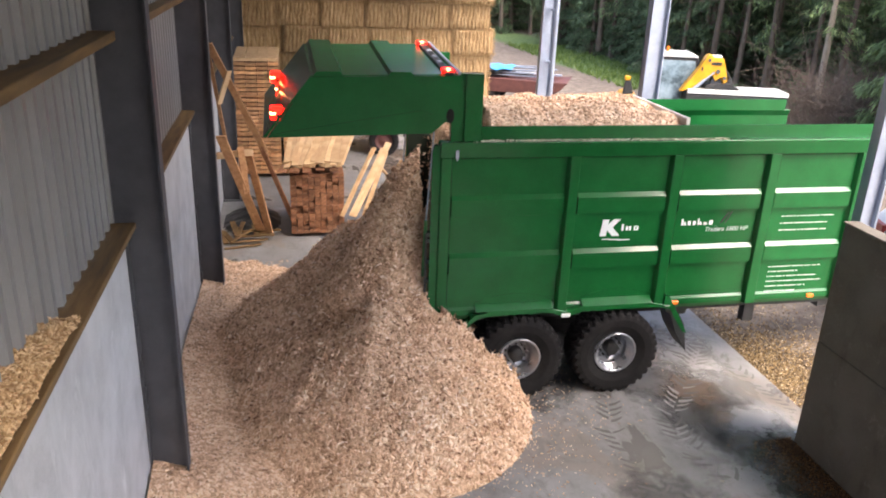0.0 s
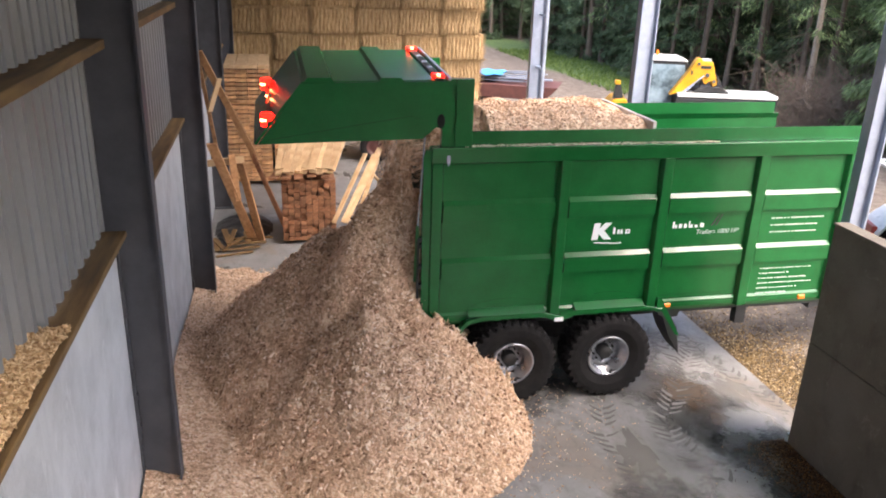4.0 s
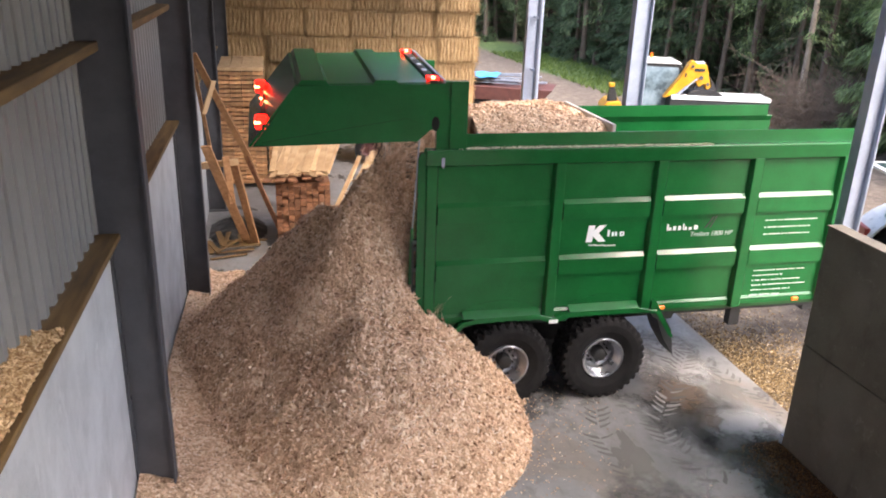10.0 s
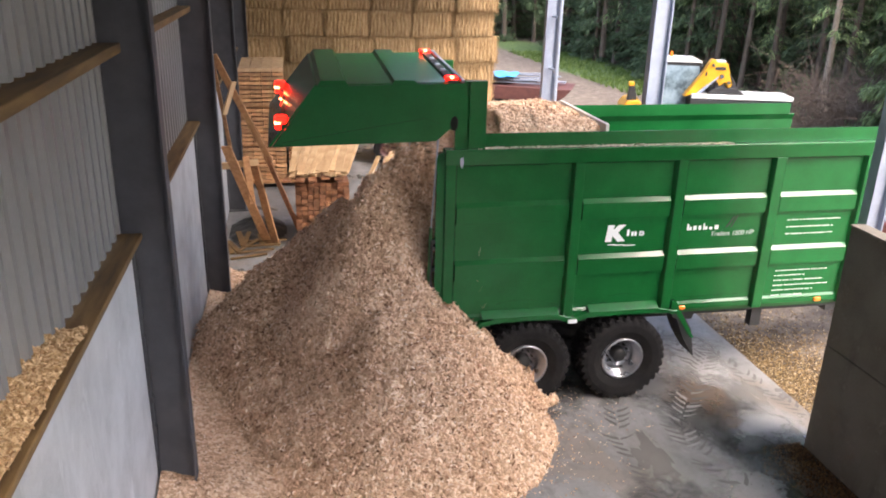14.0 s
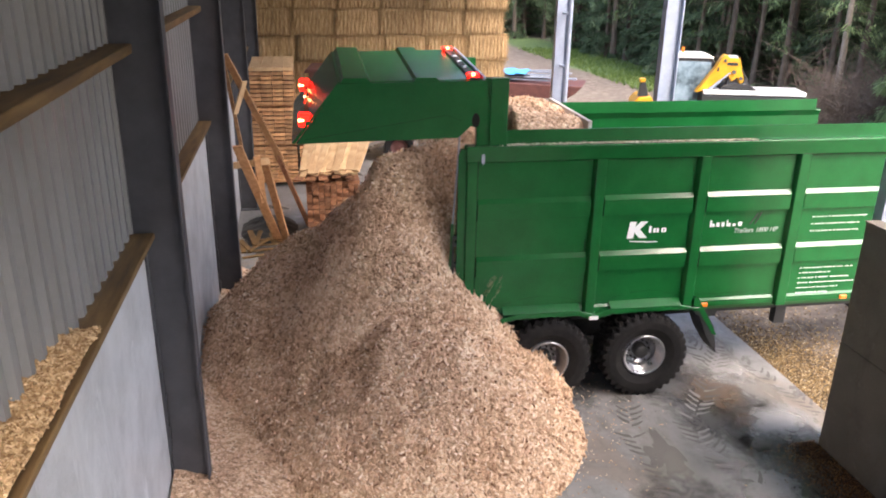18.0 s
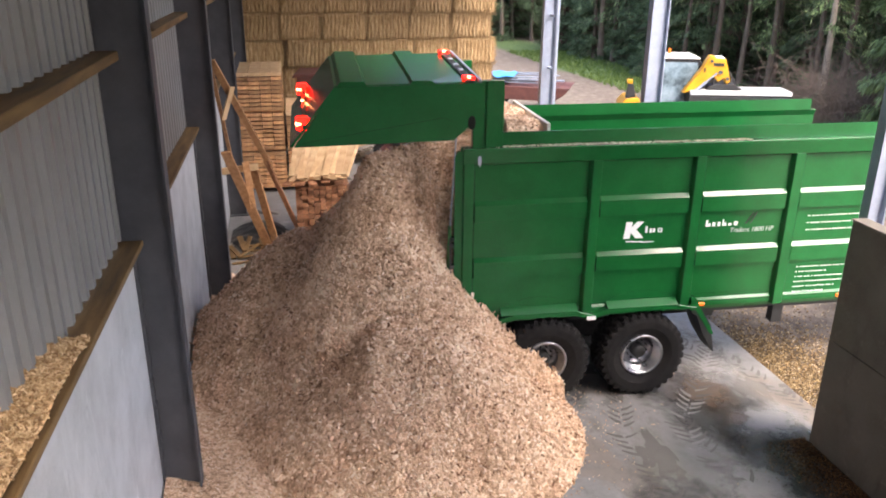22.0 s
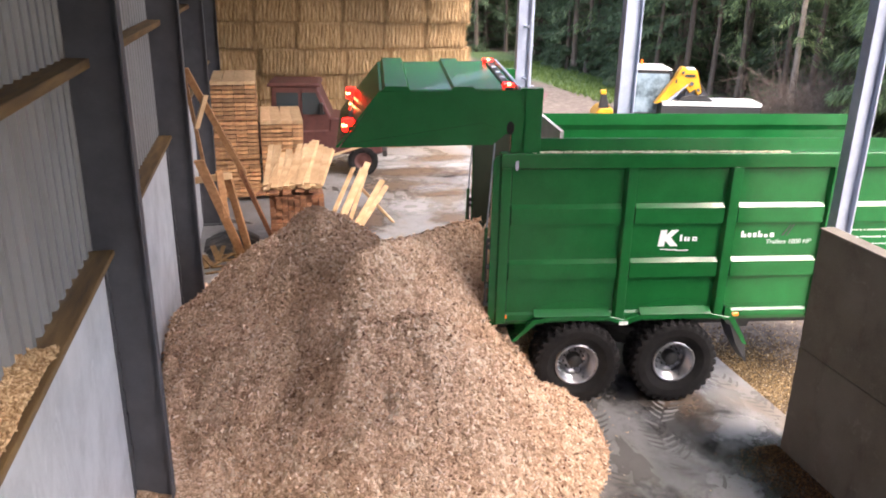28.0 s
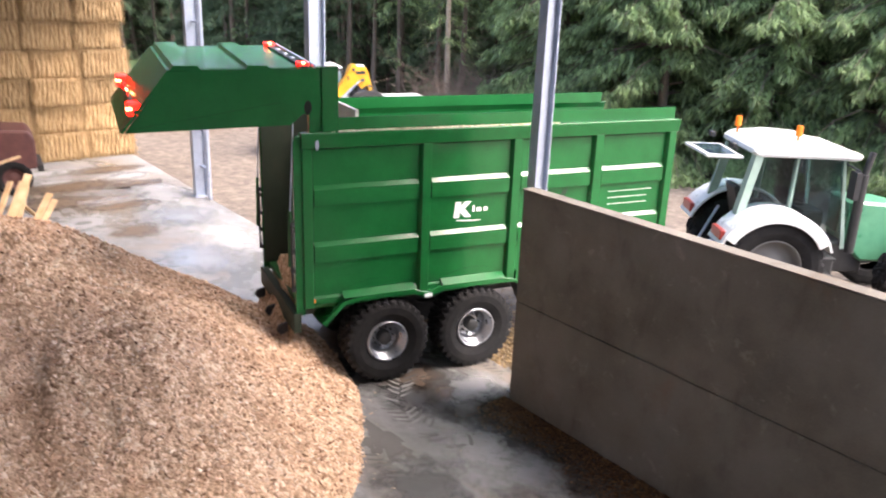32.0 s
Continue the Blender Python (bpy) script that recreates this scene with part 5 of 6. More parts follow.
    for n, (mat, half, line) in enumerate(passes):
        bm = bmesh.new()
        for (v0, u0), (v1, u1) in zip(line, line[1:]):
            ln = math.hypot(v1 - v0, u1 - u0)
            d = Vector(((v1 - v0) / ln, (u1 - u0) / ln, 0))
            side = Vector((-d.y, d.x, 0))
            x = 0.0
            while x < ln:
                for sgn in (-1, 1):
                    if rng.random() < (0.3 if mat is light else 0.55) + 0.6 * noise.noise((x * 1.3, v0 + n, u0 + sgn)):
                        a = Vector((v0, u0, 0.0)) + d * (x + (0.08 if sgn > 0 else 0)) + side * sgn * 0.015
                        b = a + side * sgn * half * rng.uniform(0.8, 1.0) - d * half * 0.75
                        w = d * rng.uniform(0.022, 0.04)
                        mid = (a + b) / 2 + d * 0.02
                        bm.faces.new([bm.verts.new(q) for q in (a - w, a + w, mid + w, b + w * 0.6, b - w * 0.6, mid - w)])
                x += 0.15
        ob = part("tyre_prints", bm, mat, m=BM @ pose(0, 0, 0.0085 + 0.0004 * n))
        tagged(ob, "chevron tyre prints of mud on the concrete", "tyre prints", kind="stuff")


build_marks()


# ---- straw stack ----
def bale_mesh(seed):
    """A pressed bale: upright lobes between the strings, rounded and frayed at the rim."""
    rng = random.Random(seed)
    W_, D_, H_ = 1.585, 1.15, 0.945
    bm = bmesh.new()
    nx, nz = 46, 12
    lobes = [rng.uniform(0.7, 1.3) for _ in range(14)]

    def off(x, z):
        k = (x + W_ / 2) / W_ * 11 + 0.5 * noise.noise((z * 2, seed, 0))
        lobe = 0.035 * lobes[int(max(k, 0)) % 14] * (1 - abs(math.sin(math.pi * k)) ** 0.6)
        return lobe + 0.05 * noise.noise((x * 2.4 + seed, z * 2.4, 1)) + 0.02 * noise.noise((x * 11, z * 5, seed)) + 0.012 * noise.noise((x * 25, z * 9, seed))
    grid = {}
    for i in range(nx + 1):
        for k in range(nz + 1):
            x, z = -W_ / 2 + W_ * i / nx, H_ * k / nz
            ex, ez = min(i, nx - i) / 4.0, min(k, nz - k) / 1.6
            rnd = 0.09 * max(0, 1 - ex) ** 2 + 0.07 * max(0, 1 - ez) ** 2
            grid[i, k] = bm.verts.new((x + 0.01 * rng.uniform(-1, 1), off(x, z) + rnd, z + 0.012 * rng.uniform(-1, 1)))
    for i in range(nx):
        for k in range(nz):
            bm.faces.new((grid[i, k], grid[i + 1, k], grid[i + 1, k + 1], grid[i, k + 1]))
    back = [bm.verts.new(p) for p in ((-W_ / 2, D_, 0), (W_ / 2, D_, 0), (W_ / 2, D_, H_), (-W_ / 2, D_, H_))]
    bm.faces.new(back[::-1])
    bm.faces.new([grid[i, nz] for i in range(nx + 1)] + [back[2], back[3]])
    bm.faces.new([grid[i, 0] for i in range(nx, -1, -1)] + [back[0], back[1]])
    bm.faces.new([grid[nx, k] for k in range(nz + 1)] + [back[2], back[1]])
    bm.faces.new([grid[0, k] for k in range(nz, -1, -1)] + [back[0], back[3]])
    bmesh.ops.recalc_face_normals(bm, faces=bm.faces[:])
    # loose stalks, thickest along the rim
    for _ in range(1100):
        edge = rng.random()
        if edge < 0.4:
            x, z = rng.uniform(-W_ / 2, W_ / 2), rng.uniform(0.02, H_)
        elif edge < 0.75:
            x, z = rng.uniform(-W_ / 2, W_ / 2), rng.gauss(0.0, 0.04) + H_ * rng.randint(0, 1)
        else:
            x, z = rng.choice((-1, 1)) * (W_ / 2 + rng.gauss(0, 0.03)), rng.uniform(0, H_)
        a = Vector((rng.gauss(0, 0.5), -0.6, rng.gauss(-0.7, 0.7))).normalized() * rng.uniform(0.05, 0.17)
        p, w = Vector((x, 0.05, z)), Vector((0.005, 0, 0.004))
        bm.faces.new([bm.verts.new(q) for q in (p - w, p + w, p + a)])
    return mesh_of("straw", bm, STRAW)


TWINE = plain("baler twine", (0.25, 0.2, 0.12), 0.8)


def build_straw():
    meshes = [bale_mesh(k) for k in range(4)]
    bm = bmesh.new()
    for x in (-0.5, -0.17, 0.17, 0.5):
        beam(bm, (x, -0.028, 0.02), (x, -0.028, 0.92), 0.008, 0.006)
    twine = mesh_of("twine", bm, TWINE)
    rng = random.Random(3)
    for row in range(8):
        shift = (row % 2) * 0.35
        v = 7.85 - 0.78 - (0.12 if row % 3 == 1 else 0) - rng.uniform(-0.02, 0.12)
        n = 0
        while v > -1.2:
            ob = thing("straw_bale", BM @ pose(v, 29.7 + rng.uniform(-0.12, 0.12), row * 0.935, 0, rng.uniform(-1.8, 1.8), rng.uniform(-3, 3)),
                       "big square golden straw bale in a tall stack", "straw bale", "straw stack")
            shared("straw", meshes[(row * 5 + n * 3) % 4], ob, Matrix())
            shared("twine", twine, ob, Matrix())
            v -= 1.575 + rng.uniform(0, 0.03)
            n += 1


build_straw()


# ---- sawn timber ----
def board_stack(label, v0, v1, u0, length, z0, layers, thick, across, mat, top_mat, seed, gaps, fill=0.74):
    rng = random.Random(seed)
    ob = thing("timber_stack", BM @ pose(v0, u0, z0), label, "timber stack", "timber stacks")
    w = (v1 - v0) / across
    bm = bmesh.new()
    box(bm, 0, w - 0.012, 0, length, 0, thick * fill)
    me, top = mesh_of("board", bm, mat), None
    bm = bmesh.new()
    box(bm, 0, w - 0.008, 0, length, 0, thick * 0.78)
    top = mesh_of("board", bm, top_mat)
    bm = bmesh.new()
    box(bm, 0.01, v1 - v0 - 0.02, 0, 0.06, 0, 0.05)
    batten = mesh_of("batten", bm, mat)
    z = 0.0
    for k in range(layers):
        if k in gaps:
            for y in (0.1, length / 2, length - 0.15):
                shared("batten", batten, ob, pose(0, y, z))
            z += 0.06
        for i in range(across):
            shared("board", top if k == layers - 1 else me, ob, pose(i * w + rng.uniform(0, 0.008), rng.uniform(-0.07, 0.05), z, 0, rng.uniform(-0.35, 0.35), rng.uniform(-0.6, 0.6)))
        z += thick
    return z0 + z


board_stack("tall stack of sawn timber boards beside the straw", -1.45, -0.2, 22.9, 2.6, 0.1, 27, 0.12, 4, TIMBER, TIMBER_PALE, 1, (0, 9, 18))
board_stack("lower stack of sawn timber boards, pale on top", -0.14, 1.08, 22.9, 2.6, 0.1, 18, 0.12, 4, TIMBER, TIMBER_PALE, 2, (0, 9))
board_stack("stack of reddish old boards under a heap of offcuts", 0.0, 1.25, 17.7, 1.7, 0.05, 15, 0.098, 9, TIMBER_RED, TIMBER_RED, 3, (0,), 0.92)


def loose_board(p0, p1, w, h, mat, label, roll=0.0, group="loose boards"):
    bm = bmesh.new()
    a, b = bw(*p0), bw(*p1)
    mid = (a + b) / 2
    beam(bm, a - mid, b - mid, w, h, roll)
    ob = part("plank", bm, mat, bevel=0.004, m=Matrix.Translation(mid))
    return tagged(ob, label, "plank", group)


rng = random.Random(8)
for i in range(5):
    v = -0.2 + 0.3 * i
    loose_board((v, 17.5 + rng.uniform(-0.1, 0.1), 1.68), (v + rng.uniform(-0.3, 0.5), 19.0, 1.72), 0.2, 0.04, TIMBER_RED, "dark old board across the board stack")
for layer in range(3):
    for i in range(9):
        v = -0.06 + 0.15 * i + rng.uniform(-0.05, 0.05)
        lean = rng.uniform(0.15, 0.5)
        loose_board((v, 17.65 + rng.uniform(-0.12, 0.1), 1.74 + 0.05 * layer), (v + lean, 18.95 + rng.uniform(-0.35, 0.2), 2.3 + 0.09 * layer + rng.uniform(-0.12, 0.1)),
                    rng.uniform(0.12, 0.2), 0.04, TIMBER_PALE, "pale fresh offcut board on the board stack", rng.uniform(-0.15, 0.15))
for i, (v, top) in enumerate(((1.36, 2.2), (1.5, 2.15), (1.62, 2.25), (1.8, 2.0), (1.92, 1.8), (2.05, 1.6))):
    loose_board((v - 0.14 + rng.uniform(-0.08, 0.05), 17.35 + rng.uniform(0, 0.25), 0.55), (v + 0.6 + rng.uniform(-0.1, 0.25), 18.5 + rng.uniform(-0.1, 0.2), top - rng.uniform(0, 0.25)),
                rng.uniform(0.1, 0.16), 0.035, TIMBER_PALE, "pale board leaning against the board stack", rng.uniform(-0.4, 0.4))
loose_board((3.25, 20.0, 0.05), (2.1, 18.4, 1.6), 0.09, 0.04, TIMBER_PALE, "thin pale batten leaning on the offcuts")
loose_board((1.3, 20.6, 1.7), (2.7, 21.2, 1.95), 0.09, 0.05, TIMBER_PALE, "pale batten sticking out of the offcut heap")
# boards and laths leaned against the column
loose_board((-0.69, 17.9, 0.05), (-1.36, 16.2, 2.8), 0.2, 0.05, TIMBER, "wide brown board leaning against the wall", 0.2)
loose_board((-0.5, 17.8, 0.05), (-0.87, 16.75, 2.4), 0.19, 0.05, TIMBER, "wide brown board leaning against the wall", -0.2)
loose_board((-1.27, 16.4, 2.6), (-1.42, 15.2, 4.8), 0.07, 0.05, TIMBER, "long lath nailed to a leaning frame")
loose_board((0.11, 18.2, 0.12), (-0.58, 16.8, 2.44), 0.12, 0.04, TIMBER_RED, "long brown lath leaning against the wall")
loose_board((-0.5, 16.9, 2.3), (-1.38, 15.2, 4.75), 0.13, 0.045, TIMBER, "long lath nailed to a leaning frame", 0.4)
loose_board((-1.07, 15.6, 4.2), (-1.3, 15.7, 3.55), 0.13, 0.03, TIMBER_PALE, "short cleat across the leaning frame", 0.3)
loose_board((-1.55, 16.6, 2.28), (-0.75, 16.7, 2.34), 0.07, 0.14, TIMBER_PALE, "pale crossbar between the leaning boards")
loose_board((-0.95, 17.1, 1.3), (-1.0, 16.5, 2.5), 0.14, 0.04, TIMBER, "short board leaning among the others", 0.5)
for i in range(4):
    loose_board((-1.5 + 0.1 * i, 17.0 + 0.3 * i, 0.03 + 0.03 * i), (-0.7 + 0.15 * i, 17.2 + 0.2 * i, 0.05 + 0.04 * i), 0.09, 0.03, RAIL_WOOD, "dark scrap board on the floor")


def build_scrap():
    """Crumpled black sheeting and dark offcuts on the floor behind the leaning boards."""
    def h(x, y):
        r = math.hypot(x / 0.75, y / 1.2)
        crumple = 0.16 * abs(noise.noise((x * 3, y * 3, 2))) + 0.1 * abs(noise.noise((x * 7, y * 7, 5)))
        return 0.2 * max(-0.1, 1 - r * r) + crumple * max(0, 1.15 - r) - 0.02
    ob = field("tarpaulin", h, -0.8, 0.8, -1.3, 1.3, 0.06, BLACK, -0.01)
    ob.matrix_basis = BM @ pose(-0.95, 19.0, 0.0)
    tagged(ob, "crumpled black plastic sheeting on the floor by the wall", "sheeting")
    rng = random.Random(31)
    for k in range(7):
        v, u = rng.uniform(-1.5, -0.2), rng.uniform(17.2, 18.4)
        a = rng.uniform(-0.7, 0.7)
        loose_board((v, u, 0.03 + 0.02 * k), (v + 0.8 * math.sin(a), u + 0.8 * math.cos(a), 0.05 + 0.03 * k), rng.uniform(0.06, 0.14), 0.03, RAIL_WOOD, "dark scrap board on the floor")


build_scrap()


# ---- vehicles ----
def agri_wheel(parent, x, y, radius, width, lugs, rim_mat, name="wheel"):
    wheel = new(name)
    wheel.parent = parent
    wheel.matrix_basis = pose(x, y, radius)
    bm = bmesh.new()
    h, r = width / 2, radius
    lug_tyre(bm, r, h, r * 0.56, lugs)
    part("tyre", bm, RUBBER, wheel)
    bm = bmesh.new()
    s = -1 if y < 0 else 1
    lathe(bm, [(r * 0.57, s * h * 0.75), (r * 0.54, s * h * 0.78), (r * 0.5, s * h * 0.3), (r * 0.3, s * h * 0.2), (r * 0.16, s * h * 0.45), (0.0, s * h * 0.45)], 32)
    part("rim", bm, rim_mat, wheel, smooth=True)
    return wheel


def arch(bm, r0, r1, a0, a1, y0, y1, n=14, cx=0.0, cz=0.0):
    ring = [(cx + r1 * math.cos(a0 + (a1 - a0) * i / n), cz + r1 * math.sin(a0 + (a1 - a0) * i / n)) for i in range(n + 1)]
    ring += [(cx + r0 * math.cos(a1 - (a1 - a0) * i / n), cz + r0 * math.sin(a1 - (a1 - a0) * i / n)) for i in range(n + 1)]
    prism(bm, ring, 1, y0, y1)


def build_tractor():
    """x forward, origin on the ground under the rear axle."""
    t = thing("tractor", pose(0, 0, 0), "pale green tractor with white roof and fenders hitched to the trailer", "tractor")
    wheels = []
    for y in (-0.95, 0.95):
        wheels.append((agri_wheel(t, 0, y, 0.9, 0.6, 18, GREY_RIM), 0.9))
        wheels.append((agri_wheel(t, 2.75, y * 0.96, 0.72, 0.5, 16, GREY_RIM), 0.72))
        bm = bmesh.new()
        s = math.copysign(1, y)
        arch(bm, 1.02, 1.07, 0.35, 2.75, min(y - 0.36 * s, y + 0.36 * s), max(y - 0.36 * s, y + 0.36 * s), cx=-0.05, cz=0.9)
        edge = y + 0.36 * s
        arch(bm, 0.86, 1.07, 0.5, 2.6, min(edge, edge + 0.02 * s), max(edge, edge + 0.02 * s), cx=-0.05, cz=0.9)
        part("fender", bm, WHITE_PAINT, t, "white rear fender", 0.012)
        bm = bmesh.new()
        box(bm, -1.02, -0.93, y - 0.25, y + 0.25, 1.38, 1.56)
        part("tail_lamp", bm, RED_DULL, t, "dull red rear lamp", 0.01)
    boxpart("transmission", (-0.6, 2.0, -0.35, 0.35, 0.6, 1.2), BLACK, t, bevel=0.03)
    bm = bmesh.new()
    prism(bm, [(1.55, 1.2), (1.55, 2.0), (2.3, 1.97), (3.2, 1.75), (3.45, 1.5), (3.45, 0.95), (3.2, 0.85), (1.9, 0.85)], 1, -0.42, 0.42)
    part("bonnet", bm, TRACTOR_GREEN, t, "pale green bonnet", 0.05)
    # cab: pillars, glass, roof
    for y in (-0.78, 0.78):
        s = math.copysign(1, y)
        for (x0, z0), (x1, z1), w in (((-0.62, 1.75), (-0.4, 2.85), 0.15), ((0.25, 1.3), (0.3, 2.85), 0.07), ((1.35, 1.2), (1.1, 2.85), 0.06)):
            bm = bmesh.new()
            beam(bm, (x0, y, z0), (x1, y * 0.95, z1), w, w)
            part("pillar", bm, PILLAR_GREEN, t, "pale green cab pillar")
        bm = bmesh.new()
        prism(bm, [(0.28, 1.32), (1.32, 1.25), (1.08, 2.84), (0.32, 2.84)], 1, y - 0.008, y + 0.008)
        part("door_glass", bm, GLASS, t, "clear cab door glass")
        bm = bmesh.new()
        prism(bm, [(-0.58, 1.85), (0.22, 1.5), (0.27, 2.84), (-0.42, 2.84)], 1, y - 0.008, y + 0.008)
        part("side_glass", bm, GLASS, t, "clear cab side glass")
        bm = bmesh.new()
        tube(bm, (1.15, y * 1.0, 2.75), (1.2, y + 0.4 * s, 2.7), 0.018)
        box(bm, 1.14, 1.24, y + 0.32 * s - 0.12, y + 0.32 * s + 0.12, 2.2, 2.68)
        part("mirror", bm, BLACK, t, "black wing mirror")
    boxpart("windscreen", (1.2, 1.215, -0.72, 0.72, 1.5, 2.84), GLASS, t)
    bm = bmesh.new()
    prism(bm, [(-0.5, 2.84), (-0.56, 2.92), (-0.42, 3.04), (0.2, 3.1), (0.8, 3.07), (0.95, 2.99), (1.36, 2.94), (1.41, 2.86), (1.32, 2.8), (0.9, 2.82), (-0.4, 2.82)], 1, -0.86, 0.86)
    part("roof", bm, WHITE_PAINT, t, "white cab roof", 0.07)
    bm = bmesh.new()
    prism(bm, [(-0.62, -0.66), (-1.25, -0.62), (-1.32, 0.62), (-0.62, 0.66)], 2, 2.74, 2.79)
    rw = part("rear_window", bm, WHITE_PAINT, t, "rear window swung open", 0.01)
    bm = bmesh.new()
    prism(bm, [(-0.7, -0.5), (-1.18, -0.5), (-1.22, 0.5), (-0.7, 0.5)], 2, 2.735, 2.795)
    part("pane", bm, DARK_GLASS, rw)
    for x, y in ((-0.45, 0.35), (0.3, -0.6)):
        bm = bmesh.new()
        tube(bm, (x, y, 3.05), (x, y, 3.2), 0.02)
        tube(bm, (x, y, 3.18), (x, y, 3.36), 0.06, 0.05, 12)
        part("beacon", bm, ORANGE, t, "orange rotating beacon")
    for y in (-0.6, 0.6):
        boxpart("work_lamp", (-0.86, -0.78, y - 0.1, y + 0.1, 2.93, 3.02), BLACK, t, bevel=0.01)
    bm = bmesh.new()
    prism(bm, [(-0.3, 1.2), (0.35, 1.25), (0.35, 1.4), (-0.2, 1.45), (-0.42, 2.15), (-0.56, 2.15)], 1, -0.28, 0.28)
    part("seat", bm, BLACK, t, "black driver's seat", 0.03)
    boxpart("console", (0.75, 1.15, -0.3, 0.3, 1.15, 1.75), BLACK, t, bevel=0.03)
    bm = bmesh.new()
    lathe(bm, [(0.17, -0.012), (0.2, -0.012), (0.2, 0.012), (0.17, 0.012), (0.17, -0.012)], 24, "z", (0.7, 0, 1.85))
    part("steering_wheel", bm, BLACK, t)
    bm = bmesh.new()
    tube(bm, (1.55, -0.66, 1.1), (1.55, -0.66, 2.55), 0.085, n=14)
    tube(bm, (1.55, -0.66, 2.5), (1.63, -0.66, 2.95), 0.06, n=12)
    part("exhaust", bm, BLACK, t, "black exhaust stack")
    for z in (1.05, 0.72, 0.4):
        boxpart("step", (0.75, 1.2, -0.98, -0.72, z - 0.03, z), BLACK, t)
    boxpart("tank", (0.5, 1.3, -0.72, -0.4, 0.45, 1.0), BLACK, t, bevel=0.04)
    boxpart("hitch", (-1.25, -0.55, -0.12, 0.12, 0.55, 0.75), BLACK, t)
    for y in (-0.45, 0.45):
        bm = bmesh.new()
        tube(bm, (-0.5, y, 0.9), (-1.15, y * 1.1, 0.7), 0.045)
        tube(bm, (-0.55, y, 1.6), (-0.9, y * 1.05, 0.8), 0.03)
        part("lift_arm", bm, STEEL, t)
    return t, wheels


tractor, tractor_wheels = build_tractor()
tractor.scale = (1.13, 1.13, 1.13)
TRACTOR_TURN = [(0.0, -6.0), (14.5, -6.0), (20.0, -9.0), (25.5, -14.0), (28.0, -18.0), (30.0, -22.0), (32.0, -27.0)]


def tractor_pose(t):
    hitch = trailer_pose(t) @ Vector((7.75, 1.18, 0))
    turn = float(np.interp(t, [r[0] for r in TRACTOR_TURN], [r[1] for r in TRACTOR_TURN]))
    return pose(hitch.x - 0.1, hitch.y + 0.45, 0, 0, 0, turn) @ pose(1.3, 0, 0)


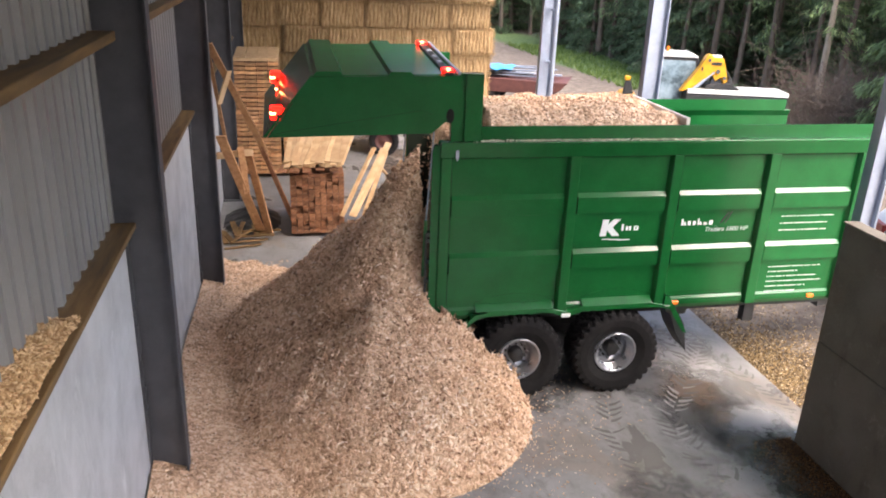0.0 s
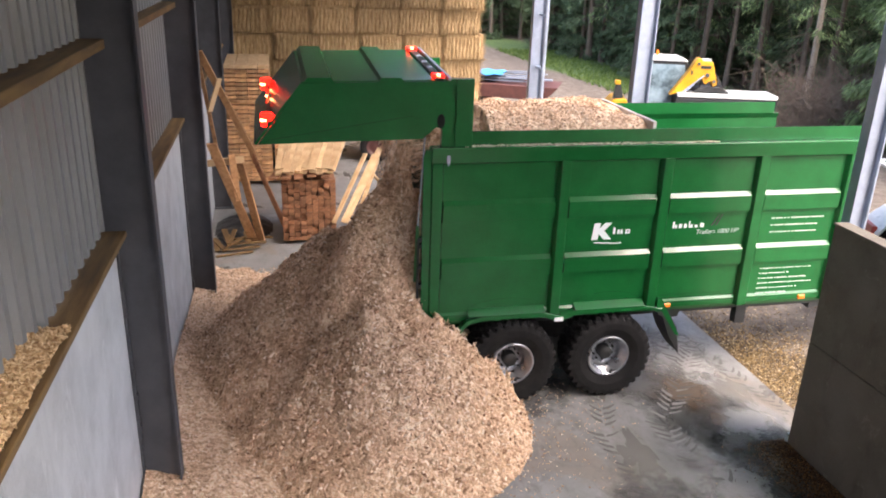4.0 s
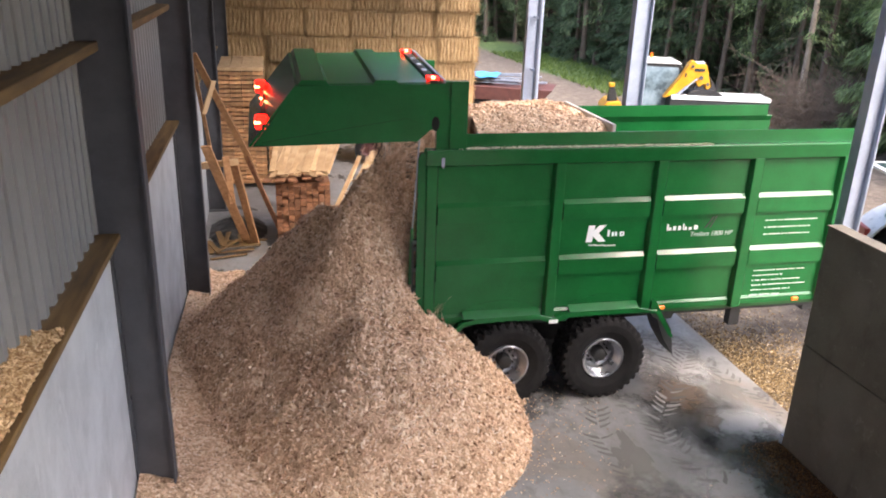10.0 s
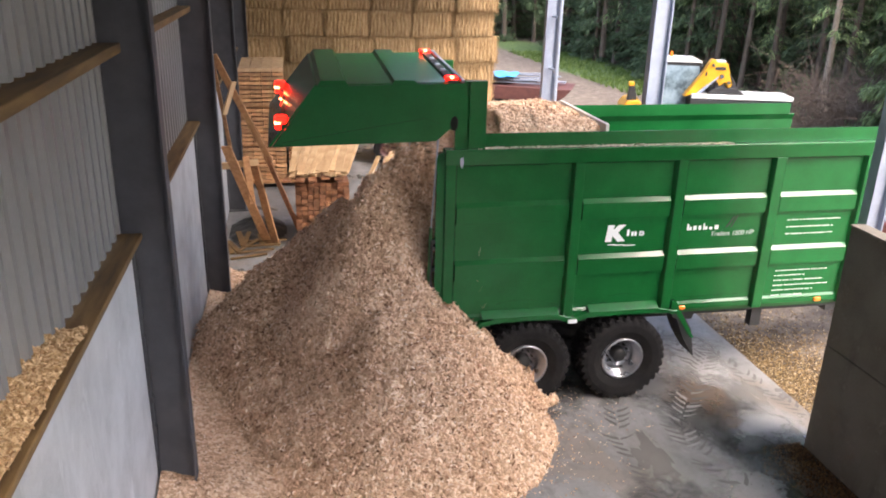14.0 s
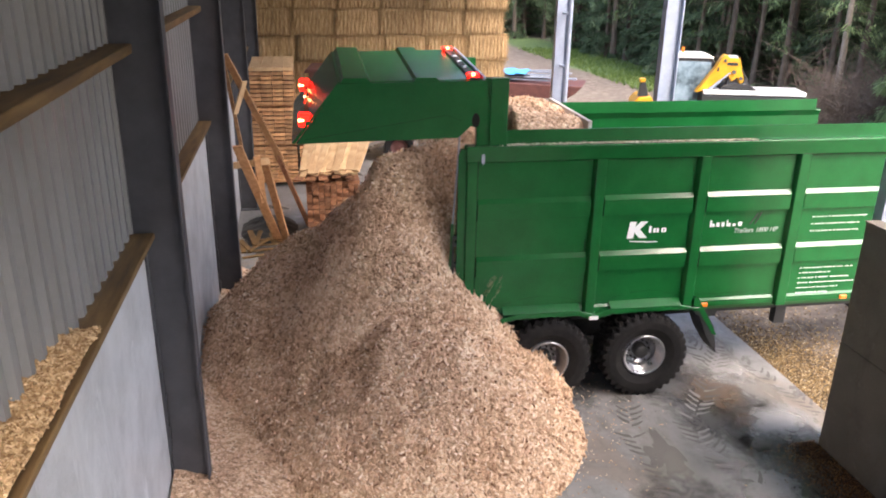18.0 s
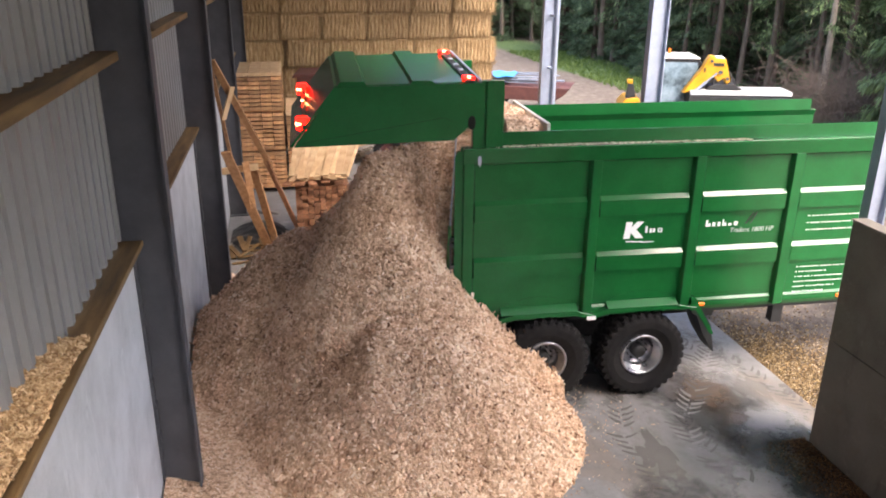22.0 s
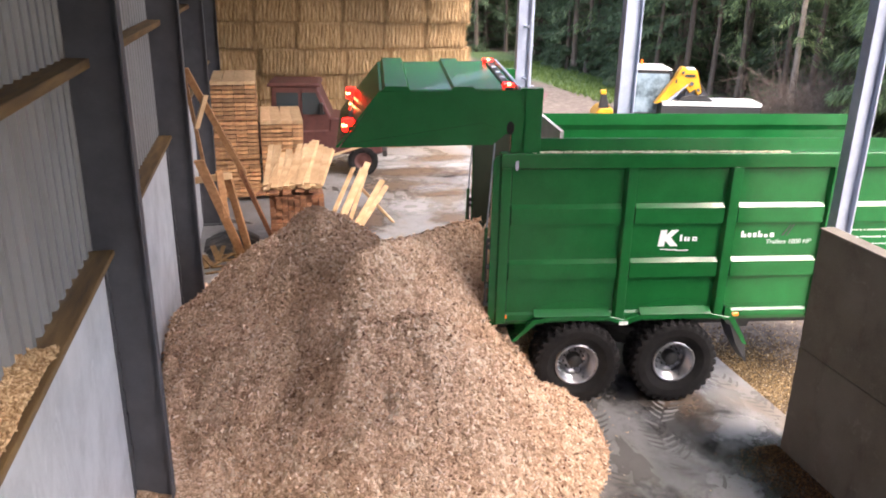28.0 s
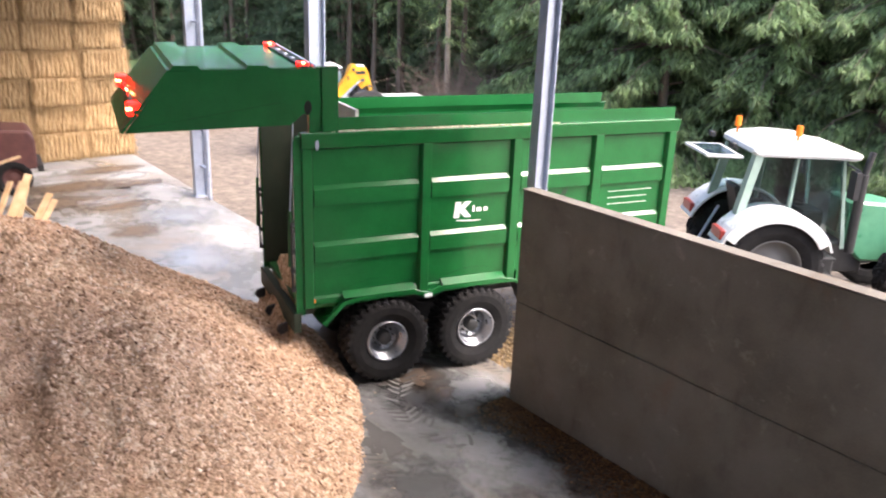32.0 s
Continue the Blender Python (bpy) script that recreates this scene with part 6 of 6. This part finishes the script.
def build_telehandler():
    t = thing("telehandler", pose(8.9, 29.6, -0.05, 0, 0, -6), "yellow telescopic handler with white cab parked on the yard", "telehandler")
    boxpart("chassis", (-2.3, 2.0, -0.8, 0.8, 0.55, 1.1), BLACK, t, bevel=0.05)
    for x in (-1.5, 1.4):
        for y in (-0.85, 0.85):
            agri_wheel(t, x, y, 0.6, 0.42, 14, YELLOW)
    bm = bmesh.new()
    prism(bm, [(-2.6, 0.8), (-2.6, 1.55), (-2.4, 1.8), (-1.95, 1.85), (-1.75, 1.5), (-1.6, 0.9)], 1, -0.75, 0.75)
    part("rear_cover", bm, YELLOW, t, "yellow engine cover", 0.04)
    bm = bmesh.new()
    prism(bm, [(-2.42, 1.82), (-2.36, 2.35), (-2.2, 2.45), (-2.05, 1.86)], 1, -0.7, -0.45)
    part("mirror_arm", bm, BLACK, t, "black mirror and grille post", 0.02)
    boxpart("work_lamp", (-2.4, -2.2, -0.73, -0.5, 2.35, 2.5), YELLOW, t, "yellow lamp housing", 0.02)
    bm = bmesh.new()
    prism(bm, [(-1.65, 1.1), (-1.65, 3.3), (-1.5, 3.42), (-0.1, 3.42), (0.15, 3.2), (0.45, 1.9), (0.3, 1.1)], 1, -0.85, 0.05)
    part("cab_frame", bm, BLACK, t, "black cab frame", 0.03)
    bm = bmesh.new()
    prism(bm, [(-1.72, 3.34), (-1.5, 3.44), (-0.15, 3.44), (0.08, 3.34), (0.08, 3.29), (-1.72, 3.29)], 1, -0.9, 0.1)
    part("cab_roof", bm, WHITE_PAINT, t, "white cab roof", 0.02)
    bm = bmesh.new()
    prism(bm, [(-1.5, 1.75), (-1.5, 3.18), (0.0, 3.18), (0.3, 1.75)], 1, -0.87, -0.852)
    # pale blue mottling in the base colour stands for reflected sky
    part("cab_glass", bm, material("reflecting cab glass", [(0.3, (0.09, 0.13, 0.15)), (0.5, (0.26, 0.36, 0.41)), (0.75, (0.42, 0.54, 0.6))], scale=1.8, rough=0.08, bump=0.0, metal=0.3), t, "blue-grey cab glass, sky reflection put into its colour")
    bm = bmesh.new()
    prism(bm, [(-0.5, 2.15), (0.1, 3.05), (0.24, 3.36), (0.34, 3.48), (0.46, 3.48), (0.5, 3.4), (0.86, 3.38), (0.96, 3.1), (1.1, 2.6), (0.98, 2.5), (0.86, 2.72), (0.68, 2.58), (0.52, 2.8), (0.26, 2.5), (-0.2, 2.24)], 1, -1.4, -0.98)
    boom = part("boom", bm, YELLOW, t, "yellow telescopic boom", 0.02)
    for x0, x1, z0, z1 in ((0.46, 0.82, 3.14, 3.24), (0.14, 0.2, 2.92, 3.06)):
        boxpart("boom_slot", (x0, x1, -1.42, -1.402, z0, z1), BLACK, boom, "dark slot in the boom")
    boxpart("boom_head_plate", (0.51, 0.8, -1.38, -1.0, 3.4, 3.46), WHITE_PAINT, boom, "pale head plate", 0.015)
    bm = bmesh.new()
    tube(bm, (-0.1, -1.45, 2.24), (0.28, -1.45, 2.6), 0.05, n=10)
    tube(bm, (0.28, -1.45, 2.6), (0.6, -1.45, 2.9), 0.03, n=8)
    part("lift_ram", bm, STEEL, boom, "steel lift ram")
    for x, z, r in ((0.72, 2.92, 0.07), (0.98, 2.7, 0.06), (0.38, 3.3, 0.05)):
        bm = bmesh.new()
        tube(bm, (x, -1.46, z), (x, -0.94, z), r, n=14)
        part("pivot_pin", bm, STEEL_DARK, boom)
    bm = bmesh.new()
    prism(bm, [(0.52, 2.4), (0.6, 2.76), (0.74, 2.8), (1.0, 2.4)], 1, -1.3, -1.1)
    prism(bm, [(1.06, 2.4), (1.16, 2.72), (1.24, 2.7), (1.3, 2.4)], 1, -1.32, -1.2)
    part("tilt_link", bm, STEEL_DARK, boom, "dark tilt linkage")
    bm = bmesh.new()
    prism(bm, [(0.3, 2.3), (0.42, 2.44), (0.8, 2.52), (1.25, 2.52), (1.4, 2.44), (1.6, 2.3)], 1, -1.38, -0.86)
    part("carriage", bm, BLACK, t, "black tool carriage", 0.03)
    bm = bmesh.new()
    tube(bm, (-0.95, -0.4, 3.44), (-0.95, -0.4, 3.62), 0.05, n=10)
    part("beacon", bm, ORANGE, t, "orange beacon")
    bm = bmesh.new()
    for y in (-1.38, -1.12):
        tube(bm, (0.94, y, 3.05), (1.12, y, 2.82), 0.02)
        tube(bm, (1.12, y, 2.82), (1.36, y, 2.4), 0.02)
    part("hoses", bm, BLACK, t)
    b = thing("grain_bucket", pose(10.25, 28.6, -0.05, 0, 0, -3), "wide pale steel bucket with a dark inside", "bucket")
    bm = bmesh.new()
    prism(bm, [(-0.55, 0.05), (-0.6, 2.05), (-0.5, 2.25), (0.6, 2.23), (0.6, 2.13), (-0.4, 2.1), (-0.45, 0.2), (0.7, 0.12), (0.7, 0.05)], 0, -1.75, 1.8)
    part("shell", bm, BLACK, b, "dark bucket shell")
    boxpart("lip", (-1.75, 1.8, -0.66, 0.55, 2.13, 2.28), WHITE_PAINT, b, "pale top edge", 0.02)
    for x in (-1.76, 1.77):
        bm = bmesh.new()
        prism(bm, [(-0.6, 0.05), (-0.62, 2.2), (0.55, 2.2), (0.7, 0.05)], 0, x, x + 0.03)
        part("side_plate", bm, BLACK, b)


build_telehandler()


def build_truck():
    """An old maroon four-wheel-drive pickup, bonnet to the right."""
    t = thing("pickup_truck", BM @ pose(1.8, 26.4, 0, 0, 0, -8), "old dusty maroon pickup truck parked by the straw stack", "truck")
    for x in (-1.3, 1.45):
        for y in (-0.75, 0.75):
            agri_wheel(t, x, y, 0.5, 0.3, 14, MAROON)
    bm = bmesh.new()
    prism(bm, [(-2.2, 0.7), (-2.2, 1.5), (0.35, 1.55), (0.4, 1.95), (1.95, 1.85), (2.1, 1.6), (2.1, 0.75)], 1, -0.85, 0.85)
    part("body", bm, MAROON, t, "", 0.05)
    bm = bmesh.new()
    prism(bm, [(-1.5, 1.5), (-1.45, 2.95), (0.0, 2.95), (0.45, 1.9), (0.45, 1.5)], 1, -0.8, 0.8)
    part("cab", bm, MAROON, t, "", 0.04)
    for poly in ([(-1.3, 2.05), (-1.3, 2.75), (-0.6, 2.75), (-0.6, 2.05)], [(-0.48, 2.05), (-0.48, 2.75), (-0.05, 2.75), (0.26, 2.05)]):
        bm = bmesh.new()
        prism(bm, poly, 1, -0.815, 0.815)
        part("side_window", bm, DARK_GLASS, t, "dark side window")
    bm = bmesh.new()
    prism(bm, [(-1.6, 2.93), (-1.55, 3.05), (0.05, 3.05), (0.12, 2.93)], 1, -0.86, 0.86)
    part("roof", bm, MAROON, t, "", 0.03)
    boxpart("bumper", (2.1, 2.25, -0.85, 0.85, 0.65, 0.85), BLACK, t, bevel=0.02)
    boxpart("mirror", (0.1, 0.2, -1.05, -0.85, 2.1, 2.45), BLACK, t, bevel=0.02)


build_truck()


def build_flatbed():
    t = thing("flatbed_trailer", pose(3.0, 37.0, -0.05, 0, 0, -14), "rusty flatbed trailer loaded with scrap metal and blue sheeting", "trailer")
    bm = bmesh.new()
    prism(bm, [(-3.5, 0.75), (-3.5, 1.2), (2.6, 1.2), (2.3, 0.85), (1.9, 0.6), (-3.0, 0.6)], 1, -1.1, 1.1)
    part("deck", bm, MAROON, t, "rusty brown deck", 0.02)
    for x in (-2.0, -0.9):
        for y in (-0.9, 0.9):
            agri_wheel(t, x, y, 0.42, 0.28, 12, BLACK)
    rng = random.Random(4)
    for i in range(22):
        a = rng.uniform(-0.12, 0.12)
        x, y, z = rng.uniform(-3.0, -0.5), rng.uniform(-0.9, 0.9), 1.24 + 0.05 * (i // 4) + rng.uniform(0, 0.05)
        ln = rng.uniform(1.5, 3.2)
        bm = bmesh.new()
        beam(bm, (x, y, z), (x + ln * math.cos(a), y + ln * math.sin(a), z - rng.uniform(-0.1, 0.05)), rng.uniform(0.06, 0.2), 0.05)
        ob = part("scrap_bar", bm, (STEEL, STEEL, BLACK, WHITE_PAINT)[i % 4], m=t.matrix_basis)
        tagged(ob, "grey scrap metal bar lying on the flatbed", "scrap metal", "scrap on the flatbed")
    bm = bmesh.new()
    bmesh.ops.create_grid(bm, x_segments=10, y_segments=8, size=0.5)
    for v in bm.verts:
        v.co = Vector((v.co.x * 1.7 - 0.9, v.co.y * 1.5 - 0.2, 1.62 + 0.12 * noise.noise((v.co.x * 4, v.co.y * 4, 0))))
    ob = part("blue_sheet", bm, plain("blue sheeting", (0.05, 0.28, 0.6), 0.45), m=t.matrix_basis)
    ob.modifiers.new("thick", "SOLIDIFY").thickness = 0.02
    tagged(ob, "crumpled bright blue plastic sheet on the flatbed", "plastic sheet")


build_flatbed()
boxed_cone = bmesh.new()
lathe(boxed_cone, [(0.0, 0.75), (0.04, 0.74), (0.16, 0.05), (0.22, 0.05), (0.22, 0.0)], 20, "z")
tagged(part("traffic_cone", boxed_cone, plain("orange plastic", (0.75, 0.12, 0.03), 0.5), m=pose(14.2, 33.0, -0.05)), "small orange plastic cone by the brush", "cone")


# ---- trees ----
def sprays(bm, centre, d, rng, size, n, droop=0.4):
    """A drooping fan of needle twigs."""
    side = d.cross(Vector((0, 0, 1)))
    side = Vector((1, 0, 0)) if side.length < 1e-3 else side.normalized()
    for _ in range(n):
        a = (d * rng.uniform(0.2, 1.0) + side * rng.gauss(0, 0.75) + Vector((0, 0, rng.gauss(-droop, 0.3)))).normalized() * size * rng.uniform(0.5, 1.15)
        w = a.cross(Vector((rng.gauss(0, 0.3), rng.gauss(0, 0.3), 1))).normalized() * size * rng.uniform(0.05, 0.1)
        p = centre + Vector((rng.gauss(0, 0.1), rng.gauss(0, 0.1), rng.gauss(0, 0.06)))
        v = [bm.verts.new(q) for q in (p, p + a * 0.45 + w, p + a, p + a * 0.5 - w)]
        bm.faces.new(v)


def stem(bm, height, radius, bend, seed):
    """A tapered, slightly crooked trunk with a flared foot, in one piece."""
    rings = []
    for i in range(15):
        k = i / 14
        r = radius * (1 - 0.88 * k) * (1.35 if i == 0 else 1)
        c = (bend * math.sin(k * 9 + seed), bend * math.cos(k * 7 + seed))
        rings.append([bm.verts.new((c[0] + r * (1 + 0.08 * math.sin(j * 2.1 + i)) * math.cos(j * math.pi / 5), c[1] + r * math.sin(j * math.pi / 5), height * k)) for j in range(10)])
    for a, b in zip(rings, rings[1:]):
        for j in range(10):
            bm.faces.new((a[j], a[(j + 1) % 10], b[(j + 1) % 10], b[j]))


def spruce(seed, height, low, spread, size, fans, mat, droop=0.4):
    """Trunk and whorled, drooping limbs with needle fans; returns the meshes of trunk, limbs and crown."""
    rng = random.Random(seed)
    tb, lb, cb = bmesh.new(), bmesh.new(), bmesh.new()
    stem(tb, height, 0.2, 0.05, seed)
    z = low
    while z < height - 0.5:
        k = (z - low) / (height - low)
        reach = spread * (1 - k) ** 0.8 * rng.uniform(0.75, 1.15)
        for j in range(rng.randint(4, 6)):
            a = rng.uniform(0, 2 * math.pi)
            r = reach * rng.uniform(0.6, 1.1)
            if r < 0.3:
                continue
            d = Vector((math.cos(a), math.sin(a), 0))
            pts = [Vector((0, 0, z)) + d * (r * f) + Vector((0, 0, 0.12 * r * math.sin(f * 3) - 0.32 * r * f * f)) for f in (0, 0.35, 0.7, 1.0)]
            for p, q, w in zip(pts, pts[1:], (0.035, 0.025, 0.015)):
                tube(lb, p, q, w, w * 0.7, 5, False)
            for i in range(max(3, int(fans * r / spread * 1.3))):
                f = rng.uniform(0.28, 1.05)
                c = pts[0].lerp(pts[3], f) + Vector((0, 0, 0.1 * r * math.sin(f * 3) * (1 - f)))
                sprays(cb, c + Vector((rng.gauss(0, 0.16), rng.gauss(0, 0.16), rng.gauss(-0.05, 0.1))), d, rng, size, 15, droop)
        z += rng.uniform(0.3, 0.5)
    return mesh_of("trunk", tb, BARK, smooth=True), mesh_of("branchwork", lb, TWIGS), mesh_of("crown", cb, mat)


def bare_pine(seed, height, bark, mat):
    """A tall straight stem with dead side twigs and a thin crown high up."""
    rng = random.Random(seed)
    tb, lb, cb = bmesh.new(), bmesh.new(), bmesh.new()
    stem(tb, height, 0.17, 0.05, seed)
    for _ in range(34):
        z, a, r = rng.uniform(0.8, height * 0.7), rng.uniform(0, 6.28), rng.uniform(0.4, 1.6)
        d = Vector((math.cos(a), math.sin(a), rng.uniform(-0.35, 0.1)))
        m = Vector((0, 0, z)) + d * r * 0.5
        tube(lb, (0, 0, z), m, 0.022, 0.014, 4, False)
        for _ in range(2):
            e = d + Vector((rng.gauss(0, 0.4), rng.gauss(0, 0.4), rng.gauss(-0.1, 0.3)))
            tube(lb, m, m + e * r * 0.5, 0.012, 0.005, 3, False)
    for _ in range(110):
        z, a, reach = rng.uniform(2.6, height), rng.uniform(0, 6.28), rng.uniform(0.8, 2.2)
        if z < 5.5 and rng.random() < 0.6:
            continue
        for f in (0.4, 0.6, 0.8, 1.0):
            r = reach * f
            sprays(cb, Vector((math.cos(a) * r, math.sin(a) * r, z - 0.3 * r * f)), Vector((math.cos(a), math.sin(a), -0.3)), rng, 0.42, 9)
    return mesh_of("trunk", tb, bark, smooth=True), mesh_of("twig_tangle", lb, TWIGS), mesh_of("crown", cb, mat)


def plant_tree(meshes, x, y, turn, scale, label, group):
    ob = thing("conifer", pose(x, y, -0.12, 0, 0, turn) @ Matrix.Scale(scale, 4), label, "tree", group)
    for me in meshes:
        piece = shared(me.name.split(".")[0], me, ob, Matrix())
        if not me.name.startswith("trunk"):
            piece["kind"] = "stuff"
    return ob


def off_track(x, y, rng):
    """Keeps a stem clear of the track and its verge."""
    if y < 70 and x + 0.27 * y < 25.6:
        x = 25.6 - 0.27 * y + rng.uniform(0, 4.0)
    return x, y


def build_woods():
    rng = random.Random(21)
    near = [spruce(k, 13.0, 0.9, 3.8, 0.46, 42, NEEDLES, 1.0) for k in (1, 2, 3)]
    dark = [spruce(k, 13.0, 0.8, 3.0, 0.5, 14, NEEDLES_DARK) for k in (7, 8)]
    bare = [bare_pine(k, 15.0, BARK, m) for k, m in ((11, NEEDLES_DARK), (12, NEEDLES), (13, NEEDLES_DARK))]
    pale = bare_pine(15, 15.0, BARK_PALE, NEEDLES)
    # front row of leafy spruces at the far side of the yard
    for i, (az, dist) in enumerate(((33, 35), (36.5, 33), (40, 31), (43.5, 33), (47, 30), (50.5, 32), (54, 29), (58, 31), (63, 29), (69, 30), (76, 32), (31, 40), (38, 39), (45, 38), (52, 37), (59, 37))):
        a = radians(az)
        plant_tree(near[i % 3], dist * math.sin(a), dist * math.cos(a), rng.uniform(0, 360), rng.uniform(0.92, 1.12), "dense green spruce with drooping branches at the yard edge", "spruces at the yard edge")
    # pale trunk that stands clear
    plant_tree(pale, 17.35, 37.2, 40, 1.0, "slender pale trunk standing before the wood", "trees of the wood")
    # tall stems with dark wood behind
    k = 0
    for row, (d0, n) in enumerate(((46, 13), (51, 15), (57, 16), (64, 16))):
        for i in range(n):
            az = radians(2 + 34 * (i + rng.uniform(0.1, 0.9)) / n)
            d = d0 + rng.uniform(-2, 2) - (5 * max(0, math.degrees(az) - 16) / 20)
            x, y = off_track(d * math.sin(az), d * math.cos(az), rng)
            plant_tree(bare[k % 3], x, y, rng.uniform(0, 360), rng.uniform(0.85, 1.3), "tall brown conifer stem with dead lower twigs", "trees of the wood")
            k += 1
    for i in range(46):
        az = radians(2 + 34 * (i * 7 % 46 + rng.random()) / 46)
        d = rng.uniform(47, 66) - 4 * max(0, math.degrees(az) - 18) / 15
        x, y = off_track(d * math.sin(az), d * math.cos(az), rng)
        plant_tree(dark[i % 2], x, y, rng.uniform(0, 360), rng.uniform(0.45, 1.0), "dark understorey conifer among the stems", "trees of the wood")
    # brush of dead branches beside the pale trunk
    bm = bmesh.new()
    for _ in range(800):
        az, d = radians(rng.uniform(23.6, 31.5)), rng.uniform(36, 42)
        p = Vector((d * math.sin(az), d * math.cos(az), -0.1))
        e = Vector((rng.gauss(0, 0.5), rng.gauss(0, 0.5), rng.uniform(0.4, 1.2)))
        h = rng.uniform(0.8, 4.2)
        q = p + e * h * 0.5
        tube(bm, p, q, 0.016, 0.011, 4, False)
        for _ in range(3):
            tube(bm, q, q + Vector((rng.gauss(0, 0.6), rng.gauss(0, 0.6), rng.gauss(0.1, 0.5))) * h * 0.5, 0.01, 0.004, 3, False)
    tagged(part("brush", bm, TWIGS), "tangle of bare brown branches at the wood's edge", "brush", kind="stuff")
    # grass tufts on the verge beside the track
    bm = bmesh.new()
    for _ in range(2600):
        y = rng.uniform(42, 62)
        x = 23.4 - 0.27 * y + rng.uniform(-2.6, 2.4)
        p = Vector((x, y, -0.1))
        for _ in range(3):
            a = Vector((rng.gauss(0, 0.12), rng.gauss(0, 0.12), rng.uniform(0.12, 0.34)))
            w = Vector((rng.uniform(0.01, 0.03), rng.uniform(-0.02, 0.02), 0))
            bm.faces.new([bm.verts.new(q) for q in (p - w, p + w, p + a)])
    tagged(part("verge_grass", bm, island_material("verge grass", [(0.0, (0.05, 0.085, 0.02)), (0.6, (0.12, 0.19, 0.045)), (1.0, (0.24, 0.3, 0.1))], 0.8, 0.3)), "rough green grass tufts on the verge", "grass", kind="stuff")
    # undergrowth and far wood
    bm = bmesh.new()
    for _ in range(900):
        az, d = radians(rng.uniform(14, 75)), rng.uniform(30, 46)
        if math.degrees(az) < 32 and d < 40:
            d += 8
        p = Vector((d * math.sin(az), d * math.cos(az), rng.uniform(0, 0.7)))
        sprays(bm, p, Vector((rng.gauss(0, 1), rng.gauss(0, 1), 0.8)).normalized(), rng, 0.45, 5)
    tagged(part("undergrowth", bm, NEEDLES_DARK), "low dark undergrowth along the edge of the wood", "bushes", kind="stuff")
    bm = bmesh.new()
    for i in range(14):
        az, d = radians(-3 + 14 * (i + rng.random()) / 14), rng.uniform(73, 82)
        plant_tree(dark[i % 2], d * math.sin(az), d * math.cos(az), rng.uniform(0, 360), rng.uniform(1.0, 1.4), "dark understorey conifer among the stems", "trees of the wood")
    for i in range(9):
        az, d = radians(-1 + 10 * (i + rng.random()) / 9), rng.uniform(70.5, 74)
        plant_tree(bare[i % 3], d * math.sin(az), d * math.cos(az), rng.uniform(0, 360), rng.uniform(0.9, 1.3), "tall brown conifer stem with dead lower twigs", "trees of the wood")
    bm = bmesh.new()
    for _ in range(40000):
        az, d = radians(rng.uniform(-12, 95)), rng.uniform(76, 92)
        p = Vector((d * math.sin(az), d * math.cos(az), rng.uniform(-0.5, 18)))
        a = Vector((rng.gauss(0, 1), rng.gauss(0, 1), rng.gauss(-0.6, 0.6))).normalized() * rng.uniform(0.6, 1.3)
        w = a.cross(Vector((rng.gauss(0, 1), rng.gauss(0, 1), 1))).normalized() * rng.uniform(0.2, 0.4)
        v = [bm.verts.new(q) for q in (p, p + a * 0.5 + w, p + a, p + a * 0.5 - w)]
        bm.faces.new(v)
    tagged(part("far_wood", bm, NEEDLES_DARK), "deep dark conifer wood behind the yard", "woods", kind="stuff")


build_woods()


# ---- motions ----
def motions():
    walk(trailer, [(t, trailer_pose(t)) for t, *_ in TRAILER_PATH])
    x0, y0 = TRAILER_PATH[0][1:3]
    for w in trailer_wheels:
        base = w.matrix_basis.copy()
        sign = -1 if abs(base.to_euler().z) > 1 else 1
        rows = []
        for t, x, y, r in TRAILER_PATH:
            turn = math.degrees(math.hypot(x - x0, y - y0) / 0.62)
            rows.append((t, base @ pose(0, 0, 0, 0, sign * turn, 0)))
        walk(w, rows)
    walk(tractor, [(t, tractor_pose(t)) for t, *_ in TRAILER_PATH])
    for w, radius in tractor_wheels:
        base = w.matrix_basis.copy()
        walk(w, [(t, base @ pose(0, 0, 0, 0, math.degrees(math.hypot(x - x0, y - y0) / radius), 0)) for t, x, y, r in TRAILER_PATH])
    walk(push_plate, [(t, pose(s, 0, 0)) for t, s in PLATE])
    times = sorted({t for t, *_ in TRAILER_PATH} | {float(k) for k in range(33)})
    for i, ob in enumerate(load_slices):
        walk(ob, [(t, slice_pose(i, t)) for t in times])
    tail = [(0.0, 0.0, 0.0), (27.0, 0.0, 0.0), (28.5, -0.15, -0.25), (30.0, -0.3, -0.8), (31.0, -0.3, -1.2), (32.0, -0.3, -1.35)]
    walk(load_tail, [(t, trailer_pose(t) @ pose(float(np.interp(t, [p[0] for p in tail], [p[1] for p in tail])), 0,
                                                float(np.interp(t, [p[0] for p in tail], [p[2] for p in tail])))) for t in times])
    for k, ob in heap_stages.items():
        walk(ob, [(t, pose(0, 0, z)) for t, z in STAGE_KEYS[k]])
    for k, ob in heap_ridges.items():
        walk(ob, [(t, pose(0, 0, z)) for t, z in RIDGE_KEYS[k]])
    for ob, k in curtains:
        walk(ob, curtain_rows(k))
    for ob, start, aim, reach, spin in clumps:
        walk(ob, clump_rows(start, aim, reach, spin))


motions()
